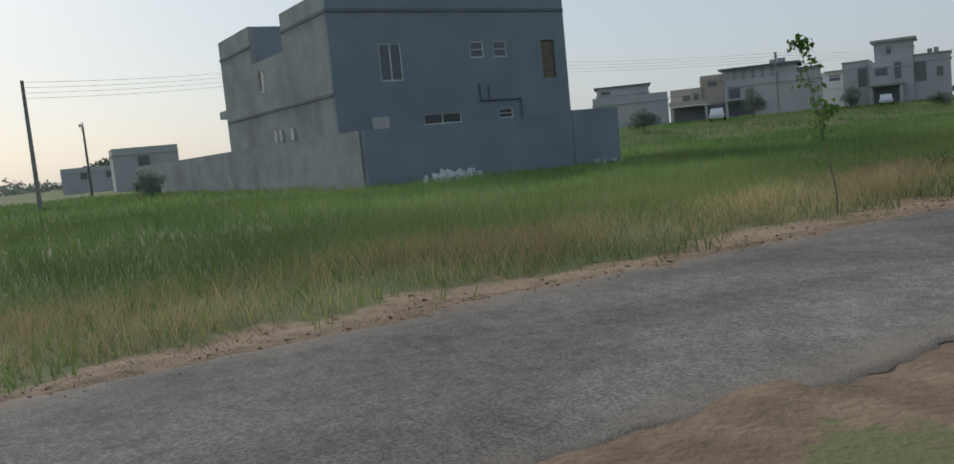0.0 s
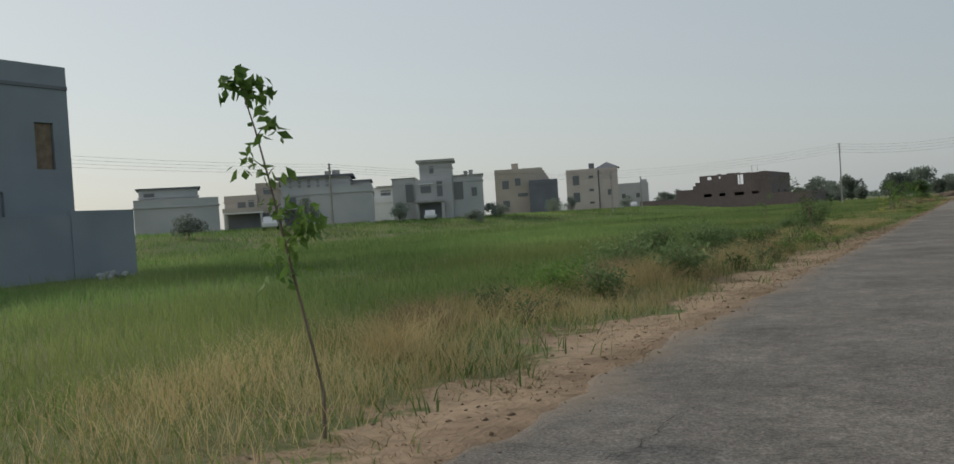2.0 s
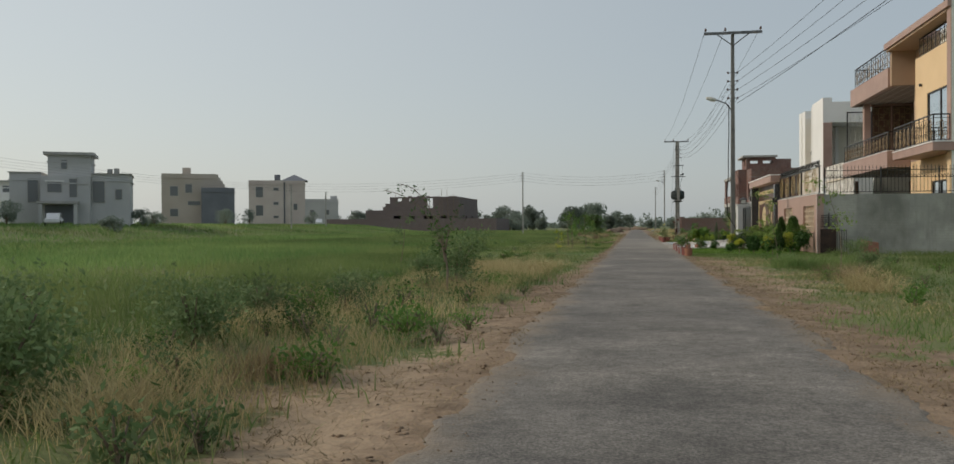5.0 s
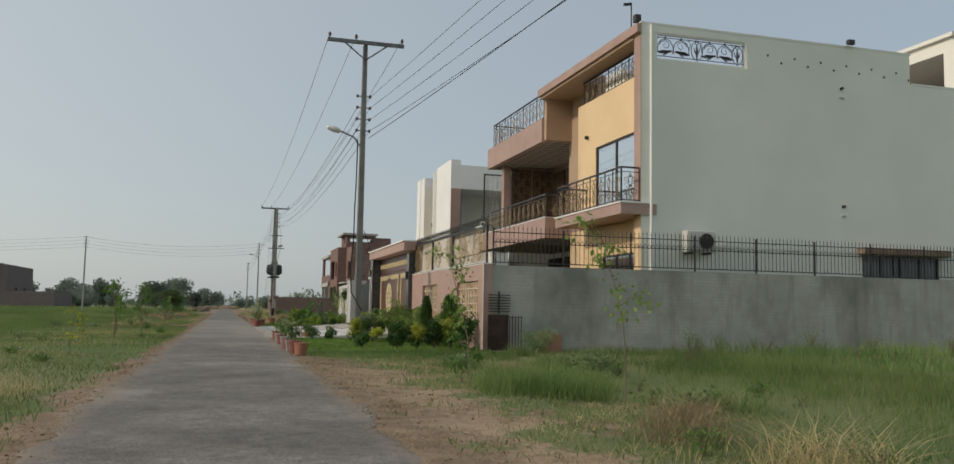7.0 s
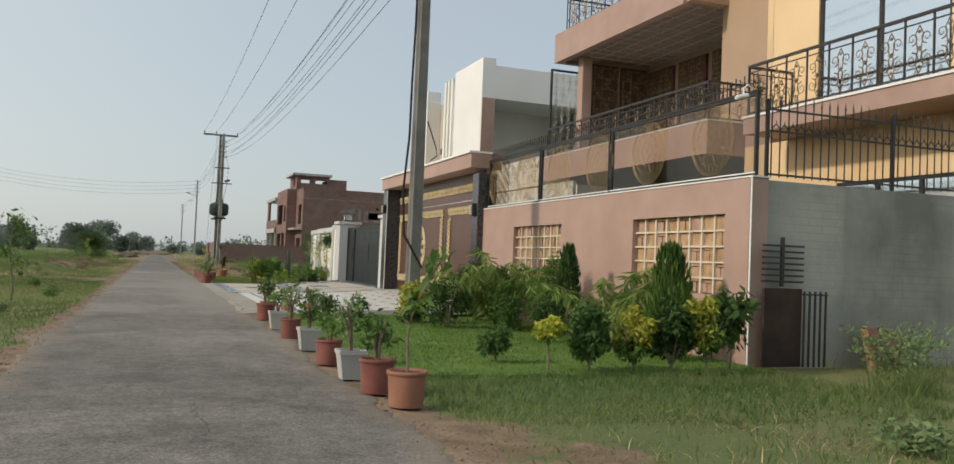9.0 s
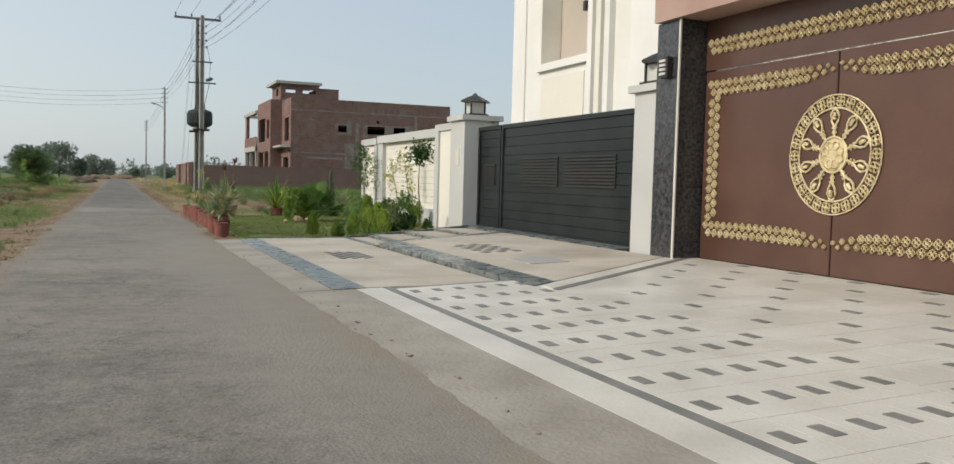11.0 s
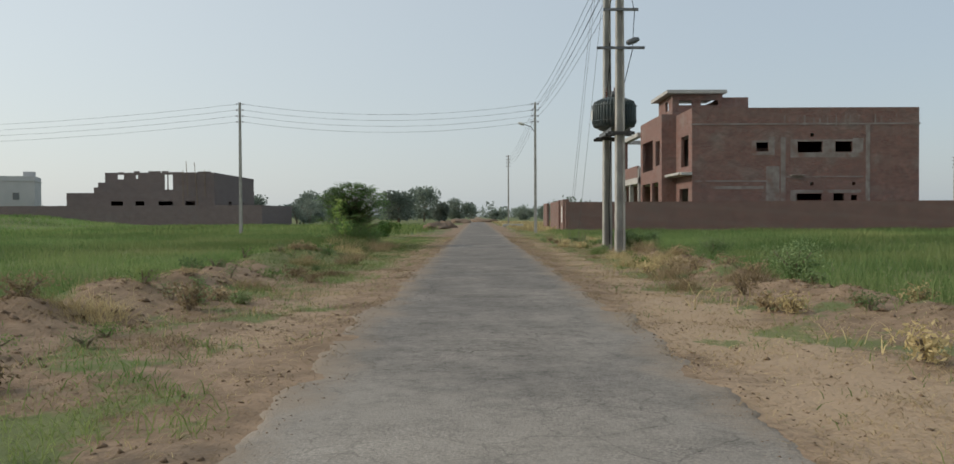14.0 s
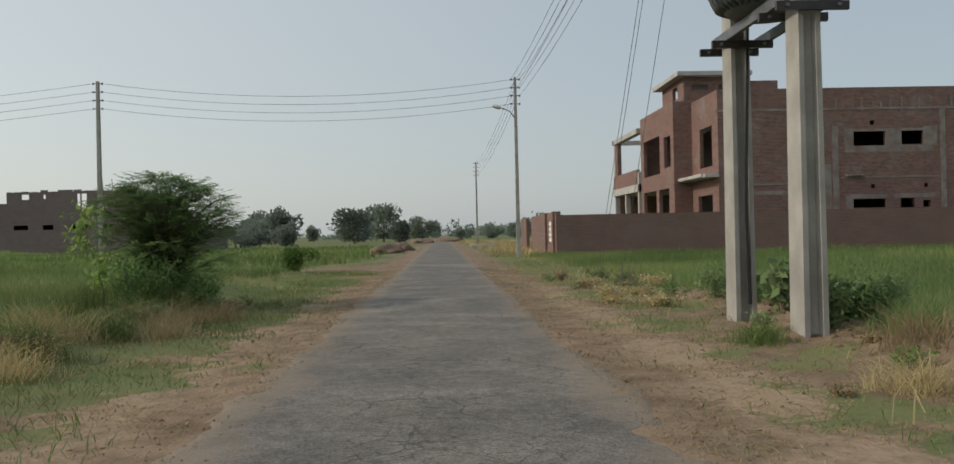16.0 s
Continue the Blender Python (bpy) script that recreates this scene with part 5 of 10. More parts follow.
def wall_lamp(parent, x0, x1, y0, y1, z0, z1):
    """A dark louvred lamp box with pale slats."""
    b = part("wall_lamp", soft_box(x0 + .02, x1, y0, y1, z0, z1, .01, 1), iron, parent, "black wall lamp with pale slats")
    for i in range(4):
        z = z0 + (z1 - z0) * (.14 + .2 * i)
        part("slat", boxes((x0, x0 + .018, y0 + .01, y1 - .01, z, z + (z1 - z0) * .11)), lamp_glass, b)


def gold_band(parent, x, y0, y1, z0, z1, wide=.2, wide2=None):
    """Two interlaced rows of gold motifs between two points of a gate's face, wide to wide2 across."""
    L = math.hypot(y1 - y0, z1 - z0)
    n = max(1, round(L / 0.118))
    o = world_of(parent)
    across = Vector((0, -(z1 - z0), y1 - y0)) / L
    for i in range(n):
        k = (i + .5) / n
        w = wide + ((wide if wide2 is None else wide2) - wide) * k
        for side in (-1, 1):
            q = k + side * .25 / n
            ob = new("ornament", MOTIF)
            ob.parent = parent
            ob.location = Vector((x, y0 + (y1 - y0) * q, z0 + (z1 - z0) * q)) + across * side * (w / 4) - o
            ob.scale = (1, w * 2.5, w * 2.5)
            ob.rotation_euler.x = .7 * side


# ---- main house ----
def main_house():
    h = thing("house", 22, 58, 0, "two-storey ochre and rose house with iron balconies and plain side", "house")
    S = 48.5
    # plain side wall with a grille opening near the roof
    part("side_wall", pierced('y', S, S + .25, 11.452, 21.5, -.1, 9.98, [(11.95, 15.15, 8.9, 9.75), (19.4, 22.5, 1.7, 3.1)]), plaster_pale, h, "smooth grey-green plaster")
    part("side_wall", pierced('y', S + .002, S + .25, 21.5, 36, -.1, 8.95, [(21.5, 22.5, 1.7, 3.1), (23.45, 24.75, 5.85, 7.12)]), plaster_pale, h, "smooth grey-green plaster")
    each("wall", [(35.75, 36, S + .26, 66, -.1, 8.9), (13, 35.74, 65.75, 66, -.1, 8.9)], plaster_pale, h)
    each("parapet_trim", [(11.42, 21.55, S - .005, S + .28, 9.985, 10.05), (21.56, 36, S - .005, S + .26, 8.955, 9.02)], plaster_pale, h)
    window_in(h, 'y', S + .12, -1, 19.4, 22.5, 1.7, 3.1, iron, 4, .06)
    part("window_canopy", soft_box(19.2, 22.7, S - .35, S - .003, 3.12, 3.34, .03), wood, h, "rolled bamboo blind over a window")
    wg = window_in(h, 'y', S + .12, -1, 23.45, 24.75, 5.85, 7.12, iron, 1, .06)
    for i in range(3):
        ob = new("scrollwork", SCROLL)
        ob.parent = wg
        ob.location = Vector((23.52 + .4 * i, S + .02, 6.3)) - world_of(wg)
        ob.rotation_euler.z = radians(-90)
        ob.scale = (1, .4 / .56, .85)
    # open-sided roof room behind the low parapet
    part("roof_room_wall", pierced('x', 23.7, 23.95, S + .27, 58, 8.51, 10.98, [(S + .75, 57.2, 9.0, 10.5)]), cream_paint, h, "cream roof-room wall with a wide opening")
    each("roof_room_wall", [(23.951, 36, S + .27, S + .5, 8.51, 10.7), (23.951, 36, 57.75, 58, 8.51, 10.7), (31, 31.2, S + .51, 57.74, 8.51, 10.7)], cream_paint, h)
    part("roof_room_slab", boxes((23.55, 36.1, S + .2, 58.2, 10.985, 11.12)), cream_paint, h)
    part("roof_room_ceiling", boxes((23.951, 36, S + .27, 58, 10.701, 10.97)), cream_paint, h)
    # small lamp fixtures on the side wall, built as plain stubs
    for zz in (8.57, 4.65):
        part("wall_fixture", tube(bmesh.new(), [(18.7, S - .003, zz), (18.7, S - .1, zz)], .05, 8), iron, h)
        part("wall_fixture", boxes((18.62, 18.8, S - .05, S - .003, zz - .32, zz - .28)), concrete_pale, h)
    # drain pipe at the corner
    part("drain_pipe", tube(bmesh.new(), [(11.75, S - .06, 9.95), (11.75, S - .06, 4.6), (11.75, S - .06, .1)], .045, 8), white_paint, h, "white drain pipe")
    # roof grille
    pr = bmesh.new()
    for a, b, c, d in ((11.95, 12.0, 8.9, 9.75), (15.1, 15.15, 8.9, 9.75), (12.0, 15.1, 8.9, 8.95), (12.0, 15.1, 9.7, 9.75)):
        box(pr, a, b, S + .02, S + .1, c, d)
    gr = part("roof_grille", pr, white_paint, h, "white framed grille with iron scrolls")
    yg = S + .06
    for z in (9.03, 9.62):
        part("grille_rail", boxes((12.0, 15.1, yg - .01, yg + .01, z, z + .02)), iron, gr)
    ring = lambda cx, cz, rx, rz, a0, a1, n=18: [(cx + rx * math.cos(a0 + (a1 - a0) * q / n), yg, cz + rz * math.sin(a0 + (a1 - a0) * q / n)) for q in range(n + 1)]
    for u in (0, 1):
        for v in (0, 1):
            # an arch with a curled vine and a bunch of leaves
            cx, way = 12.3 + 1.55 * u + .55 * v, 1 if v else -1
            bm = tube(bmesh.new(), ring(cx, 9.28, .27, .31, -.5, math.pi + .5), .014, 4)
            tube(bm, [(cx + way * .2 * (1 - q / 14) * math.cos(q * .62), yg, 9.4 + .16 * (1 - q / 18) * math.sin(q * .62)) for q in range(14)], .014, 4, .008)
            for q in range(7):
                a = -.9 + .3 * q
                tube(bm, [(cx - way * .2, yg, 9.22), (cx + way * (-.06 + .05 * q), yg - .015, 9.17 + .05 * math.sin(q * 2.1)), (cx + way * (-.02 + .055 * q), yg, 9.12 + .07 * math.sin(a * 3))], .03, 5, .012)
            tube(bm, [(cx + way * .27, yg, 9.28), (cx + way * .33, yg, 9.5), (cx + way * .22, yg, 9.66)], .012, 4)
            tube(bm, [(cx, yg, 9.59), (cx, yg, 9.64), (cx, yg, 9.69)], .035, 6, .015)
            part("scrollwork", bm, iron, gr)
        # an oval with a spindle of leaves
        cx = 13.4 + 1.45 * u
        bm = tube(bmesh.new(), ring(cx, 9.32, .2, .29, 0, 6.283, 22), .014, 4)
        tube(bm, [(cx, yg, 8.97), (cx, yg, 9.15), (cx, yg, 9.3)], .012, 6, .05)
        tube(bm, [(cx, yg, 9.3), (cx, yg, 9.42), (cx, yg, 9.5)], .05, 6, .012)
        for q in (-1, 1):
            tube(bm, [(cx, yg, 9.2), (cx + q * .08, yg, 9.3), (cx + q * .1, yg, 9.42)], .022, 5, .01)
            tube(bm, [(cx, yg, 9.5), (cx + q * .06, yg, 9.56), (cx + q * .05, yg, 9.66)], .016, 5, .01)
        part("scrollwork", bm, iron, gr)
    # corner pillar and roof edge over the ochre bay
    part("corner_pillar", boxes((11.43, 11.449, S + .004, S + .252, 4.39, 9.699), (11.43, 12.1, S + .253, 48.95, 4.39, 9.699)), mauve_tile, h, "dusty rose corner pillar")
    part("corner_pillar", boxes((11.43, 11.449, S + .004, S + .252, -.1, 4.04), (11.43, 12.1, S + .253, 48.95, -.1, 4.04)), yellow_paint, h, "ochre yellow corner pillar")
    part("roof_edge", boxes((11.3, 11.449, S - .02, S + .252, 9.7, 9.98), (11.3, 12.1, S + .253, 54.4, 9.7, 9.98), (11.3, 12.96, 54.401, 57.3, 9.7, 9.98)), mauve_tile, h, "dusty rose roof edge")
    each("roof", [(12.97, 21.4, S + .26, 65.7, 8.5, 8.8), (21.4, 35.7, S + .26, 65.7, 8.2, 8.5)], concrete_pale, h)
    part("roof_soffit", boxes((11.4, 12.1, 48.96, 54.4, 9.6, 9.695), (11.4, 12.96, 54.401, 57.28, 9.6, 9.695)), taupe_paint, h)
    part("ochre_wall", pierced('x', 11.95, 12.2, 48.96, 54.4, 4.4, 8.72, [(49.8, 53.0, 4.45, 6.92)]), yellow_paint, h, "ochre yellow wall with a sliding window")
    part("ochre_wall", pierced('x', 11.95, 12.2, 48.96, 55.28, -.1, 4.05, [(49.4, 52.4, 1.5, 3.02)]), yellow_paint, h, "ochre yellow ground-floor wall")
    window_in(h, 'x', 12.06, -1, 49.8, 53.0, 4.45, 6.92, iron, 2, .07, pane=coated_glass)
    window_in(h, 'x', 12.06, -1, 49.4, 52.4, 1.5, 3.02, iron, 3, .07, pane=coated_glass)
    # near-black wall stands in for the unlit room behind the panes
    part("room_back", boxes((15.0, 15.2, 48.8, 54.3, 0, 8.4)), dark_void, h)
    part("wall_lamp", tube(bmesh.new(), [(11.93, 53.65, 7.4), (11.82, 53.65, 7.4)], .07, 8), iron, h)
    railing(h, 12.05, 48.98, 54.3, 8.74, 9.6)
    part("taupe_wall", pierced('x', 12.7, 12.95, 54.4, 57.3, 4.4, 9.6), taupe_paint, h, "taupe painted recessed wall")
    part("taupe_wall", pierced('y', 54.41, 54.6, 11.95, 12.7, 4.4, 8.72), yellow_paint, h)
    part("taupe_wall", pierced('y', 57.05, 57.3, 11.6, 12.7, 7.95, 9.6), taupe_paint, h)
    # terrace over the recessed balcony
    each("terrace_fascia", [(11.5, 11.75, 57.31, 64.8, 7.9, 8.85), (11.76, 14.8, 64.55, 64.8, 7.9, 8.85)], mauve_tile, h, "dusty rose terrace edge")
    part("terrace_slab", boxes((11.76, 15.0, 57.31, 64.54, 8.15, 8.35)), concrete_pale, h)
    railing(h, 11.62, 57.4, 64.2, 8.86, 9.95, step=.85)
    railing(h, 64.18, 11.7, 14.6, 8.86, 9.95, 'y')
    part("stair_room", boxes((15.5, 20, 58, 65, 8.81, 11.2)), cream_paint, h)
    part("stair_room_roof", boxes((15.2, 20.3, 57.7, 65.3, 11.2, 11.4)), white_paint, h)
    # coffered ceiling grid under the terrace
    part("balcony_ceiling", boxes((11.76, 15.0, 57.31, 64.54, 7.98, 8.14)), ceiling_tile, h, "brown ceiling with a pale grid")
    for i in range(13):
        y = 57.6 + i * .5
        part("ceiling_batten", boxes((11.77, 14.99, y, y + .03, 7.955, 7.979)), plaster_tan, h)
    for i in range(6):
        x = 12.1 + i * .5
        part("ceiling_batten", boxes((x, x + .03, 57.33, 64.0, 7.95, 7.977)), plaster_tan, h)
    # recessed wall with carved panels
    each("recess_wall", [(14.6, 14.85, 54.4, 64.3, 4.4, 7.94), (12.95, 14.59, 63.9, 64.3, 4.4, 7.94)], mauve_tile, h, "maroon wall behind the balcony")
    for i in range(5):
        y = 55.3 + i * 1.75
        p = boxes((14.5, 14.59, y, y + 1.45, 4.5, 7.7))
        cp = part("carved_panel", p, brown_gate, h, "dark carved panel")
        for j in range(7):
            for k in range(3):
                ob = new("ornament", MOTIF_DARK)
                ob.parent = cp
                ob.scale = (1, 2.1, 2.1)
                ob.location = Vector((14.48, y + .27 + .45 * k, 4.75 + .45 * j)) - world_of(cp)
    # carved panels on the return wall, in a dark frame with a lattice of square bars
    for x in (12.42, 13.5):
        cp = part("carved_panel", boxes((x, x + .98, 63.82, 63.89, 4.5, 7.8)), brown_gate, h, "dark carved panel")
        for k in range(4):
            part("lattice_bar", boxes((x + .06 + .28 * k, x + .1 + .28 * k, 63.78, 63.819, 4.55, 7.75)), bronze_iron, cp)
        for k in range(10):
            z = 4.62 + .34 * k
            part("lattice_bar", boxes((x + .02, x + .96, 63.785, 63.817, z, z + .04)), bronze_iron, cp)
            for q in range(3):
                if (k + q) % 2 == 0 and k < 9:
                    ob = new("ornament", MOTIF_DARK)
                    ob.parent = cp
                    ob.rotation_euler.z = radians(90)
                    ob.scale = (1, 1.2, 1.4)
                    ob.location = Vector((x + .24 + .28 * q, 63.79, z + .19)) - world_of(cp)
    part("balcony_column", soft_box(11.95, 12.3, 63.6, 63.95, 4.4, 7.94, .03), mauve_tile, h)
    # balconies
    part("balcony_slab", boxes((10.75, 11.94, 48.45, 53.8, 4.05, 4.38)), mauve_tile, h, "dusty rose balcony slab")
    part("balcony_trim", boxes((10.72, 11.94, 48.43, 53.82, 4.385, 4.43)), white_paint, h)
    part("balcony_slab", boxes((10.92, 14.6, 55.3, 64.1, 3.84, 4.6)), mauve_tile, h, "dusty rose balcony slab")
    part("balcony_trim", boxes((10.905, 14.6, 55.285, 64.1, 4.603, 4.63)), white_paint, h)
    part("carved_wall", boxes((11.05, 11.15, 62.2, 69.2, 0, 3.75)), lace_tile, h, "white carved tile wall")
    part("carved_wall", boxes((11.05, 11.15, 64.45, 69.2, 3.83, 4.74)), lace_tile, h, "white carved tile wall")
    part("carved_wall_ledge", boxes((10.98, 11.18, 64.45, 69.2, 3.755, 3.825)), mortar_pale, h)
    part("balcony_slab", boxes((11.951, 12.95, 54.401, 55.28, 4.051, 4.396)), mauve_tile, h)
    railing(h, 10.8, 48.55, 53.72, 4.43, 5.5)
    railing(h, 53.72, 10.82, 11.92, 4.43, 5.5, 'y')
    railing(h, 48.55, 10.82, 11.4, 4.43, 5.5, 'y')
    railing(h, 11.0, 55.4, 64.0, 4.63, 5.53)
    railing(h, 55.38, 11.02, 12.66, 4.63, 5.53, 'y')
    part("porch_shade_wall", boxes((14.5, 14.75, 54.4, 64.3, -.1, 3.59)), dark_void, h, "porch wall darkened in colour for shade")
    part("porch_column", soft_box(11.2, 11.65, 63.6, 64.1, -.1, 3.59, .02), mauve_tile, h)
    lat = boxes((11.2, 11.26, 64.35, 64.42, 4.0, 7.6), (12.5, 12.56, 64.35, 64.42, 4.0, 7.6), (11.26, 12.5, 64.35, 64.42, 7.54, 7.6), (11.26, 12.5, 64.35, 64.42, 4.0, 4.06))
    lp = part("lattice_screen", lat, iron, h, "tall pierced metal screen")
    for i in range(8):
        for j in range(5):
            ob = new("scrollwork", SCROLL_PALE)
            ob.parent = lp
            ob.location = Vector((11.28 + .245 * j, 64.38, 4.06 + .435 * i)) - world_of(lp)
            ob.rotation_euler.z = radians(-90)
            ob.scale = (1, .245 / .56, .515)
    # old scaffolding holes as dark flat chips for their shade, and a flood lamp
    for i in range(12):
        x = 15.9 + i * .5
        part("putlog_hole", boxes((x, x + .07, S - .006, S - .002, 9.38 - .2 * (i % 2) - .01 * i, 9.45 - .2 * (i % 2) - .01 * i)), dark_void, h)
    part("flood_lamp", soft_box(18.9, 19.15, S - .2, S - .05, 10.06, 10.22, .015), iron, h)
    part("flood_lamp", soft_box(11.3, 11.5, S + .1, S + .3, 10.06, 10.3, .015), iron, h)
    part("camera_mast", tube(tube(bmesh.new(), [(11.35, S + .5, 10.0), (11.35, S + .5, 10.75)], .025), [(11.35, S + .5, 10.75), (11.1, S + .5, 10.7)], .05, 8), iron, h)
    return h


main_house()


def air_conditioner():
    a = thing("air_conditioner", 13.6, 48.3, 2.95, "ivory outdoor air-conditioner unit on wall brackets", "air conditioner")
    part("casing", soft_box(12.75, 13.72, 48.05, 48.4, 2.95, 3.6, .03), ac_white, a)
    bm = bmesh.new()
    for r in (.235, .17, .1, .04):
        ring_tube(bm, r, .007, 0, 0, 24, 0.0, 4)
    for k in range(6):
        q = math.pi * k / 6
        tube(bm, [(0, .235 * math.cos(q), .235 * math.sin(q)), (0, -.235 * math.cos(q), -.235 * math.sin(q))], .005, 4)
    bmesh.ops.transform(bm, matrix=Matrix.Translation((13.4, 48.03, 3.28)) @ Matrix.Rotation(radians(90), 4, 'Z'), verts=bm.verts[:])
    part("fan_guard", bm, iron, a)
    bm = lathe(bmesh.new(), [(.235, 0), (.235, .01)], sides=24)
    bmesh.ops.transform(bm, matrix=Matrix.Translation((13.4, 48.048, 3.28)) @ Matrix.Rotation(radians(90), 4, 'X'), verts=bm.verts[:])
    part("fan_opening", bm, black_metal, a, "dark round fan opening")
    for k in range(9):
        part("louvre", boxes((12.8, 13.08, 48.04, 48.049, 3.05 + k * .055, 3.075 + k * .055)), ac_white, a)
    part("bracket", boxes((12.9, 12.95, 48.05, 48.5, 2.89, 2.949)), iron, a)
    part("bracket", boxes((13.5, 13.55, 48.05, 48.5, 2.89, 2.949)), iron, a)
    part("pipe", tube(bmesh.new(), [(13.7, 48.4, 3.2), (14.1, 48.45, 3.2), (14.5, 48.47, 3.35)], .02), white_paint, a)


air_conditioner()


# ---- boundary wall, fence and gate of the main house ----
def spear_mesh():
    bm = bmesh.new()
    box(bm, -.0065, .0065, -.0065, .0065, 0, .9)
    tube(bm, [(0, 0, .9), (0, 0, .93), (0, 0, 1.0)], .022, 4, .002)
    tube(bm, [(0, 0, .5), (.012, 0, .58), (.045, 0, .625), (.09, 0, .625), (.121, 0, .58), (.133, 0, .5)], .008, 4)
    tube(bm, [(.0665, 0, .63), (.0665, 0, .68)], .012, 4, .003)
    return mesh_of("spear_bar", bm, iron)


SPEAR = spear_mesh()


def wall_material():
    m = brickwork("rough_grey_block_plaster", (0.325, 0.33, 0.295), (0.43, 0.43, 0.38), (0.345, 0.345, 0.305), .46, .1, (0.25, 0.255, 0.225), .95, .007)
    return m


block_plaster = wall_material()
streaked(block_plaster, (0.13, 0.135, 0.115), (.6, .6, .35), .46, .7, .7)
streaked(block_plaster, (0.16, 0.165, 0.14), (2.6, 2.6, .25), .5, .72, .55)
streaked(block_plaster, (0.5, 0.5, 0.46), (1.9, 1.9, .5), .66, .74, .5)


def filigree_mesh():
    """A lacy round ornament in the plane x = 0 round the origin."""
    bm = bmesh.new()
    for r, t in ((.475, .005), (.445, .003), (.34, .003), (.2, .003), (.06, .004)):
        ring_tube(bm, r, t, 0, 0, 40, 0, 4)
    for i in range(28):
        a = 2 * math.pi * i / 28
        ring_tube(bm, .04, .0026, .393 * math.cos(a), .393 * math.sin(a), 8, 0, 3)
        if i % 2:
            ring_tube(bm, .05, .0026, .275 * math.cos(a), .275 * math.sin(a), 8, 0, 3)
        if i % 4 == 0:
            ring_tube(bm, .055, .0026, .13 * math.cos(a), .13 * math.sin(a), 8, 0, 3)
            tube(bm, [(0, .2 * math.cos(a), .2 * math.sin(a)), (0, .34 * math.cos(a), .34 * math.sin(a))], .003, 3)
    return mesh_of("filigree_medallion", bm, filigree_gold)


filigree_gold = surface("dull_gilt_filigree", (0.33, 0.24, 0.11), (0.42, 0.31, 0.15), 6.0, 0.45, metal=0.2, bump=0.05)
FILIGREE = filigree_mesh()


def front_wall():
    w = thing("boundary_wall", 6.4, 52, -.05, "rose-tiled front wall with glazed block panels under pierced screens", "wall", kind="structure")
    X = 6.3
    holes = [(48.3, 50.62, .85, 1.92), (53.15, 55.4, .85, 1.92)]
    part("wall", pierced('x', X, X + .25, 47.76, 57.2, -.1, 2.36, holes), mauve_tile, w)
    part("coping", boxes((X - .012, X + .27, 47.74, 57.2, 2.364, 2.384)), white_paint, w, "pale stone coping")
    part("corner_trim", boxes((X - .012, X - .003, 47.75, 47.775, -.1, 2.36)), white_paint, w)
    for a, b, c, d in holes:
        bp = part("panel_back", boxes((X + .15, X + .2, a + .001, b - .001, c + .001, d - .001)), mortar_pale, w)
        r = random.Random(int(a))
        ny, nz = 8, 5
        sy, sz = (b - a) / ny, (d - c) / nz
        # a lattice of pale mortar ribs; each field holds one, two or three uneven blocks
        for i in range(1, ny):
            part("mortar_rib", boxes((X + .05, X + .149, a + sy * i - .017, a + sy * i + .017, c + .001, d - .001)), mortar_pale, bp)
        for j in range(1, nz):
            part("mortar_rib", boxes((X + .056, X + .149, a + .001, b - .001, c + sz * j - .012, c + sz * j + .012)), mortar_pale, bp)
        for i in range(ny):
            for j in range(nz):
                u0, u1, v0, v1 = a + sy * i + .022, a + sy * (i + 1) - .022, c + sz * j + .016, c + sz * (j + 1) - .016
                cutp = r.uniform(.38, .62)
                um, vm = u0 + (u1 - u0) * cutp, v0 + (v1 - v0) * (1 - cutp * .5)
                for q in (((u0, u1, v0, v1),), ((u0, um - .006, v0, v1), (um + .006, u1, v0, v1)), ((u0, um - .006, v0, vm - .006), (um + .006, u1, v0, vm - .006), (u0, u1, vm + .006, v1)))[r.randrange(3)]:
                    x0 = X + .07 + r.uniform(0, .035)
                    part("glazed_block", boxes((x0, X + .149, *q)), block_amber if r.random() < .6 else block_rose, bp)
    # tinted glass screens in thin iron frames, with gold filigree medallions
    for y0, y1, discs in ((47.82, 51.55, (48.77, 50.4)), (51.6, 54.35, (51.98, 53.55)), (54.4, 57.15, (55.1, 56.66))):
        bm = bmesh.new()
        for q in ((y0, y0 + .035, 2.4, 3.46), (y1 - .035, y1, 2.4, 3.46), (y0 + .035, y1 - .035, 2.4, 2.44), (y0 + .035, y1 - .035, 3.42, 3.46)):
            box(bm, X + .08, X + .13, *q)
        s = part("screen_frame", bm, iron, w)
        part("frame_bead", boxes((X + .07, X + .079, y0, y1, 2.425, 2.44)), white_paint, s)
        pane = part("screen_glass", boxes((X + .1, X + .106, y0 + .036, y1 - .036, 2.441, 3.419)), tinted_glass, s, "tinted glass sheet")
        pane.visible_shadow = False
        for y in discs:
            ob = new("filigree_medallion", FILIGREE)
            ob.parent = s
            ob.location = Vector((X + .094, y, 2.94)) - world_of(s)
    bm = bmesh.new()
    for i in range(16):
        z = 2.46 + .06 * i
        for j in range(14):
            if (i * 5 + j * 3) % 4:
                ring_tube(bm, .026, .005, 56.12 + .075 * j, z, 8, X + .14, 3)
    part("lattice_sheet", bm, iron, w, "dark pierced sheet behind glass")
    cr = part("screen_cresting", boxes((X + .07, X + .15, 47.8, 57.15, 3.463, 3.49)), iron, w)
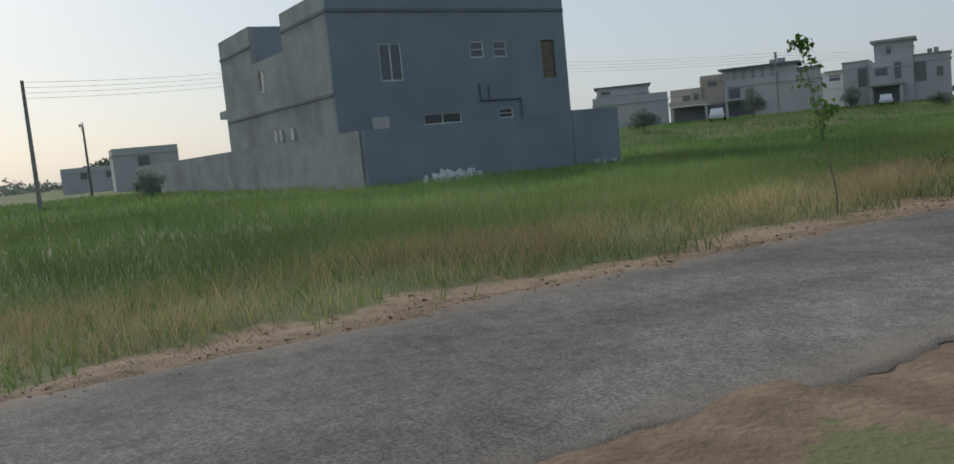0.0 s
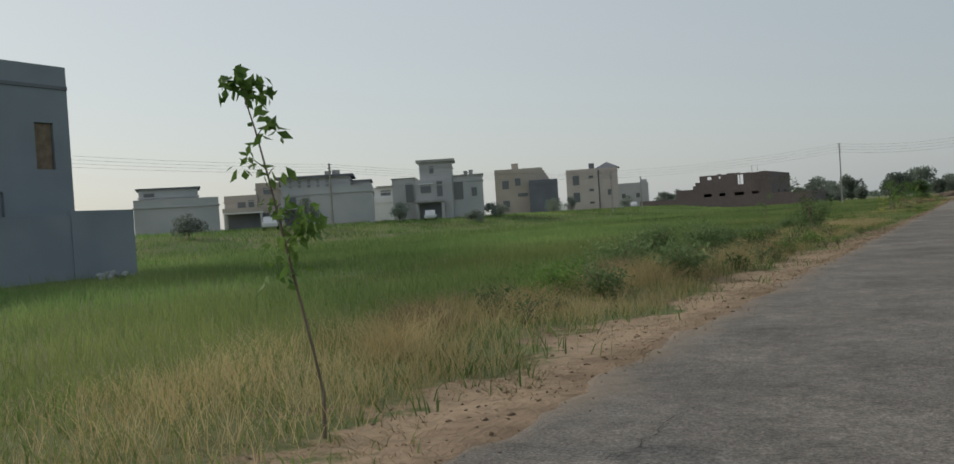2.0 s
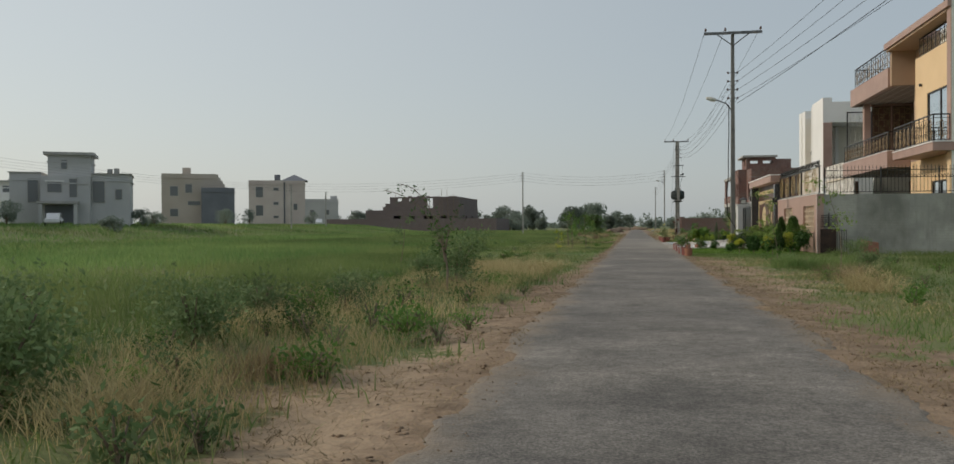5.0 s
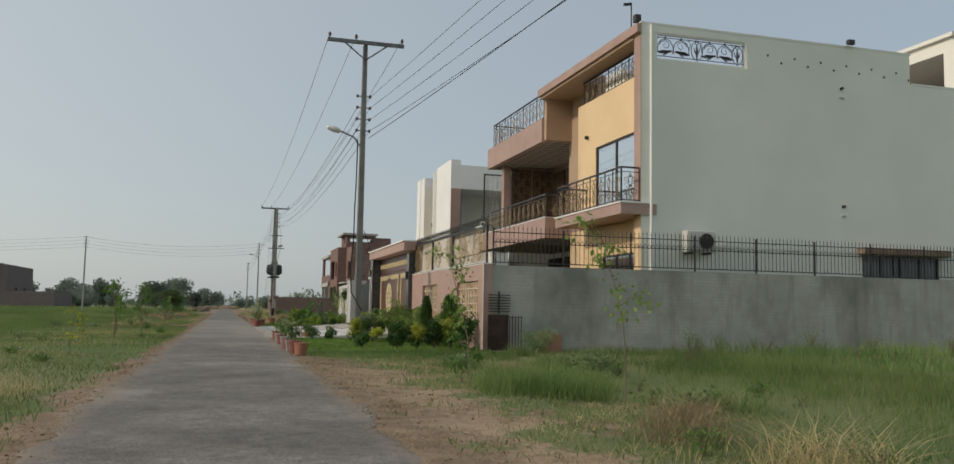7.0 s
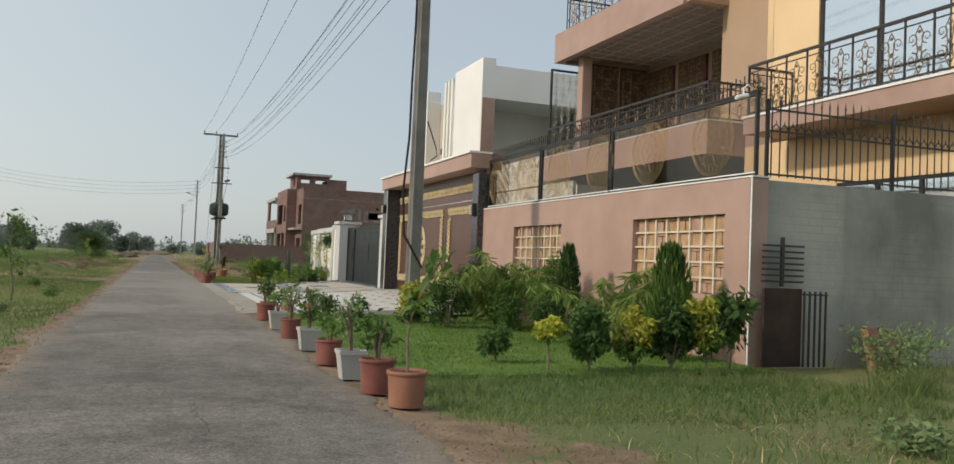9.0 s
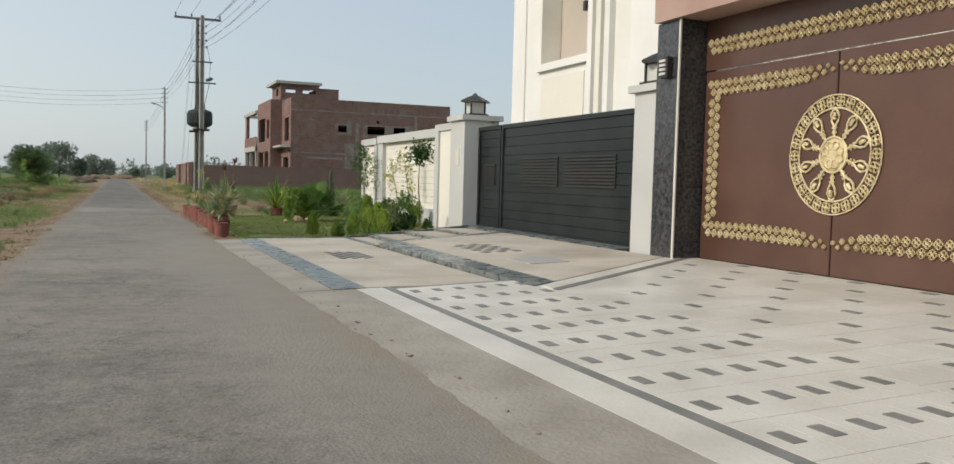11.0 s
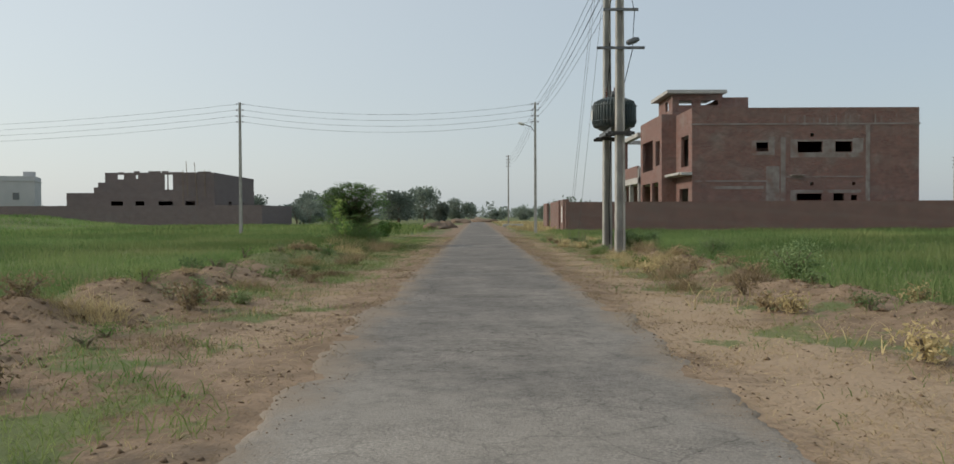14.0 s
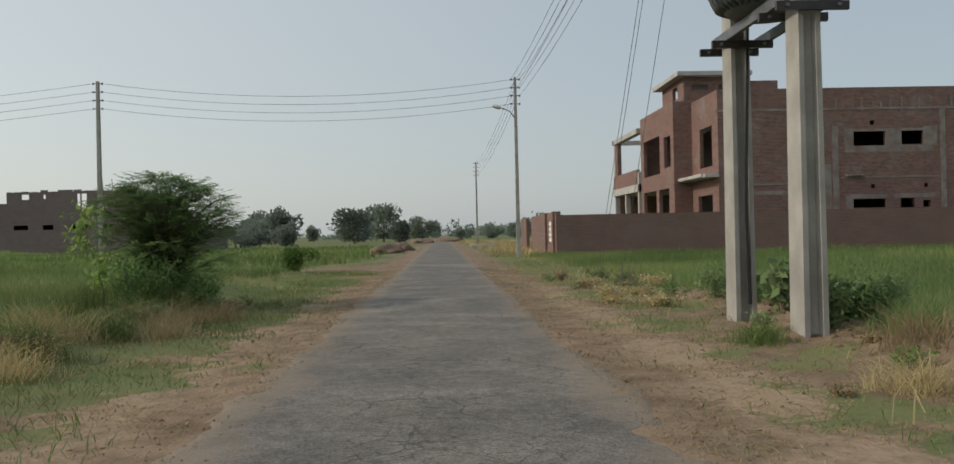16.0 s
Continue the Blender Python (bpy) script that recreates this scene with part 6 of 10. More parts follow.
    part("cresting_rail", boxes((X + .1, X + .12, 47.8, 57.15, 3.585, 3.597)), iron, cr)
    for i in range(103):
        ob = new("cresting_spike", SPEAR)
        ob.parent = cr
        ob.location = Vector((X + .11, 47.85 + .09 * i, 3.49)) - world_of(cr)
        ob.rotation_euler.z = radians(90)
        ob.scale = (.68, 1, .2 + .03 * (i % 2))
    part("camera", tube(tube(tube(bmesh.new(), [(X + .05, 47.86, 3.5), (X - .04, 47.86, 3.54), (X - .1, 47.86, 3.49), (X - .1, 47.86, 3.41)], .012, 6), [(X - .2, 47.86, 3.36), (X - .04, 47.86, 3.405)], .032, 10), [(X - .22, 47.86, 3.353), (X - .2, 47.86, 3.36)], .022, 8), white_paint, w, "white security camera on a bent arm")
    # block side wall with a spear fence on top
    s = thing("boundary_wall", 20, 47.9, -.05, "grey cement-rendered block wall with faint courses, stained", "wall", kind="structure")
    each("wall", [(X + .26, 36, 47.77, 48.0, -.15, 2.34), (X, X + .259, 47.77, 47.8, -.15, 2.34)], block_plaster, s)
    f = thing("fence", 20, 47.88, 2.34, "black wrought-iron spear fence along a wall top", "fence")
    rails = [boxes((X + .3, 35.9, 47.87, 47.89, z, z + .025)) for z in (2.42, 2.98, 3.26)]
    for bm in rails:
        part("rail", bm, iron, f)
    for i in range(15):
        x = X + .3 + i * 2.1
        part("post", boxes((x - .02, x + .02, 47.86, 47.9, 2.34, 3.4)), iron, f)
    for i in range(220):
        ob = new("spear_bar", SPEAR)
        ob.parent = f
        ob.location = Vector((X + .37 + i * .133, 47.88, 2.4)) - world_of(f)
        ob.scale = (1, 1, 1.08)
    return w


front_wall()


def main_gate():
    X = 6.42
    g = thing("gate", X, 61, .2, "maroon-brown steel double gate with gold ornament bands and a wheel medallion", "gate")
    p = thing("gate_pillar", 6.3, 65.4, .1, "polished black granite gate pillar with a wall lamp", "pillar", kind="structure")
    part("shaft", soft_box(6.02, 6.6, 64.87, 65.4, .05, 3.3, .01, 1), granite, p)
    part("edge_strip", boxes((6.0, 6.019, 64.86, 64.895, .05, 3.3)), marble_pale, p, "pale edge strip")
    wall_lamp(p, 5.9, 6.018, 65.03, 65.18, 2.56, 2.84)
    p2 = thing("gate_pillar", 6.3, 57.35, .1, "black granite gate pillar with a wall lamp beside a rose wall", "pillar", kind="structure")
    part("shaft", soft_box(6.15, 6.6, 57.21, 57.6, .0, 3.2, .01, 1), granite, p2)
    wall_lamp(p2, 6.03, 6.149, 57.3, 57.44, 2.2, 2.5)
    b = thing("gate_beam", 6.4, 61, 3.2, "dusty rose beam spanning the gate", "beam", kind="structure")
    part("beam", boxes((5.95, 6.7, 57.21, 65.38, 3.31, 3.64)), mauve_tile, b)
    part("beam_trim", boxes((5.9, 6.72, 57.2, 65.42, 3.645, 3.69)), white_paint, b)
    part("lintel_panel", boxes((X, X + .06, 57.62, 64.86, 2.66, 3.3)), brown_gate, g)
    gold_band(g, X - .02, 57.7, 64.78, 2.95, 2.95)
    for y0, y1, side in ((60.27, 62.6, 0), (62.62, 64.85, 1)):
        leaf = part("gate_leaf", soft_box(X, X + .06, y0, y1, .22, 2.64, .01, 1), brown_gate, g)
        end, mid, k = (60.58, 62.58, -1) if not side else (64.63, 62.64, 1)
        for z, dz in ((2.42, .06), (.62, -.06)):
            # level run, then the band narrows in a scallop to the joint
            gold_band(leaf, X - .02, end + k * .12, mid + k * .68, z, z)
            gold_band(leaf, X - .02, mid + k * .68, mid + k * .38, z, z + dz * .2, .2, .18)
            gold_band(leaf, X - .02, mid + k * .38, mid, z + dz * .2, z + dz, .17, .09)
        gold_band(leaf, X - .02, end, end, .74, 2.32, .21)
    cy, cz, xf = 62.61, 1.53, X - .016
    m = part("medallion", ring_tube(ring_tube(ring_tube(bmesh.new(), .5, .011, cy, cz, 40, xf), .64, .009, cy, cz, 40, xf), .19, .014, cy, cz, 28, xf), gold, g, "pale gold wheel medallion")
    bm = bmesh.new()
    lathe(bm, [(.18, 0), (.17, .012), (.05, .03)], 0, 0, 0, 28)
    bmesh.ops.transform(bm, matrix=Matrix.Translation((X - .001, cy, cz)) @ Matrix.Rotation(radians(-90), 4, 'Y'), verts=bm.verts[:])
    part("hub", bm, gold, m)
    for a in range(8):
        q = math.pi * (a + .5) / 4
        part("hub_leaf", ring_tube(bmesh.new(), .045, .01, cy + .105 * math.cos(q), cz + .105 * math.sin(q), 10, X - .03, 4), gold, m)
    for i in range(10):
        a = math.pi * 2 * (i + .5) / 10
        c, s = math.cos(a), math.sin(a)
        at = lambda r, w, dx=0: (xf - dx, cy + c * r - s * w, cz + s * r + c * w)
        bm = tube(bmesh.new(), [at(.19, 0), at(.3, 0)], .014, 5)
        tube(bm, [at(.29, 0), at(.36, .045), at(.42, .056), at(.47, .03), at(.49, 0), at(.47, -.03), at(.42, -.056), at(.36, -.045), at(.29, 0)], .013, 5)
        tube(bm, [at(.38, 0, .004), at(.41, 0, .012), at(.45, 0, .004)], .024, 5, .018)
        for r, w in ((.24, .03), (.29, .035)):
            tube(bm, [at(r - .02, 0), at(r, w), at(r + .02, w * .6)], .009, 4)
            tube(bm, [at(r - .02, 0), at(r, -w), at(r + .02, -w * .6)], .009, 4)
        part("spoke", bm, gold, m)
    for i in range(26):
        a = math.pi * 2 * i / 26
        ob = new("ornament", MOTIF)
        ob.parent = m
        ob.location = Vector((xf, cy + math.cos(a) * .57, cz + math.sin(a) * .57)) - world_of(m)
        ob.scale = (1, .62, .62)
        ob.rotation_euler.x = a
    d = part("wicket_leaf", soft_box(X, X + .06, 57.65, 60.24, .22, 2.64, .01, 1), brown_gate, g)
    for q in ((57.85, 60.05, 2.42, 2.42), (57.85, 60.05, .62, .62), (57.95, 57.95, .78, 2.26), (59.95, 59.95, .78, 2.26)):
        gold_band(d, X - .02, *q)
    part("handle", tube(bmesh.new(), [(X - .01, 60.16, 1.25), (X - .08, 60.16, 1.3), (X - .08, 60.16, 1.75), (X - .01, 60.16, 1.8)], .018), steel, g, "steel pull handle")
    return g


main_gate()

# ---- white house, its wall and gate ----
def white_house():
    h = thing("house", 20, 75, 0, "modern white two-storey house with tall fins", "house")
    X = 12.75
    part("wall", pierced('x', X, X + .25, 75.51, 84.4, -.1, 9.7, [(78.9, 82.3, 5.2, 9.7)]), white_paint, h)
    part("fin", boxes((X - .06, X - .003, 83.4, 84.4, -.1, 10.3), (X, X + .75, 82.301, 84.4, 9.71, 10.3)), white_paint, h)
    part("fin", boxes((X - .003, X + .74, 82.235, 82.295, 5.2, 9.7)), cream_paint, h)
    for y in (77.5, 78.0, 78.5):
        part("fin", boxes((X - .2, X - .003, y, y + .28, -.1, 10.1)), white_paint if y != 78.0 else cream_paint, h, "slender vertical fin")
    part("recess_back", boxes((X + .76, X + .9, 77.2, 84.3, -.1, 9.6)), plaster_tan, h, "beige recessed wall")
    part("recess_sill", boxes((X - .15, X + .7, 78.85, 82.35, 4.95, 5.19)), white_paint, h)
    part("wall_panel", boxes((X - .04, X - .003, 79.2, 82.1, 1.2, 4.7)), cream_paint, h)
    # block that stands forward, with a loggia on its south side
    part("block", boxes((12.0, 12.6, 71.9, 75.5, -.1, 9.9)), white_paint, h)
    part("block", boxes((12.601, 17, 71.9, 75.5, 8.18, 9.6)), white_paint, h)
    part("block", boxes((12.601, 17, 71.9, 75.5, -.1, 4.4)), white_paint, h)
    part("loggia_wall", boxes((12.601, 17, 74.8, 75.0, 4.401, 8.179)), cream_paint, h)
    part("loggia_column", boxes((13.4, 13.6, 74.6, 74.79, 4.401, 8.179)), white_paint, h)
    part("wall_panel", boxes((12.02, 12.59, 71.86, 71.898, 4.4, 8.18)), mauve_tile, h, "dusty rose tile panel")
    each("block", [(17.001, 30, 71.9, 72.15, -.1, 8.9), (X + .92, 30, 84.15, 84.4, -.1, 8.9), (29.75, 30, 72.16, 84.14, -.1, 8.9)], white_paint, h)
    part("roof", boxes((17.001, 29.7, 72.16, 84.14, 8.3, 8.5)), concrete_pale, h)
    part("wall_lamp", soft_box(X - .18, X - .003, 79.0, 79.14, 6.5, 6.8, .01, 1), iron, h)
    # the house stands back behind its forecourt
    h.location, h.scale = (18.76, 73.83, .068), (.94, .94, .94)
    # front wall with cream grooved panels between grey piers
    w = thing("boundary_wall", 6.3, 78, 0, "pale grey boundary wall with cream grooved panels", "wall", kind="structure")
    X = 6.85
    part("beam", boxes((X - .06, X + .36, 74.6, 81.5, 2.26, 2.48)), grey_paint, w)
    part("plinth", boxes((X + .0, X + .3, 74.6, 81.5, -.1, .4)), plaster_far, w, "grey plinth")
    for y in (74.6, 81.0):
        part("pier", boxes((X - .02, X + .32, y, y + .5, 0.401, 2.259)), grey_paint, w)
    for i in range(11):
        z = .41 + i * .168
        part("plank", boxes((X + .1, X + .25, 75.101, 80.999, z, z + .16)), cream_paint, w)
    part("panel_back", boxes((X + .13, X + .22, 75.102, 80.998, .401, 2.258)), plaster_grey, w)
    part("beam", boxes((X - .03, X + .36, 81.7, 83.45, 2.24, 2.44)), grey_paint, w)
    each("pier", [(X, X + .3, 81.7, 82.0, -.1, 2.239), (X, X + .3, 83.1, 83.45, -.1, 2.239)], grey_paint, w)
    for i in range(8):
        z = -.05 + i * .284
        part("plank", boxes((X + .05, X + .2, 82.001, 83.099, z, z + .274)), cream_paint, w)
    part("return_wall", boxes((X + .31, 14, 83.15, 83.448, -.1, 2.2)), grey_paint, w)
    part("side_panel", boxes((6.25, 6.45, 73.35, 74.599, -.1, 2.3)), cream_paint, w)
    each("side_panel_frame", [(6.2, 6.9, 74.35, 74.59, -.1, 2.3), (6.2, 6.5, 73.35, 74.59, 2.301, 2.45)], grey_paint, w)


def lantern(parent, x, y, z):
    part("lantern_base", boxes((x - .22, x + .22, y - .22, y + .22, z, z + .05)), iron, parent)
    part("lantern_glass", soft_box(x - .15, x + .15, y - .15, y + .15, z + .05, z + .3, .01, 1), lamp_glass, parent)
    for sx, sy in ((-1, -1), (-1, 1), (1, -1), (1, 1)):
        part("lantern_bar", boxes((x + sx * .16 - .015, x + sx * .16 + .015, y + sy * .16 - .015, y + sy * .16 + .015, z + .05, z + .3)), iron, parent)
    bm = bmesh.new()
    lathe(bm, [(.34, 0), (.34, .03), (.2, .1), (.06, .16), (.0301, .2)], x, y, z + .3, 4)
    part("lantern_roof", bm, iron, parent)


def black_gate():
    X = 6.45
    p = thing("gate_pillar", 6.5, 72.9, 0, "pale grey gate pillar topped with a black lantern", "pillar", kind="structure")
    part("shaft", soft_box(6.1, 6.9, 72.5, 73.3, -.1, 2.45, .01, 1), grey_paint, p)
    part("cap", boxes((6.03, 6.97, 72.43, 73.37, 2.451, 2.56)), grey_paint, p)
    lantern(p, 6.5, 72.9, 2.561)
    part("name_plate", boxes((6.085, 6.099, 72.75, 72.95, 1.5, 1.85)), marble_pale, p)
    q = thing("gate_pillar", 6.4, 66.2, .1, "pale grey gate pillar with a lantern beside black granite", "pillar", kind="structure")
    part("shaft", soft_box(6.1, 6.6, 65.42, 66.03, 0, 2.45, .01, 1), grey_paint, q)
    part("cap", boxes((6.03, 6.67, 65.41, 66.1, 2.451, 2.55)), grey_paint, q)
    lantern(q, 6.35, 65.75, 2.551)
    g = thing("gate", X, 69.4, .1, "black steel sliding gate with louvred panels", "gate")
    for y0, y1 in ((66.06, 71.3), (71.34, 72.48)):
        f = bmesh.new()
        for a, b, c, d in ((y0, y0 + .08, .16, 2.3), (y1 - .08, y1, .16, 2.3), (y0 + .08, y1 - .08, .16, .26), (y0 + .08, y1 - .08, 2.22, 2.3)):
            box(f, X - .03, X + .05, a, b, c, d)
        leaf = part("gate_leaf", f, black_metal, g)
        part("back_sheet", boxes((X + .031, X + .04, y0 + .05, y1 - .05, .2, 2.26)), black_metal, leaf)
        for i in range(11):
            z = .265 + i * .178
            part("board", boxes((X, X + .03, y0 + .081, y1 - .081, z, z + .17)), black_metal, leaf)
    for y0, y1 in ((67.0, 68.7), (68.9, 70.4), (71.6, 72.2)):
        n = 10 if y0 < 71 else 8
        for i in range(n):
            z = 1.1 + i * .055
            part("louvre", boxes((X - .025, X - .004, y0, y1, z, z + .03)), iron, g)


white_house()
black_gate()


# ---- driveways ----
dusty_concrete = surface("dusty_concrete", (0.28, 0.255, 0.215), (0.37, 0.34, 0.29), 1.6, 0.9, bump=0.35, fine=35, c=(0.21, 0.185, 0.15), stain=0.8)
plain_stone = surface("dusty_cream_stone", (0.43, 0.385, 0.315), (0.52, 0.47, 0.395), 1.3, 0.8, bump=0.12, fine=35, c=(0.31, 0.265, 0.205), stain=0.7)

def driveways():
    d = thing("driveway", 4, 61, -.05, "pale tiled driveway with small dark tile insets ramping to a gate", "driveway", kind="structure")

    def sheet(x0, x1, y0, y1, z0, z1, h=.06):
        """A slab that climbs from z0 at x0 to z1 at x1."""
        bm = boxes((x0, x1, y0, y1, 0, 1))
        for v in bm.verts:
            top = z0 if abs(v.co.x - x0) < 1e-4 else z1
            v.co.z = top if v.co.z > .5 else top - h - .1
        return bm

    def skewed(corners, h=.16):
        """A slab over four corners that are not square to one another."""
        bm = bmesh.new()
        top, low = [bm.verts.new(c) for c in corners], [bm.verts.new((x, y, z - h)) for x, y, z in corners]
        bm.faces.new(top)
        bm.faces.new(low[::-1])
        for k in range(4):
            bm.faces.new((low[k], low[(k + 1) % 4], top[(k + 1) % 4], top[k]))
        return bm

    part("apron", sheet(.8, 1.6, 55.9, 64.1, -.006, .016), dusty_concrete, d, "worn concrete apron beside the road")
    part("edge_strip", sheet(1.603, 1.88, 55.9, 64.1, .018, .025), marble_pale, d, "pale marble edge strip")
    part("border", sheet(1.883, 1.97, 55.9, 64.1, .025, .028), tile_dark, d)
    zt = lambda x: .03 + (x - 1.97) / (6.4 - 1.97) * .19
    skew = lambda x: 63.4 + (x - 3.35) * .62     # the skewed joint with the next driveway
    shapes = {}
    # small insets close together near the road, a wider staggered field on the ramp
    for zone, (xa, xb, cols, rows, pick) in enumerate(((1.973, 3.38, 6, 14, lambda i, j: True), (3.38, 6.4, 13, 22, lambda i, j: i % 2 == 0 and (j + i // 2) % 2 == 0))):
        sx, sy = (xb - xa) / cols, (8.05 if zone == 0 else 9.4) / rows
        for i in range(cols):
            for j in range(rows):
                x0, y0 = xa + sx * i, 55.903 + sy * j
                if zone and y0 > skew(x0 + sx):
                    continue
                if (zone, i) not in shapes:
                    me = mesh_of("tile", sheet(x0, x0 + sx - .005, 55.903, 55.903 + sy - .005, zt(x0), zt(x0 + sx), .03), marble_pale)
                    me.transform(Matrix.Translation(-world_of(d)))
                    shapes[zone, i] = me
                ob = new("tile", shapes[zone, i])
                ob.parent = d
                ob.location = (0, sy * j, 0)
                if pick(i, j) and not (zone and y0 + sy > skew(x0) - .3):
                    part("inset", sheet(x0 + sx * .33, x0 + sx * .67, y0 + sy * .5 - .085, y0 + sy * .5 + .085, zt(x0 + sx * .33) + .004, zt(x0 + sx * .67) + .004, .02), tile_dark, d)
    part("edge_line", sheet(1.975, 3.3, 63.96, 64.04, .03, .085, .02), tile_dark, d)
    line = lambda a, b, up: skewed([(3.36, skew(3.36) + a, zt(3.36) + up), (6.39, skew(6.39) + a, zt(6.39) + up), (6.39, skew(6.39) + b, zt(6.39) + up), (3.36, skew(3.36) + b, zt(3.36) + up)], .05)
    part("edge_line", line(-.36, -.27, .006), tile_dark, d)
    part("edge_strip", line(-.265, .0, .012), marble_pale, d, "pale marble edge strip")
    e = thing("driveway", 4, 68.3, -.05, "cream stone driveway with dark marble borders and a checkered inset", "driveway", kind="structure")
    part("apron", sheet(.8, 1.35, 64.103, 71.4, -.006, .014), dusty_concrete, e, "worn concrete apron beside the road")
    part("border", sheet(1.353, 1.7, 64.103, 71.38, .02, .03), marble_dark, e)
    for i in range(2):
        for j in range(9):
            x0, y0 = 1.703 + .79 * i, 64.103 + .805 * j
            part("slab", sheet(x0, x0 + .784, y0, y0 + .798, .03 + .006 * i, .036 + .006 * i), plain_stone, e)
    # raised ramp to the black gate: marble kerb, stone field, marble threshold
    up = lambda x: zt(x) + .016
    part("border", skewed([(3.29, 63.42, .1), (3.62, 63.6, up(3.62)), (3.72, 69.42, up(3.72)), (3.34, 69.27, .1)]), marble_dark, e, "dark veined marble kerb")
    part("ramp", skewed([(3.624, 63.6, up(3.62)), (6.0, 65.06, up(6.0)), (6.0, 70.1, up(6.0)), (3.724, 69.34, up(3.72))]), plain_stone, e)
    part("border", skewed([(3.724, 69.344, up(3.72)), (6.0, 70.104, up(6.0)), (6.0, 70.36, up(6.0)), (3.724, 69.6, up(3.72))]), marble_dark, e, "dark veined marble edge")
    # broad steps between the ramp and the garden kerb
    for x0, x1, z in ((3.284, 3.77, .045), (3.773, 4.5, .09), (4.503, 5.25, .14), (5.253, 6.0, .19)):
        part("step", skewed([(x0, 69.27 + .334 * (x0 - 3.28) + .2, z), (x1, 69.27 + .334 * (x1 - 3.28) + .2, z), (x1, 71.34 + .27 * (x1 - 3.28), z), (x0, 71.34 + .27 * (x0 - 3.28), z)]), plain_stone, e)
        part("step_nose", skewed([(x0 - .02, 69.27 + .334 * (x0 - 3.28) + .33, z + .006), (x0 + .1, 69.27 + .334 * (x0 - 3.28) + .37, z + .006), (x0 + .1, 71.3 + .27 * (x0 - 3.28), z + .006), (x0 - .02, 71.27 + .27 * (x0 - 3.28), z + .006)], .04), marble_dark, e)
    part("garden_kerb", skewed([(3.284, 71.345, .06), (6.08, 72.1, .25), (6.08, 72.2, .25), (3.284, 71.445, .06)], .3), marble_dark, e, "dark marble kerb beside a flower bed")
    part("border", sheet(6.003, 6.6, 66.36, 72.48, up(6.0), up(6.0) + .02), marble_dark, e)
    for i in range(6):
        for j in range(9):
            if (i + j) % 2 == 0:
                x0, y0 = 2.2 + i * .085, 67.2 + j * .12
                part("checker_tile", sheet(x0, x0 + .075, y0, y0 + .11, .046, .0466, .02), tile_dark, e)
    for i in range(5):
        for j in range(8):
            if (i + j) % 2 == 0:
                x0, y0 = 4.15 + i * .12, 66.75 + j * .18
                part("checker_tile", sheet(x0, x0 + .115, y0, y0 + .17, up(x0) + .006, up(x0 + .115) + .006, .02), tile_dark, e)
    part("cover_plate", sheet(4.1, 4.65, 65.15, 65.9, up(4.1) + .008, up(4.65) + .008, .02), concrete_pale, e)


driveways()


# ---- poles, cables and the transformer ----
def insulator(bm, x, y, z, up=1):
    lathe(bm, [(.015, 0), (.015, .05), (.05, .06), (.055, .1), (.03, .11), (.05, .12), (.05, .16), (.025, .2)], x, y, z, 8)


def i_pole(p, x, y, z1, w=.17, d=.26, lean=0.0, mat=None, across=False):
    """A tapering pre-cast concrete pole with recessed faces; wider along y. across: the recesses are in the faces along the road."""
    bm = bmesh.new()
    rings = []
    for z, k in ((-.4, 1.0), (z1 * .5, .84), (z1, .66)):
        a, b, c = w * k / 2, d * k / 2, w * k * .3
        prof = [(-a, -b), (a, -b), (a, -b * .62), (c, -b * .45), (c, b * .45), (a, b * .62), (a, b), (-a, b), (-a, b * .62), (-c, b * .45), (-c, -b * .45), (-a, -b * .62)]
        if across:
            e = b * .55
            prof = [(-a, -b), (-a * .55, -b), (-a * .4, -e), (a * .4, -e), (a * .55, -b), (a, -b), (a, b), (a * .55, b), (a * .4, e), (-a * .4, e), (-a * .55, b), (-a, b)]
        rings.append([bm.verts.new((x + u + lean * max(0, z) , y + v, z)) for u, v in prof])
    n = 12
    for r, s in zip(rings, rings[1:]):
        for j in range(n):
            bm.faces.new((r[j], r[(j + 1) % n], s[(j + 1) % n], s[j]))
    bm.faces.new(rings[-1])
    return part("pole", bm, mat or concrete, p)


def street_lamp(p, x, y, z, side=-1):
    part("lamp_arm", tube(bmesh.new(), [(x, y, z - .5), (x + side * .25, y, z - .15), (x + side * .75, y, z + .05)], .028, 6), steel, p)
    bm = bmesh.new()
    lathe(bm, [(.03, 0), (.09, .05), (.11, .25), (.07, .45), (.02, .5)], 0, 0, 0, 10)
    bmesh.ops.transform(bm, matrix=Matrix.Translation((x + side * .7, y, z + .02)) @ Matrix.Rotation(radians(-75 * -side), 4, 'Y'), verts=bm.verts[:])
    part("lamp_head", bm, lamp_glass, p)


def spools(p, x, y, zs, side):
    for z in zs:
        bm = bmesh.new()
        box(bm, x + min(0, side * .22), x + max(0, side * .22), y - .02, y + .02, z - .015, z + .015)
        part("bracket", bm, steel, p)
        bm = bmesh.new()
        lathe(bm, [(.03, 0), (.05, .02), (.025, .05), (.05, .08), (.03, .1)], x + side * .22, y, z - .05, 8)
        part("spool_insulator", bm, porcelain, p)


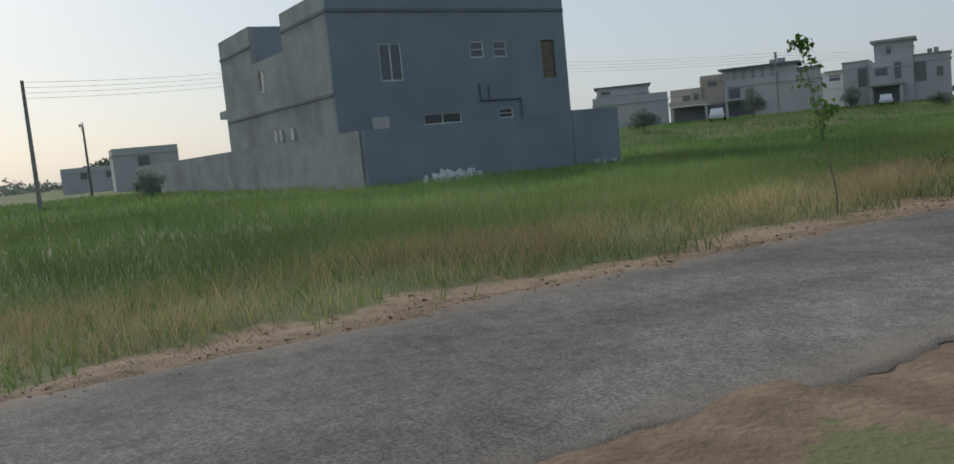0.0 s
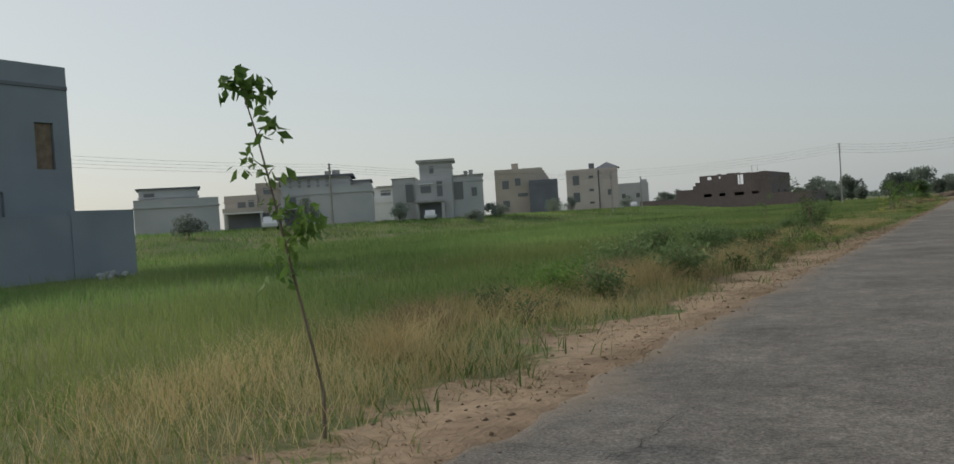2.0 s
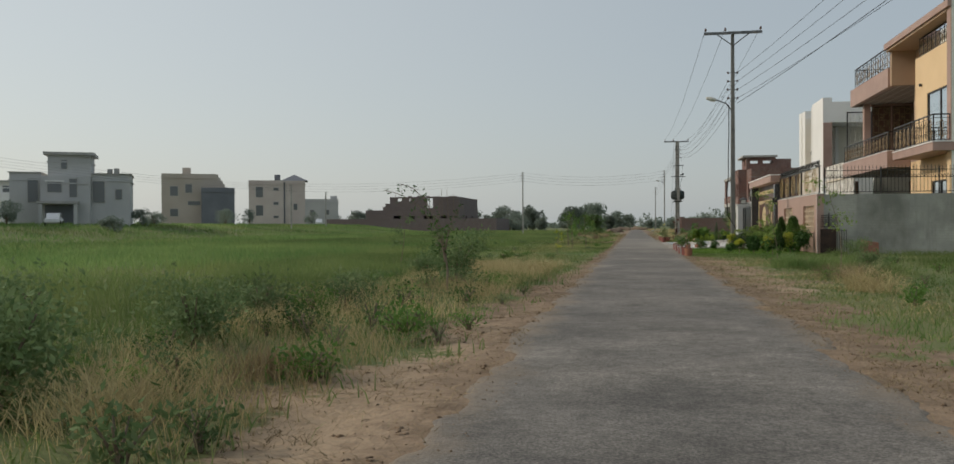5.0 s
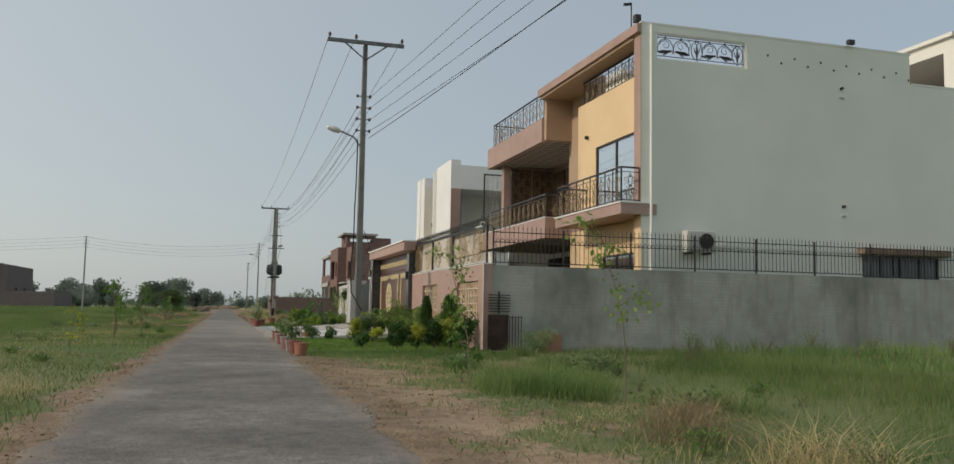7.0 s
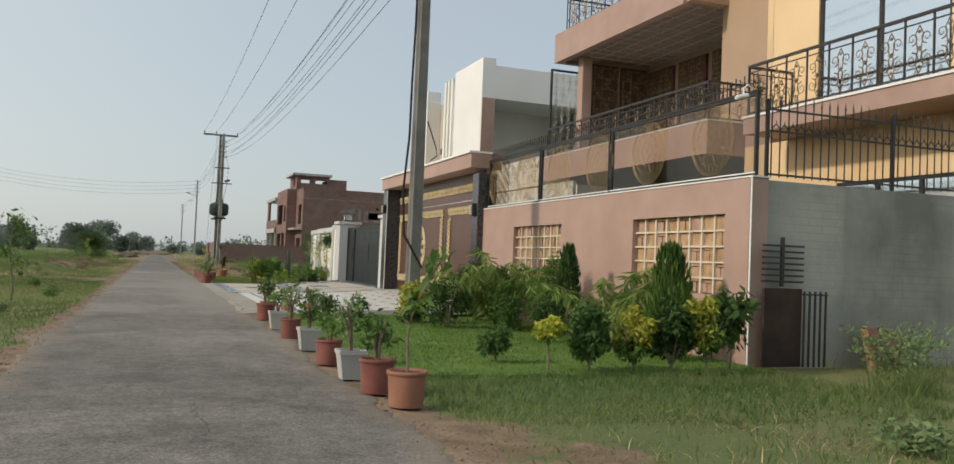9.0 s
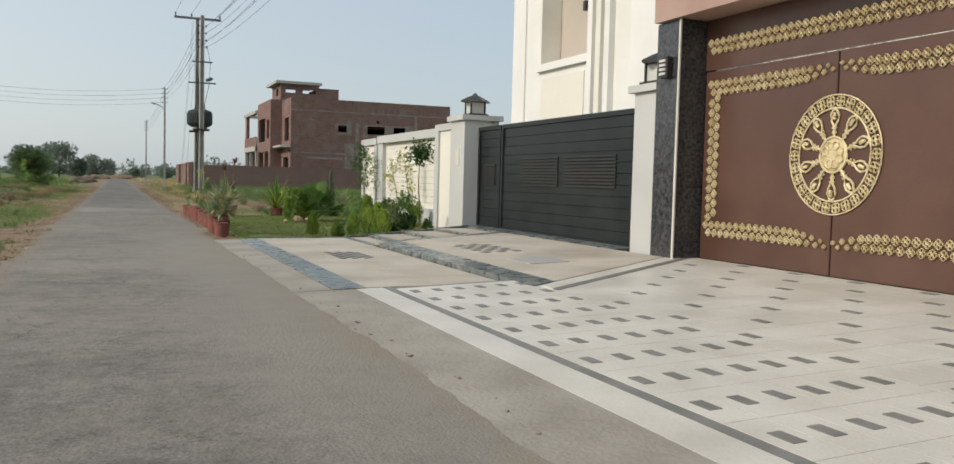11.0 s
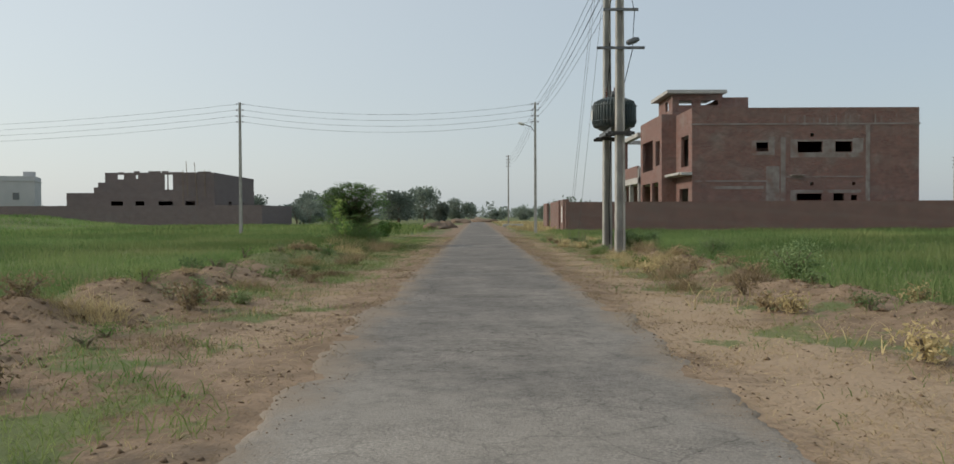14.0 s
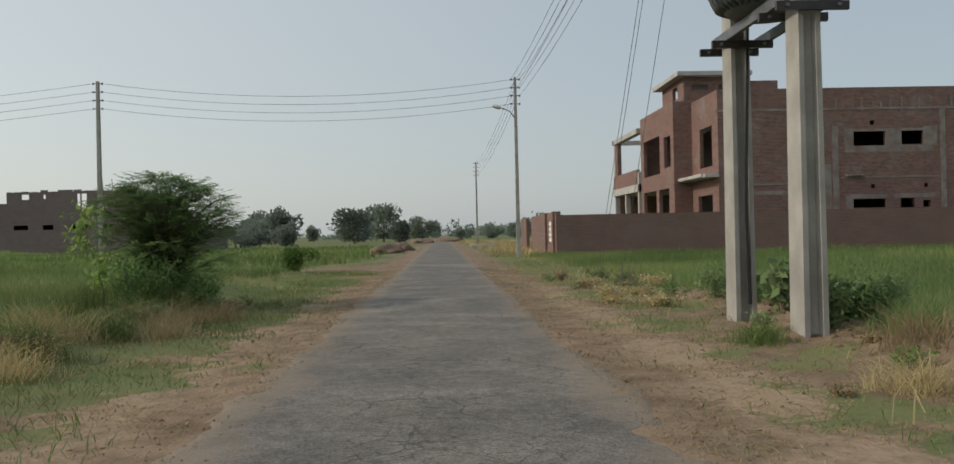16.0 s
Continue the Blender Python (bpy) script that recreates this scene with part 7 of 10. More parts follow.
def t_pole(x, y, z1, label, lamp=True, w=.17, d=.26, spool_z=()):
    p = thing("utility_pole", x, y, 0, label, "utility pole")
    i_pole(p, x, y, z1, w, d, 0, concrete_dark)
    part("cross_arm", boxes((x - 1.32, x + 1.32, y - d * .4 - .1, y - d * .4, z1 - .02, z1 + .1)), steel, p)
    part("brace", tube(bmesh.new(), [(x - .75, y - d * .4 - .05, z1), (x, y - d * .35, z1 - .55)], .025, 4), steel, p)
    part("brace", tube(bmesh.new(), [(x + .75, y - d * .4 - .05, z1), (x, y - d * .35, z1 - .55)], .025, 4), steel, p)
    for dx in (-1.25, -.35, 1.25):
        bm = bmesh.new()
        insulator(bm, x + dx, y - d * .4 - .05, z1 + .1)
        part("pin_insulator", bm, porcelain, p)
    spools(p, x, y, spool_z, -1)
    spools(p, x, y, spool_z, 1)
    if lamp:
        street_lamp(p, x - .05, y, z1 - 3.1, -1)
    return p


def low_pole(x, y, z1, label, lamp=None, side=-1):
    p = thing("utility_pole", x, y, 0, label, "utility pole")
    i_pole(p, x, y, z1, .2, .26)
    zs = [z1 - .12 - .42 * i for i in range(4)]
    spools(p, x, y, zs, -1)
    spools(p, x, y, zs, 1)
    if lamp:
        street_lamp(p, x - .05, y, lamp, side)
    return p


def cable(name, a, b, sag, r=.0085, group="overhead cables"):
    a, b = Vector(a), Vector(b)
    pts = [a.lerp(b, k / 16) - Vector((0, 0, sag * 4 * (k / 16) * (1 - k / 16))) for k in range(17)]
    return lone(name, tube(bmesh.new(), pts, r, 4, cap=False), rubber, "thin dark overhead cable between poles", "cable", group)


PA, PB, PB2 = (3.8, 54.2), (3.9, 107.95), (3.8, 109.95)
LT = [8.35, 7.95, 7.55, 7.15]
pole_a = t_pole(*PA, 10.15, "tall weathered concrete pole with a steel cross-arm and street lamp", True, .2, .34, LT)
part("cable_coil", tube(bmesh.new(), [(PA[0] - .2, PA[1] - .2, z) for z in (6.8, 5.5)] + [(PA[0] - .26 + .05 * math.sin(z * 2), PA[1] - .22, z) for z in (4.4, 3.4, 2.4, 1.6)] + [(PA[0] + .1, PA[1] - .25, 1.0)], .022, 5), rubber, pole_a)
part("cable_coil", tube(bmesh.new(), [(PA[0] + .1, PA[1] - .22, 3.7), (PA[0] + .3, PA[1] - .15, 3.25), (PA[0] + .36, PA[1] - .05, 3.1), (PA[0] + .22, PA[1] - .1, 3.0)], .012, 5), rubber, pole_a)


def transformer_mast():
    p = thing("transformer_mast", 3.66, 108.8, 0, "pair of concrete poles carrying a grey pole-mounted transformer", "utility pole")
    i_pole(p, *PB, 10.3, .29, .42, across=True)
    i_pole(p, *PB2, 10.5, .29, .42, across=True)
    x, y, z1 = PB2[0], PB2[1], 10.4
    part("cross_arm", boxes((x - 1.32, x + 1.32, y - .22, y - .12, z1 - .05, z1 + .08)), steel, p)
    for dx in (-1.25, -.35, 1.25):
        bm = bmesh.new()
        insulator(bm, x + dx, y - .17, z1 + .08)
        part("pin_insulator", bm, porcelain, p)
    for zz, wd in ((6.4, .75), (7.6, .55)):
        part("cross_arm", boxes((PB[0] - wd, PB[0] + wd, PB[1] - .24, PB[1] - .16, zz, zz + .08)), steel, p)
    spools(p, PB[0], PB[1] - .05, [9.7, 9.3, 8.9, 8.5], -1)
    spools(p, PB[0], PB[1] - .05, [9.7, 9.3, 8.9, 8.5], 1)
    # platform: two long channels between the poles, bolted to cross channels clamped on each
    for dx in (-.3, .3):
        bm = boxes((PB[0] + dx - .03, PB[0] + dx + .03, PB[1] - .3, PB2[1] + .3, 3.93, 3.945), (PB[0] + dx - .03, PB[0] + dx - .02, PB[1] - .3, PB2[1] + .3, 3.83, 3.929), (PB[0] + dx - .03, PB[0] + dx + .03, PB[1] - .3, PB2[1] + .3, 3.815, 3.829))
        part("platform_beam", bm, steel, p)
    for px, py in (PB, PB2):
        for dy in (-.27, .27):
            cb = part("clamp_beam", boxes((px - .42, px + .42, py + dy - .03, py + dy + .03, 3.71, 3.81)), iron, p)
            for dx in (-.3, .3):
                part("bolt", tube(bmesh.new(), [(px + dx, py + dy - .06, 3.76), (px + dx, py + dy + .06, 3.76)], .022, 6), steel, cb)
    # tank with tubular cooling fins and two welded hoops, between the poles
    cx, cy = 3.88, 108.95
    bm = bmesh.new()
    lathe(bm, [(.28, 0), (.47, .02), (.56, .1), (.6, .22), (.6, .84), (.54, .97), (.43, 1.05), (.28, 1.08)], cx, cy, 3.95, 28)
    tank = part("tank", bm, transformer_paint, p, "grey oil tank", True)
    for i in range(40):
        a = math.pi * 2 * i / 40
        c, s = math.cos(a), math.sin(a)
        at = lambda r, z: (cx + c * r, cy + s * r, 3.95 + z)
        part("cooling_fin", tube(bmesh.new(), [at(.54, .1), at(.64, .14), at(.69, .24), at(.69, .8), at(.64, .92), at(.52, .98)], .03, 6), transformer_paint, tank, "", True)
    for z in (.3, .8):
        bm = bmesh.new()
        tube(bm, [(cx + .725 * math.cos(2 * math.pi * k / 40), cy + .725 * math.sin(2 * math.pi * k / 40), 3.95 + z) for k in range(41)], .014, 5, cap=False)
        part("hoop", bm, transformer_paint, tank)
    part("conservator", tube(bmesh.new(), [(cx - .12, cy - .2, 5.12), (cx + .12, cy - .2, 5.12)], .11, 12), steel, tank)
    part("name_plate", boxes((cx - .735, cx - .725, cy - .16, cy + .16, 4.3, 4.62)), ac_white, tank)
    for dx in (-.25, 0, .25):
        bm = bmesh.new()
        lathe(bm, [(.03, 0), (.06, .05), (.03, .09), (.06, .13), (.03, .17), (.055, .21), (.02, .27), (.02, .36)], cx + dx, cy - .05, 5.0, 8)
        part("bushing", bm, porcelain, tank)
    part("lead_cable", tube(bmesh.new(), [(cx - .25, cy - .15, 5.25), (PB[0] - .3, PB[1], 6.2), (PB[0] - .35, PB[1] - .2, 7.6), (PB[0] - .2, PB[1] - .1, 8.6)], .014, 4), rubber, p)
    part("lead_cable", tube(bmesh.new(), [(cx + .25, cy - .15, 5.25), (PB[0] + .4, PB[1], 6.4), (PB[0] + .45, PB[1] - .1, 7.6), (PB[0] + .25, PB[1] - .1, 8.6)], .014, 4), rubber, p)
    part("down_cable", tube(bmesh.new(), [(PB2[0] + .05, PB2[1] - .2, 7), (PB2[0] + .1, PB2[1] - .22, 4), (PB2[0] + .02, PB2[1] - .22, 1.6), (PB2[0] + .05, PB2[1] - .2, .2)], .02, 5), rubber, p)
    bm = bmesh.new()
    lathe(bm, [(.05, 0), (.09, .05), (.1, .3), (.05, .42)], 0, 0, 0, 10)
    bmesh.ops.transform(bm, matrix=Matrix.Translation((PB[0] + .2, PB[1] - .1, 6.6)) @ Matrix.Rotation(radians(70), 4, 'Y'), verts=bm.verts[:])
    part("lamp_head", bm, steel, p)
    for dx in (-.28, -.2):
        part("stay_wire", tube(bmesh.new(), [(PB2[0] + dx, PB2[1] + .2, 10.3), (PB2[0] - .05 + dx, PB2[1] + 9.5, .1)], .006, 4), steel, p)
    part("stay_wire", tube(bmesh.new(), [(PB2[0], PB2[1] + .1, 9.8), (PB2[0] - .12, PB2[1] + 7.6, .1)], .006, 4), steel, p)


transformer_mast()
low_pole(3.57, 142.4, 9.3, "concrete utility pole with spool insulators and a street lamp", 7.7)
low_pole(3.34, 188.4, 8.8, "slim utility pole far along the road")
low_pole(-17.48, 142.1, 9.35, "concrete utility pole with spool insulators standing in a field")
low_pole(-63.3, 75.8, 8.6, "concrete utility pole before grey houses")
low_pole(-58, 150, 8.4, "slim utility pole before tan houses")
low_pole(-60, 172, 8.0, "slim utility pole in a hazy field")
low_pole(-51.4, -1.9, 7.3, "leaning wooden-looking pole wrapped with cables")
t_pole(-90.7, 6, 7.0, "far utility pole with a cross-arm", False)
low_pole(60, 190, 8.5, "far utility pole in a field")
low_pole(90, 260, 8.0, "far utility pole in a field")
for i, z in enumerate((9.72, 9.3, 8.9, 8.5)):
    for s in (-1, 1):
        if (i + s) % 2 or i < 2:
            cable("cable", (PB[0] + s * .22, PB[1] - .05, z), (3.57 + s * .22, 142.4, 9.18 - .42 * i), .5)
for i in range(4):
    z = LT[i]
    for s in ((-1, 1) if i % 2 else (1,)):
        cable("cable", (PA[0] + s * .22, PA[1], z), (PB[0] + s * .22, PB[1] - .05, 9.72 - .4 * i), .9)
    cable("cable", (PA[0] + .22, PA[1], z), (7.5 + .5 * i, 6.0, 9.0 - .3 * i), .5)
    cable("cable", (3.57 - .22, 142.4, 9.18 - .42 * i), (-17.48 + .22, 142.1, 9.23 - .42 * i), .75)
    cable("cable", (-17.48 - .22, 142.1, 9.23 - .42 * i), (-66, 150, 9.0 - .42 * i), 1.0)
    cable("cable", (3.57, 142.4, 9.18 - .42 * i), (3.34, 188.4, 8.68 - .42 * i), .6)
    cable("cable", (-63.3, 75.8, 8.5 - .3 * i), (-60, 20, 8.8 - .3 * i), .5)
    cable("cable", (-63.3, 75.8, 8.5 - .3 * i), (-58, 150, 8.2 - .3 * i), .6)
    cable("cable", (-51.4, -1.9, 7.2 - .3 * i), (-60, 20, 8.8 - .3 * i), .3)
for dx in (-1.25, -.35, 1.25):
    cable("cable", (PA[0] + dx, PA[1] - .2, 10.43), (PB2[0] + dx, PB2[1] - .2, 10.68), .8)
cable("cable", (PA[0] + .2, PA[1], 6.9), (9.0, 8.0, 8.6), .4, .012)

# ---- plants ----
def gz(x, y):
    return float(land(x, y))


def lumpy_points(n, cx, cy, cz, rx, ry, rz, rng, shell=0.55, lumps_n=9):
    """Places in a crown made of several overlapping clumps, thinner inside, with gaps."""
    c = rng.normal(size=(lumps_n, 3))
    c /= np.linalg.norm(c, axis=1)[:, None]
    c *= rng.uniform(0.35, 0.8, (lumps_n, 1))
    k = rng.integers(0, lumps_n, n)
    d = rng.normal(size=(n, 3))
    d /= np.linalg.norm(d, axis=1)[:, None]
    d *= (rng.uniform(shell, 1.0, n) ** 0.7 * 0.45)[:, None]
    p = c[k] + d
    return p * np.array([rx, ry, rz]) + np.array([cx, cy, cz])


def stems(bm, x, y, z0, h, rng, n=4, r=.02, spread=.4):
    for i in range(n):
        a = rng.uniform(0, 6.28)
        s = spread * rng.uniform(.4, 1)
        tube(bm, [(x, y, z0 - .05), (x + math.cos(a) * s * .3, y + math.sin(a) * s * .3, z0 + h * .45), (x + math.cos(a) * s, y + math.sin(a) * s, z0 + h)], r, 5, r * .3)
    return bm


def shrub(name, x, y, h, w, material, n, size, label, seed, stem=.3, group="", cat="shrub", z=None, narrow=.45, wild=False):
    rng = np.random.default_rng(seed)
    z0 = gz(x, y) if z is None else z
    t = thing(name, x, y, z0, label, cat, group)
    part("stem", stems(bmesh.new(), x, y, z0, h * (.8 if stem >= 0 else .55), rng, 5, .012 + .012 * h, w * .35), bark, t)
    zc = z0 + h * (stem + (1 - stem) / 2)
    p = lumpy_points(n, x, y, zc, w / 2, w / 2, h * (1 - stem) / 2 * 1.1, rng, .3, 9 if n < 4000 else 30)
    p[:, 2] = np.maximum(p[:, 2], z0 + .04)
    if wild:     # loose upright shoots, leaves turned every way
        k = rng.uniform(0, 1, n) ** .8
        a, s = rng.integers(0, 11, n) * 2.399, rng.uniform(.15, 1, 11)[rng.integers(0, 11, n)]
        hh = h * rng.uniform(.55, 1.05, 11)[np.round(a / 2.399).astype(int)]
        p = np.stack([x + np.cos(a) * w / 2 * s * (.25 + .75 * k), y + np.sin(a) * w / 2 * s * (.25 + .75 * k), z0 + .03 + k * hh], -1) + rng.normal(size=(n, 3)) * np.array([.09, .09, .05]) * max(.6, w)
        leaf_part("crown", leaves(p, size, rng, -.15, narrow), material, t)
        return t
    leaf_part("crown", leaves(p, size, rng, .45, narrow), material, t)
    return t


def cone_bush(x, y, h, w, material, n, label, seed, group=""):
    """A clipped conifer: upright sprays on a tapering body."""
    rng = np.random.default_rng(seed)
    z0 = gz(x, y)
    t = thing("conifer", x, y, z0, label, "shrub", group)
    part("stem", stems(bmesh.new(), x, y, z0, h * .7, rng, 3, .02, w * .1), bark, t)
    k = rng.uniform(0, 1, n) ** .8
    a = rng.uniform(0, 6.28, n)
    r = w / 2 * np.sin(np.pi * np.clip(.14 + .82 * k, 0, 1)) ** .45 * (1 - .2 * k) * rng.uniform(.55, 1, n) * (1 + .12 * np.sin(5 * a + 7 * k))
    p = np.stack([x + r * np.cos(a), y + r * np.sin(a), z0 + .05 + k * h * .92], -1)
    leaf_part("crown", leaves(p, .05 + .05 * h, rng, -1.4, .22, np.array([x, y, z0 + h * .3])), material, t)
    return t


def sapling(x, y, h, tips, material, label, seed, size=.13, per=28, lean=(0, 0), group="", crown_r=.16, r=.022, z=None):
    """A young tree: a thin bent stem, side twigs to the leafy tips (height share, reach), leaves in bunches."""
    rng = np.random.default_rng(seed)
    z0 = gz(x, y) if z is None else z
    t = thing("sapling", x, y, z0, label, "tree", group)
    bend = lambda k: (x + lean[0] * k * k + .04 * math.sin(5 * k + seed), y + lean[1] * k * k + .04 * math.cos(4 * k), z0 + h * k)
    bm = tube(bmesh.new(), [(x, y, z0 - .1)] + [bend(k / 8) for k in range(1, 9)], r, 6, r * .3)
    allp = []
    for k, reach in tips:
        b = Vector(bend(k))
        a = rng.uniform(0, 6.28)
        e = b + Vector((math.cos(a) * reach, math.sin(a) * reach, reach * .5))
        if reach > .03:
            tube(bm, [b, b.lerp(e, .5) + Vector((0, 0, reach * .12)), e], r * .4, 4, r * .15)
        m = max(6, int(per * rng.uniform(.7, 1.3)))
        q = rng.normal(size=(m, 3)) * crown_r * np.array([1, 1, .75]) * .6 + np.array(e)
        q[: m // 4] = np.array(b) + (np.array(e) - np.array(b)) * rng.uniform(.3, 1, (m // 4, 1)) + rng.normal(size=(m // 4, 3)) * .03
        allp.append(q)
    part("trunk", bm, bark, t)
    q = np.concatenate(allp)
    leaf_part("crown", leaves(q, size, rng, .7, .5), material, t)
    return t


def straps(name, x, y, z, n, length, width, material, parent, seed, up=1.0, arch=.9):
    """Long arching strap leaves from one point."""
    rng = np.random.default_rng(seed)
    V, F = [], []
    for i in range(n):
        a = rng.uniform(0, 6.28)
        L = length * rng.uniform(.55, 1.1)
        el = rng.uniform(.25, 1.35) * up
        w = width * rng.uniform(.7, 1.1)
        side = np.array([-math.sin(a), math.cos(a), 0]) * w / 2
        pts = []
        p = np.array([x, y, z + rng.uniform(-.05, .12) * length])
        for k in range(7):
            pts.append(p.copy())
            e = el - arch * (k / 6) ** 1.6
            p = p + np.array([math.cos(a) * math.cos(e), math.sin(a) * math.cos(e), math.sin(e)]) * L / 6
        b = len(V)
        for k, q in enumerate(pts):
            s = side * (math.sin(math.pi * (.22 + .78 * k / 6)) + .02)
            V += [q - s, q + s]
        for k in range(6):
            F.append((b + 2 * k, b + 2 * k + 1, b + 2 * k + 3, b + 2 * k + 2))
    me = raw_mesh(name, np.array(V) - np.array(world_of(parent)), np.array(F), material)
    ob = new(name, me)
    ob.parent = parent
    return ob


def pot_mesh(bm, x, y, z, r, h, square=False, foot=.86):
    if square:
        rings = []
        for zz, k in ((0, .74), (h * .85, 1), (h * .86, 1.08), (h, 1.08), (h, .9), (h * .86, .88)):
            rings.append([bm.verts.new((x + sx * r * k, y + sy * r * k, z + zz)) for sx, sy in ((-1, -1), (1, -1), (1, 1), (-1, 1))])
    else:
        at = lambda k: r * (foot + (.97 - foot) * k)
        prof = [(at(0), 0), (at(.03), h * .02), (at(.35), h * .3), (at(.7), h * .6), (at(1), h * .86), (r * .975, h * .88), (r * 1.045, h * .9), (r * 1.05, h * .97), (r * 1.02, h), (r * .92, h), (r * .9, h * .87)]
        rings = [[bm.verts.new((x + q * math.cos(2 * math.pi * j / 28), y + q * math.sin(2 * math.pi * j / 28), z + zz)) for j in range(28)] for q, zz in prof]
    n = len(rings[0])
    for a, b in zip(rings, rings[1:]):
        for j in range(n):
            bm.faces.new((a[j], a[(j + 1) % n], b[(j + 1) % n], b[j]))
    bm.faces.new(rings[0][::-1])
    bm.faces.new(rings[-1])
    return bm


def pot(x, y, r, h, material, label, square=False, z=0.0, group="pots along the road edge"):
    t = thing("planter" if square else "flower_pot", x, y, z, label, "flower pot", group)
    part("body", pot_mesh(bmesh.new(), x, y, z, r, h, square, .6 if r > .2 else .86), material, t, "", not square)
    bm = bmesh.new()
    lathe(bm, [(r * .85, 0), (r * .85, .02)], x, y, z + h * .87, 12) if not square else box(bm, x - r * .86, x + r * .86, y - r * .86, y + r * .86, z + h * .87, z + h * .9)
    part("soil", bm, soil, t)
    return t


# first garden: pots along the road, shrubs and a hedge by the wall
ROW1 = [(1.22, 45.4, 0.156, 0.28, 0, clay), (1.14, 46.05, 0.148, 0.29, 0, terracotta), (1.1, 46.9, 0.123, 0.27, 1, concrete_pale), (1.1, 48.0, 0.139, 0.26, 0, terracotta), (1.12, 49.4, 0.123, 0.27, 1, concrete_pale), (1.12, 50.9, 0.139, 0.27, 0, terracotta), (1.14, 52.4, 0.123, 0.27, 1, concrete_pale), (1.18, 54.3, 0.148, 0.28, 0, terracotta)]
for i, (x, y, r, h, sq, m) in enumerate(ROW1):
    pot(x, y, r, h, m, "square cast concrete planter on the road edge" if sq else "ribbed clay flower pot on the road edge" if m is clay else "red-painted clay flower pot on the road edge", bool(sq), gz(x, y) + .02)
    z = gz(x, y) + .02 + h * .86
    if i == 0:
        sapling(x, y, .95, [(.55, .12), (.75, .1), (.98, .02)], leaf_mid, "thin leafy sapling growing in a clay pot", 40, .12, 16, (.25, .1), "potted plants", .1, .012, z)
    else:
        shrub("potted_shrub", x, y, .36 + .1 * (i % 3), .36, [leaf_mid, leaf_dark, leaf_pale][i % 3], 170, .07, "small leafy shrub growing in a road-edge pot", 50 + i, .25, "potted plants", "potted plant", z)
for i, (x, y, h, w, m, lab) in enumerate([(4.1, 53, .9, 0.8, leaf_dark, "dark shrub beside a lime one"), (5.7, 56, 1.25, 1.00, leaf_dark, "dark hedge shrub by a gate"), (5.75, 54.6, 1.2, .9, leaf_mid, "tall green hedge shrub by a wall"), (5.6, 52.1, 1.33, .85, leaf_mid, "tall green hedge shrub by a wall"), (2.4, 55, 0.50, 0.50, leaf_dark, "low plant at a driveway edge"), (3, 55.2, 0.50, 0.55, leaf_dark, "low plant at a driveway edge"), (5.0, 52.6, .8, .7, leaf_mid, "leafy green shrub under a feather palm"), (4.9, 50.6, .7, .6, leaf_dark, "dark leafy shrub under a feather palm")]):
    shrub("shrub", x, y, h, w, m, int(2600 * w * h), .07, lab, 100 + i, .04, "shrubs on the lawn")


def standard_shrub(x, y, low, top, w, label, seed, fresh=None, size=.085, base=None, n=900):
    """A clipped round crown on a short bare stem; young shoots of another colour on its crest and sunny side."""
    rng = np.random.default_rng(seed)
    z0 = gz(x, y)
    t = thing("clipped_shrub", x, y, z0, label, "shrub", "clipped shrubs along the lawn edge")
    bm = tube(bmesh.new(), [(x, y, z0 - .05), (x + .015, y, z0 + low * .6), (x, y + .01, z0 + low + .12)], .017, 6, .012)
    for i in range(6):
        a = i * 1.05 + seed
        tube(bm, [(x, y, z0 + low), (x + .12 * w * math.cos(a), y + .12 * w * math.sin(a), z0 + low + .14), (x + .32 * w * math.cos(a), y + .32 * w * math.sin(a), z0 + low + (top - low) * .6)], .009, 4, .004)
    part("stem", bm, bark, t)
    p = lumpy_points(n, x, y, z0 + (low + top) / 2, w / 2, w / 2, (top - low) / 2, rng, .3, 12)
    if fresh is None:
        leaf_part("crown", leaves(p, size, rng, .6, .42), base or leaf_dark, t)
        return t
    k = (p[:, 2] - z0 - low) / (top - low) + .3 * (x - p[:, 0]) / w + .25 * (y - p[:, 1]) / w + rng.normal(size=n) * .16
    leaf_part("crown", leaves(p[k < .38], size, rng, .6, .42), base or leaf_dark, t)
    leaf_part("new_growth", leaves(p[k >= .38], size, rng, .5, .45), fresh, t, "lime-yellow new leaves")
    return t


for i, (x, y, low, top, w, lime) in enumerate(((3.04, 48.1, .1, .48, .42, 0), (3.27, 47.17, .33, .66, .34, 1), (3.83, 47.3, .12, .88, .66, 0), (4.33, 47.2, .18, .78, .5, 1), (4.77, 47.12, .1, .85, .58, 0), (5.15, 47.02, .22, .92, .55, 1))):
    standard_shrub(x, y, low, top, w, "lime-crested clipped shrub on a thin stem at a lawn edge" if lime else "dark clipped shrub on a thin stem at a lawn edge", 100 + i, leaf_lime if lime else None, .075 + .02 * (w > .5), leaf_mid if lime else None, int(2300 * w))
standard_shrub(5.72, 47.35, .28, 1.05, .5, "dark bronze broad-leaved shrub by a wall corner", 108, None, .17, leaf_dark, 330)
standard_shrub(3.82, 54.03, .04, .78, .85, "lime and green clipped shrub at a pole's foot", 109, leaf_lime, .09, leaf_dark, 1700)
cone_bush(5.5, 48.3, 1.5, .6, leaf_mid, 2400, "green conical conifer by a wall panel", 131)
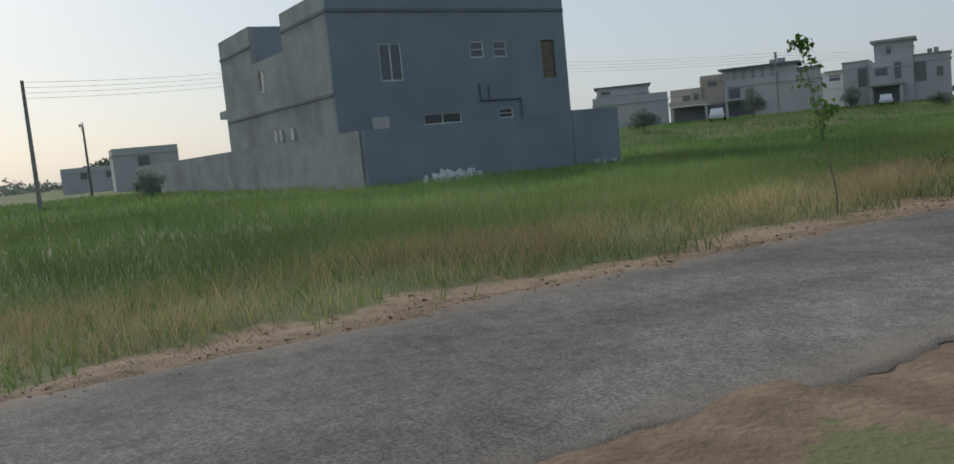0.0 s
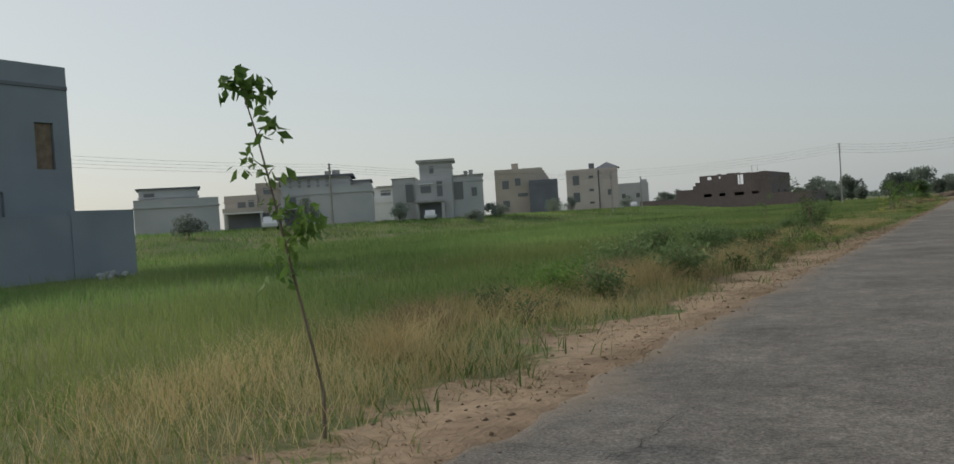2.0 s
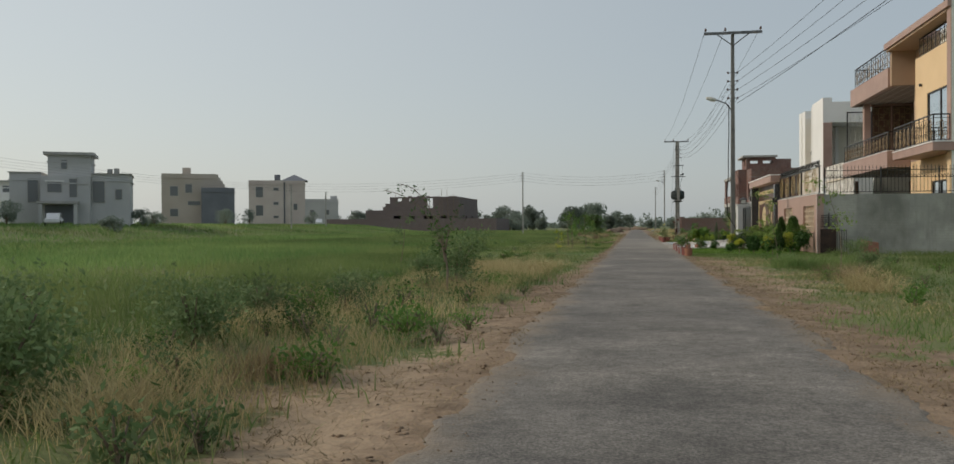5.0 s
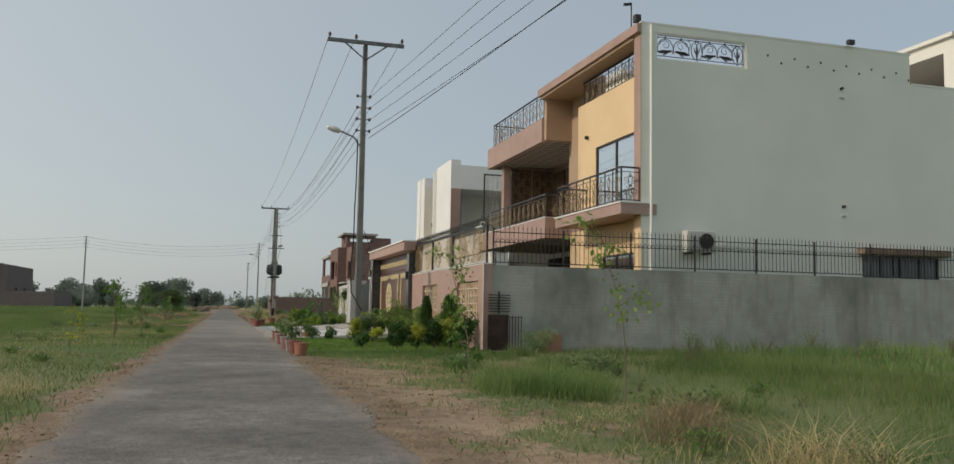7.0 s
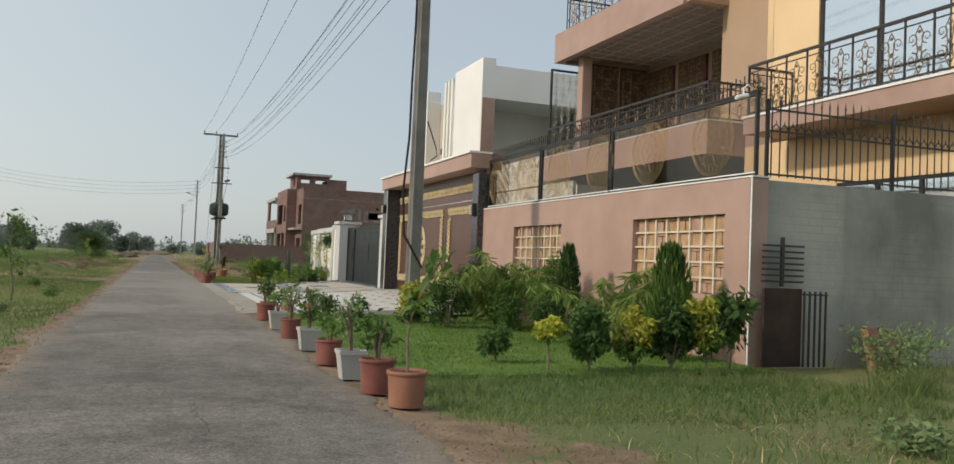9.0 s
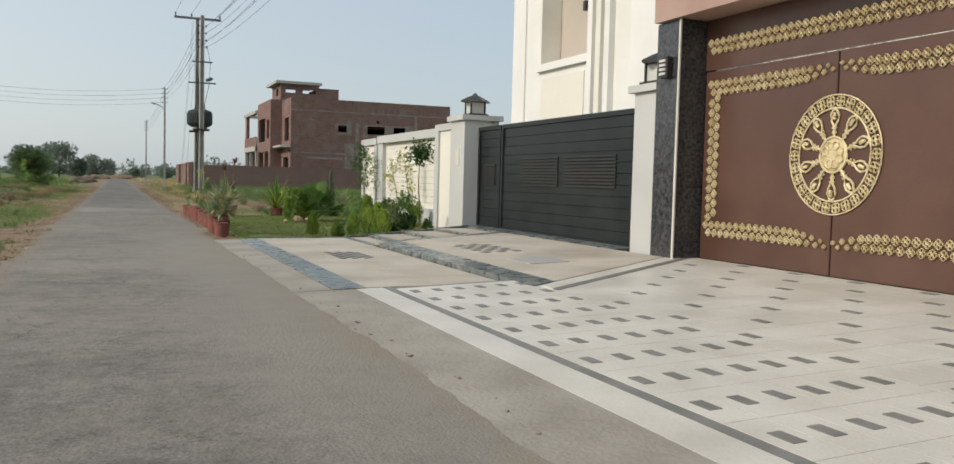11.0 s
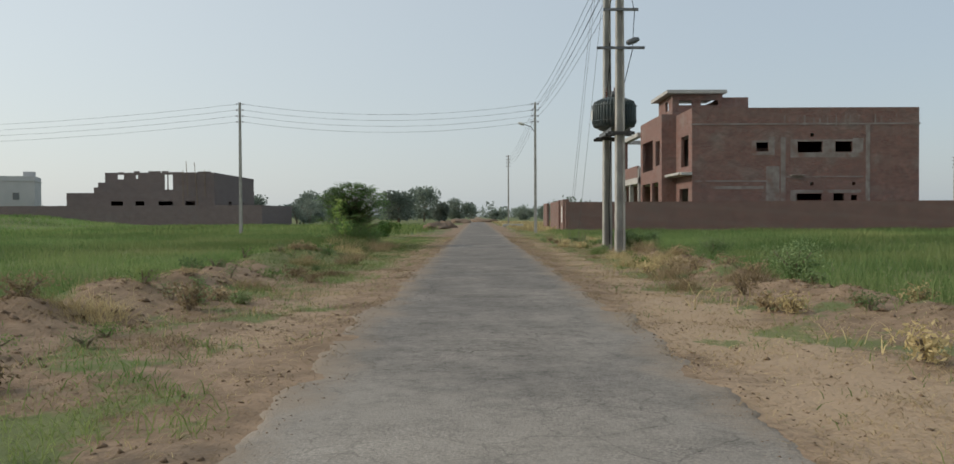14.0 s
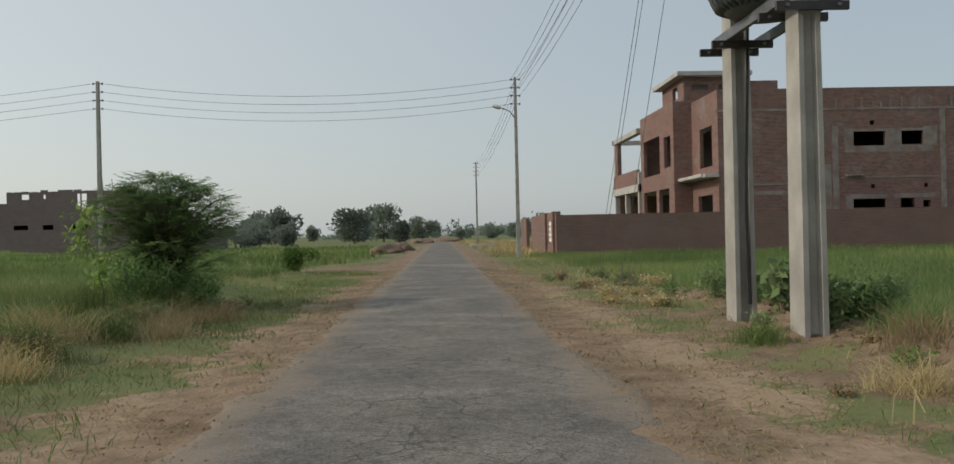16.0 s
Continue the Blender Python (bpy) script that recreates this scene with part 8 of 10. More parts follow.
cone_bush(5.5, 51.2, 1.5, .42, leaf_dark, 1500, "dark green narrow conifer in a hedge", 132)


def areca(x, y, h, n, label, seed):
    """A feather palm: arching fronds with drooping leaflets."""
    rng = np.random.default_rng(seed)
    t = thing("feather_palm", x, y, gz(x, y), label, "palm", "feather palms")
    z0 = gz(x, y)
    bm = bmesh.new()
    P = []
    for i in range(n):
        a = rng.uniform(0, 6.28)
        L = h * rng.uniform(.7, 1.05)
        p = Vector((x, y, z0))
        e = rng.uniform(1.0, 1.45)
        pts = [p.copy()]
        for k in range(8):
            p = p + Vector((math.cos(a) * math.cos(e), math.sin(a) * math.cos(e), math.sin(e))) * L / 7
            e -= .06 + .035 * k
            pts.append(p.copy())
        tube(bm, pts, .012, 4, .003)
        for k in range(3, 9):
            for s in np.linspace(0, 1, 6):
                P.append(pts[k - 1].lerp(pts[k], s))
    part("stalk", bm, leaf_frond, t)
    P = np.array([tuple(v) for v in P])
    P = np.concatenate([P, P])
    leaf_part("frond", leaves(P, .26, rng, 1.0, .13), leaf_frond, t)


areca(5.4, 49.8, 1.5, 13, "bright green feather palm beside a rose wall", 141)
areca(5.15, 53.3, 1.6, 17, "bright green feather palm in a hedge", 140)
areca(5.4, 55.0, 1.5, 12, "green feather palm in a hedge", 142)


rusty_sheet = surface("dark_rusty_sheet", (0.03, 0.02, 0.016), (0.06, 0.038, 0.028), 4.0, 0.8, bump=0.15)


def iron_rack():
    t = thing("metal_rack", 6.75, 47.55, -.05, "rusty iron rack and gate leaf leaning on a wall", "rack")
    bm = bmesh.new()
    for i in range(7):
        box(bm, 6.42, 7.05, 47.66, 47.69, 1.05 + i * .075, 1.075 + i * .075)
    box(bm, 6.7, 6.74, 47.655, 47.695, 1.0, 1.62)
    part("slat_frame", bm, iron, t)
    bm = boxes((6.4, 6.98, 47.6, 47.64, .0, .98))
    part("door_leaf", bm, rusty_sheet, t, "dark rusty sheet")
    for i in range(5):
        part("bar", boxes((7.0 + i * .085, 7.02 + i * .085, 47.58, 47.6, 0, .95)), iron, t)
    part("bar", boxes((6.98, 7.38, 47.579, 47.601, .9, .92)), iron, t)


iron_rack()


def leaning_slab():
    bm = soft_box(-.35, .35, -.05, .05, 0, .6, .02, 1)
    bmesh.ops.transform(bm, matrix=pose(8.15, 47.35, -.08, -18, 8, 12), verts=bm.verts[:])
    lone("brick_slab", bm, clay, "broken orange brick slab leaning in grass by a wall", "slab")


leaning_slab()

# gate pots
pot(1.5, 56.5, .16, .2, clay, "orange clay pot at a driveway edge", z=.005)
shrub("potted_shrub", 1.5, 56.5, .5, .34, leaf_pale, 260, .07, "pale variegated shrub in a clay pot", 60, .1, "potted plants", "potted plant", .17)
pot(1.85, 56.3, .14, .18, clay, "orange clay pot at a driveway edge", z=.01)
sapling(1.88, 56.35, .7, [(.3, .1), (.5, .12), (.7, .12), (.85, .1), (.98, .03)], leaf_dark, "wispy thin plant in a clay pot", 61, .06, 22, (.05, 0), "potted plants", .09, .008, .16)
pot(2.3, 56.15, .14, .18, clay, "orange clay pot at a driveway edge", z=.02)
shrub("potted_shrub", 2.3, 56.15, .4, .4, leaf_mid, 260, .07, "leafy green plant in a clay pot", 62, .1, "potted plants", "potted plant", .17)

# second garden: red pots in a row, a variegated yucca, palms and conifers
ROW2 = [(1.17, 72.4, .115, .28), (1.24, 72.97, .155, .32), (1.3, 73.42, .09, .26), (1.22, 74.0, .155, .36), (1.2, 74.58, .075, .27), (1.23, 75.3, .13, .31), (1.33, 76.36, .075, .28), (1.58, 76.29, .19, .33), (1.29, 76.58, .135, .29), (1.3, 77.2, .155, .35), (1.27, 77.7, .08, .32), (1.3, 78.15, .08, .27), (1.29, 78.58, .15, .36), (1.28, 79.2, .1, .3), (1.34, 80.2, .165, .33), (1.25, 80.6, .1, .28), (1.22, 80.97, .125, .28), (1.22, 81.5, .13, .3)]
for i, (x, y, r, h) in enumerate(ROW2):
    pot(x, y, r, h, terracotta, "red-painted clay pot with a worn rim on the road edge", z=gz(x, y) - .004, group="red pots in a row")
    z = gz(x, y) + h * .86
    if i == 1:
        t = thing("yucca", x, y, z, "large yucca with cream-edged strap leaves in a red pot", "potted plant", "potted plants")
        part("stem", tube(bmesh.new(), [(x, y, z - .05), (x + .02, y, z + .2), (x + .06, y + .05, z + .4)], .035, 7, .024), bark, t)
        straps("strap_leaf", x, y, z + .1, 78, .76, .06, leaf_stripe, t, 70, .85, 1.5)
        straps("strap_leaf", x, y, z + .24, 44, .7, .056, leaf_stripe, t, 71, 1.15, .8)
        straps("strap_leaf", x + .06, y + .05, z + .36, 32, .6, .05, leaf_stripe, t, 72, 1.4, .35)
    elif i in (5, 8, 16):
        t = thing("spiky_plant", x, y, z, "thin spiky strap-leaved plant in a red pot", "potted plant", "potted plants")
        straps("strap_leaf", x, y, z, 22, .42, .024, leaf_stripe, t, 74 + i, 1.1, .7)
    elif i == 14:
        sapling(x, y, .95, [(.4, .1), (.55, .22), (.7, .28), (.8, .2), (.9, .25), (1.0, .1)], leaf_lime, "thin lime-leaved plant in a red jar", 80 + i, .075, 9, (.1, .05), "potted plants", .06, .008, z)
    elif i in (3, 11):
        shrub("potted_shrub", x, y, .3, .28, leaf_mid, 130, .07, "small leafy shrub in a red pot", 80 + i, .1, "potted plants", "potted plant", z)
    elif i in (4, 6, 10, 9, 15):
        sapling(x, y, .55, [(.5, .1), (.8, .1), (1.0, .02)], leaf_mid, "thin leafy seedling in a red pot", 80 + i, .07, 14, (.05, .05), "potted plants", .07, .008, z)


def dracaena(x, y, pr, ph, stalks, seed):
    z = gz(x, y)
    pot(x, y, pr, ph, clay, "large orange clay pot on bare soil", z=z, group="")
    t = thing("dracaena", x, y, z + ph * .87, "tall maroon-leaved cordyline in a large clay pot", "potted plant", "potted plants")
    for i, (dx, dy, h) in enumerate(stalks):
        part("stem", tube(bmesh.new(), [(x, y, z + ph * .8), (x + dx * .5, y + dy * .5, z + ph + h * .5), (x + dx, y + dy, z + ph + h)], .022, 6, .014), bark, t)
        straps("leaf_rosette", x + dx, y + dy, z + ph + h, 20 if h > .6 else 46, .3, .045, leaf_maroon, t, seed + i, 1.0, 1.25)


dracaena(2.42, 81.85, .24, .36, [(.16, .05, 1.22), (-.14, .05, 1.0), (.07, .0, .44), (.06, .01, .3), (.05, .02, .16)], 90)
_t = thing("spiky_plant", 2.28, 81.78, gz(2.42, 81.85) + .3, "small white-striped spiky plant in a large clay pot", "potted plant", "potted plants")
straps("strap_leaf", 2.28, 81.78, gz(2.42, 81.85) + .3, 12, .26, .022, leaf_stripe, _t, 96, 1.2, .3)
pot(3.82, 81.95, .19, .3, terracotta, "red clay pot on a soil berm behind a lawn", z=gz(3.82, 81.95), group="")
_t = thing("spiky_plant", 3.82, 81.95, gz(3.82, 81.95) + .26, "dense bright green strap-leaved plant in a red pot", "potted plant", "potted plants")
straps("strap_leaf", 3.82, 81.95, gz(3.82, 81.95) + .28, 70, 1.0, .045, leaf_mid, _t, 97, 1.1, .75)
straps("strap_leaf", 3.82, 81.95, gz(3.82, 81.95) + .28, 60, .85, .045, leaf_lime, _t, 197, 1.25, .4)
shrub("bed_shrub", 4.2, 81.75, .62, .5, weed_leaf, 700, .06, "grey-green feathery shrub on a soil berm", 98, .1, "bedding shrubs")
shrub("bed_shrub", 4.85, 82.0, .56, .42, conifer_leaf, 1100, .06, "rounded bright green shrub on a soil berm", 99, .02, "bedding shrubs", narrow=.15)
shrub("bed_shrub", 5.35, 82.3, .75, .45, weed_leaf, 260, .09, "loose twiggy weed at the foot of a cactus", 95, .12, "bedding shrubs")
shrub("bed_shrub", 5.75, 82.35, .5, .5, leaf_dark, 420, .07, "loose dark shrub at the foot of a cactus", 94, .12, "bedding shrubs")


def cactus(x, y, h):
    """A ribbed columnar cactus with side columns."""
    z0 = gz(x, y)
    t = thing("cactus", x, y, z0, "tall dark ribbed columnar cactus behind a lawn", "cactus")
    for dx, dy, z, k, r in ((0, 0, 0, h, .055), (-.1, .06, .1, h * .8, .045), (.07, -.03, .25, h * .72, .042), (.02, .12, 0, h * .6, .045)):
        bm = bmesh.new()
        rings = []
        for q in range(13):
            s = q / 12
            rr = r * (1 + .08 * math.sin(q * 2.1)) * (1 if s < .9 else math.sqrt(max(.05, 1 - ((s - .9) / .1) ** 2)))
            rings.append([bm.verts.new((x + dx * min(1, s * 4) + rr * (1 + .22 * math.cos(6 * a)) * math.cos(a), y + dy * min(1, s * 4) + rr * (1 + .22 * math.cos(6 * a)) * math.sin(a), z0 + z + (k - z) * s)) for a in (math.pi * 2 * m / 24 for m in range(24))])
        for a, b in zip(rings, rings[1:]):
            for m in range(24):
                bm.faces.new((a[m], a[(m + 1) % 24], b[(m + 1) % 24], b[m]))
        bm.faces.new(rings[-1])
        part("column", bm, cactus_skin, t)


cactus_skin = surface("dusty_cactus_skin", (0.05, 0.07, 0.045), (0.09, 0.11, 0.07), 9.0, 0.8, bump=0.2, c=(0.12, 0.1, 0.07))
cactus(5.6, 82.5, 1.6)
_t = thing("spiky_plant", 5.98, 82.4, gz(6.1, 82.3), "pale striped strap-leaved plant behind a lawn", "yucca")
straps("strap_leaf", 5.98, 82.4, gz(6.1, 82.3) + .4, 50, .66, .04, leaf_stripe, _t, 101, 1.1, .9)


def fan_palm(x, y, h, n, seed):
    rng = np.random.default_rng(seed)
    z0 = gz(x, y)
    t = thing("fan_palm", x, y, z0, "low fan palm with broad pleated leaves on a lawn", "palm")
    bm = bmesh.new()
    V, F = [], []
    for i in range(n):
        a = rng.uniform(0, 6.28)
        e = rng.uniform(.25, 1.3)
        L = h * rng.uniform(.45, .8)
        d = np.array([math.cos(a) * math.cos(e), math.sin(a) * math.cos(e), math.sin(e)])
        c = np.array([x, y, z0 + .15]) + d * L
        tube(bm, [(x, y, z0), tuple(np.array([x, y, z0 + .15]) + d * L * .5 + np.array([0, 0, .05])), tuple(c)], .014, 4, .008)
        s = np.array([-math.sin(a), math.cos(a), 0])
        u = np.cross(s, d)
        R = h * rng.uniform(.3, .45)
        for k in range(17):
            t0 = -1.9 + 3.8 * k / 17
            t1 = t0 + .2
            tm = (t0 + t1) / 2
            f = lambda q, rr: c + (d * math.cos(q) + s * math.sin(q)) * rr * R
            b = len(V)
            V += [c, f(t0, .6), f(tm, 1.0) - np.array([0, 0, .12 * R]), f(t1, .6), f(tm, .6) + u * .05 * R]
            F += [(b, b + 1, b + 4), (b + 1, b + 2, b + 4), (b, b + 4, b + 3), (b + 4, b + 2, b + 3)]
    part("stalk", bm, leaf_mid, t)
    me = raw_mesh("fan_leaf", np.array(V) - np.array(world_of(t)), np.array(F), leaf_mid)
    ob = new("fan_leaf", me)
    ob.parent = t


fan_palm(4.2, 78.4, .95, 26, 150)
cone_bush(3.72, 78.4, .84, .66, conifer_leaf, 4500, "rounded feathery bright green bush on a lawn", 151)
stone_brown = surface("warm_brown_stone", (0.27, 0.19, 0.12), (0.38, 0.28, 0.19), 7.0, 0.85, bump=0.3)
for i, (x, y, r) in enumerate(((3.6, 77.55, .14), (3.88, 77.62, .1), (3.3, 77.5, .07))):
    bm = bmesh.new()
    bmesh.ops.create_icosphere(bm, subdivisions=3, radius=r)
    for v in bm.verts:
        v.co *= 1 + .1 * noise.noise(v.co * 6 + Vector((i, 0, 0)))
        v.co.z *= .75
        v.co += Vector((x, y, r * .55))
    lone("stone", bm, stone_brown, "rounded garden stone on a lawn", "stone", "garden stones", smooth=True)
for i, (x, y, h, r) in enumerate(((5.95, 79.4, .67, .18), (5.65, 77.3, .52, .145), (5.95, 76.9, .5, .12), (2.89, 72.35, .43, .105), (3.71, 72.35, .42, .118), (4.05, 72.4, .55, .15), (3.35, 72.3, .22, .08), (4.45, 72.75, .5, .15), (6.1, 75.6, .5, .14))):
    cone_bush(x, y, h, r * 2.2, conifer_leaf, 900, "small bright green rounded conifer in a flower bed", 160 + i, "small conifers in the bed")
sapling(2.5, 72.35, 1.0, [(.4, .04), (.55, .07), (.68, .08), (.8, .08), (.88, .06), (.97, .03)], leaf_mid, "thin leafy seedling at a lawn corner", 175, .075, 18, (-.05, 0), "", .08, .01)
for i, (x, y, h, m, n, reach) in enumerate(((6.5, 81.7, 2.3, leaf_dark, 60, .24), (6.4, 80.2, 1.8, leaf_pale, 24, .2), (6.5, 78.45, 1.65, leaf_lime, 26, .16), (6.5, 77.3, 1.85, leaf_lime, 38, .18), (6.4, 81.3, 2.0, leaf_dark, 45, .22))):
    sapling(x, y, h, [(.52, reach * .5), (.62, reach * .7), (.7, reach), (.76, reach * .9), (.82, reach), (.88, reach * .8), (.93, reach * .8), (1.0, .06)], m, "young multi-branched tree against a white wall", 180 + i, .075, n, (-.12, .1), "young trees along the white wall", .17, .016)
sapling(6.3, 75.9, 1.95, [(.85, .12), (.9, .16), (.95, .16), (1.0, .1), (.92, .05), (.97, .14)], leaf_dark, "ball-headed topiary tree against a white wall", 190, .09, 130, (0, 0), "", .23, .025)
for i, (x, y, h, m) in enumerate(((6.3, 79.0, .7, leaf_dark), (6.2, 78.0, .5, leaf_maroon), (6.3, 76.4, .9, leaf_mid), (4.95, 73.6, .95, leaf_mid), (5.35, 73.9, .5, leaf_dark), (4.75, 72.9, .38, leaf_dark), (5.7, 73.5, .35, leaf_dark), (6.2, 81.0, .9, leaf_mid), (4.4, 73.3, .35, leaf_dark), (3.4, 72.3, .3, leaf_dark), (5.4, 74.3, .5, leaf_dark), (5.9, 77.0, .35, leaf_maroon))):
    shrub("bed_shrub", x, y, h, h * .9, m, int(700 * h), .08, "low leafy bedding shrub along a flower bed", 200 + i, .1, "bedding shrubs")

# roadside saplings and bushes
sapling(-2.9, 2.48, 2.0, [(1.0, .03), (.98, .1), (.98, .08), (.97, .12), (.86, .1), (.77, .14), (.75, .08), (.66, .05), (.6, .17), (.58, .12), (.56, .15), (.52, .1), (.46, .06)], leaf_mid, "slender leaning sapling with drooping leaf bunches on the verge", 210, .085, 20, (-.2, -.28), "", .085, .012)


def arched_sapling(x, y, limbs, label, seed):
    """A wild young tree: a short stem that parts into thin arching limbs with small dark leaves along them."""
    rng = np.random.default_rng(seed)
    z0 = gz(x, y)
    t = thing("sapling", x, y, z0, label, "tree")
    bm = tube(bmesh.new(), [(x, y, z0 - .1), (x + .02, y, z0 + .4), (x - .03, y, z0 + .8)], .022, 6, .016)
    P = []
    for dx, dy, h in limbs:
        pts = [Vector((x - .03 + dx * k ** 1.6, y + dy * k, z0 + .55 + (h - .55) * math.sin(k * 1.5))) for k in np.linspace(0, 1, 10)]
        tube(bm, pts, .012, 5, .004)
        for a, b in zip(pts[2:], pts[3:]):
            for q in range(3):
                c = a.lerp(b, rng.uniform())
                e = c + Vector(rng.normal(size=3) * .07)
                tube(bm, [c, e], .003, 3)
                P += [np.array(e) + rng.normal(size=3) * .025 for _ in range(2)]
    part("trunk", bm, bark, t)
    leaf_part("crown", leaves(np.array(P), .075, rng, .1, .42), leaf_dark, t)


arched_sapling(-3.97, 26.4, [(-1.15, .2, 1.8), (-.75, -.1, 1.9), (.32, .1, 1.5), (-.2, .1, 1.35), (.12, -.1, 1.1), (-.3, .3, 1.0)], "wild sapling with arching thin limbs and dark leaves", 211)
shrub("weed_bush", -4.4, 29.2, 1.05, 1.35, weed_leaf, 3000, .075, "grey-green wild bush on the verge", 212, .05, "wild bushes", "bush", wild=True)
shrub("weed_bush", -5.6, 31.6, .6, 1.1, weed_leaf, 1400, .075, "grey-green wild bush on the verge", 213, .05, "wild bushes", "bush", wild=True)
sapling(-3.83, 54.4, 1.75, [(.45, .2), (.55, .25), (.65, .3), (.75, .3), (.85, .25), (.95, .15), (1.0, .05)], leaf_mid, "young round-headed tree on a grassy verge", 214, .1, 44, (0, 0), "young verge trees", .2, .025)
sapling(-3.4, 58.7, 1.7, [(.45, .2), (.55, .25), (.65, .3), (.75, .3), (.85, .25), (.95, .15), (1.0, .05)], leaf_mid, "young round-headed tree on a grassy verge", 215, .1, 44, (0, 0), "young verge trees", .2, .025)
sapling(-4.5, 61.2, 1.9, [(.45, .25), (.55, .3), (.65, .35), (.75, .35), (.85, .25), (.95, .15)], leaf_dark, "young round-headed tree on a grassy verge", 216, .1, 44, (0, 0), "young verge trees", .22, .025)
sapling(-3.8, 46.4, 1.0, [(.4, .1), (.6, .15), (.8, .15), (.95, .05)], leaf_lime, "yellowing sapling on a grassy verge", 217, .1, 20, (0, 0), "young verge trees", .12, .015)
sapling(-7.2, 46, 1.2, [(.5, .2), (.7, .2), (.9, .15)], leaf_mid, "small sapling in a grassy field", 218, .1, 24, (0, 0), "young verge trees", .15, .015)
sapling(-4.14, 84.5, 1.22, [(.55, .15), (.65, .2), (.72, .25), (.8, .25), (.88, .2), (.96, .12), (1.0, .05)], leaf_dark, "thin-trunked sapling with a small dense head on the verge", 219, .085, 34, (.1, .1), "young verge trees", .17, .018)
sapling(-5.1, 80.4, 1.6, [(.5, .2), (.65, .25), (.8, .25), (.95, .1)], leaf_dark, "dark-leaved sapling beside a field", 220, .1, 36, (.1, .1), "young verge trees", .18, .018)


def feather_bush(x, y, h, w, label, seed, limbs=135):
    """A many-stemmed wild bush: arching limbs that carry feather leaves, two rows of leaflets on each rib."""
    rng = np.random.default_rng(seed)
    z0 = gz(x, y)
    t = thing("feathery_bush", x, y, z0, label, "bush")
    bm = bmesh.new()
    V, F = [], []
    for i in range(limbs):
        a = i * 2.399 + rng.uniform(-.3, .3)
        out = w / 2 * math.sqrt((i + .5) / limbs) * rng.uniform(.8, 1.1)
        top = h * (1.02 - .8 * (out / (w / 2)) ** 2.2 * rng.uniform(.35, 1.1))
        pts = [Vector((x + math.cos(a) * out * k ** 1.3, y + math.sin(a) * out * k ** 1.3, z0 + top * math.sin(k * 1.45))) for k in np.linspace(0, 1, 8)]
        tube(bm, pts, .02, 5, .004)
        for q in range(25):
            k = rng.uniform(.06, 1.0) if q > 2 else 1.0
            f = k * 7
            c = pts[int(min(6, f))].lerp(pts[int(min(6, f)) + 1], f - int(min(6, f)))
            b = a + rng.uniform(-1.5, 1.5)
            d = np.array([math.cos(b), math.sin(b), rng.uniform(-.35, .45)])
            d /= np.linalg.norm(d)
            sd = np.array([-math.sin(b), math.cos(b), 0.0])
            L = rng.uniform(.26, .46)
            for m in range(9):
                e = np.array(c) + d * L * (m + 1) / 9 - np.array([0, 0, .1 * L * (m / 9) ** 2])
                for sgn in (-1, 1):
                    ln = .085 * (1 - .45 * abs(m / 8 - .4))
                    tip = e + (sd * sgn * .9 + d * .45) * ln + np.array([0, 0, rng.uniform(-.03, .01)])
                    o = d * ln * .2
                    n = len(V)
                    V += [e, (e + tip) / 2 + o, tip, (e + tip) / 2 - o]
                    F.append((n, n + 1, n + 2, n + 3))
    part("stem", bm, bark, t)
    leaf_part("crown", (np.array(V), np.array(F)), leaf_feather, t)


feather_bush(-5.45, 114.1, 2.2, 2.8, "large feathery green bush beside the road", 221)
for _i, (_x, _y) in enumerate(((-5.9, 113.3), (-5.2, 112.9), (-4.6, 113.4), (-5.6, 112.4))):
    shrub("weed_bush", _x, _y, .7, 1.0, leaf_feather, 1200, .07, "low leafy growth under a large bush", 560 + _i, .02, "wild bushes", "bush", wild=True)
sapling(-5.26, 110.67, 1.4, [(.2, .12), (.3, .2), (.42, .25), (.55, .25), (.68, .2), (.8, .15), (.95, .05)], leaf_frond, "yellow-green leafy sapling before a large bush", 222, .11, 40, (-.3, 0), "young verge trees", .2, .014)
shrub("wild_bush", -5.9, 131.5, 1.1, 1.5, leaf_mid, 1500, .13, "rounded green bush beside a dirt verge", 223, .05, "wild bushes", "bush")
sapling(-8.5, 128, 1.5, [(.5, .2), (.7, .2), (.9, .15)], leaf_mid, "small sapling in a field", 224, .1, 22, (0, 0), "young verge trees", .15, .016)
sapling(3.15, 38.3, .75, [(.3, .15), (.5, .2), (.7, .2), (.9, .1)], leaf_mid, "small leafy sapling on a worn verge", 225, .11, 26, (0, 0), "young verge trees", .13, .014)
sapling(4.35, 35.0, 2.1, [(.5, .3), (.6, .3), (.7, .1), (.8, .35), (.9, .3), (1.0, .35)], leaf_frond, "tall thin sapling with drooping leaf bunches by a wall", 226, .09, 30, (-.25, .1), "young verge trees", .17, .013)
sapling(3.4, 38.9, 2.0, [(.45, .1), (.55, .2), (.65, .2), (.8, .25), (.9, .2), (1.0, .35), (1.0, .2)], leaf_frond, "tall thin sapling with drooping leaf bunches on the verge", 227, .085, 38, (-.3, .2), "young verge trees", .16, .013)
sapling(4.8, 22.0, 1.3, [(.4, .2), (.6, .2), (.8, .2), (1.0, .1)], leaf_mid, "thin sapling in tall grass", 229, .1, 22, (.1, .1), "young verge trees", .13, .014)
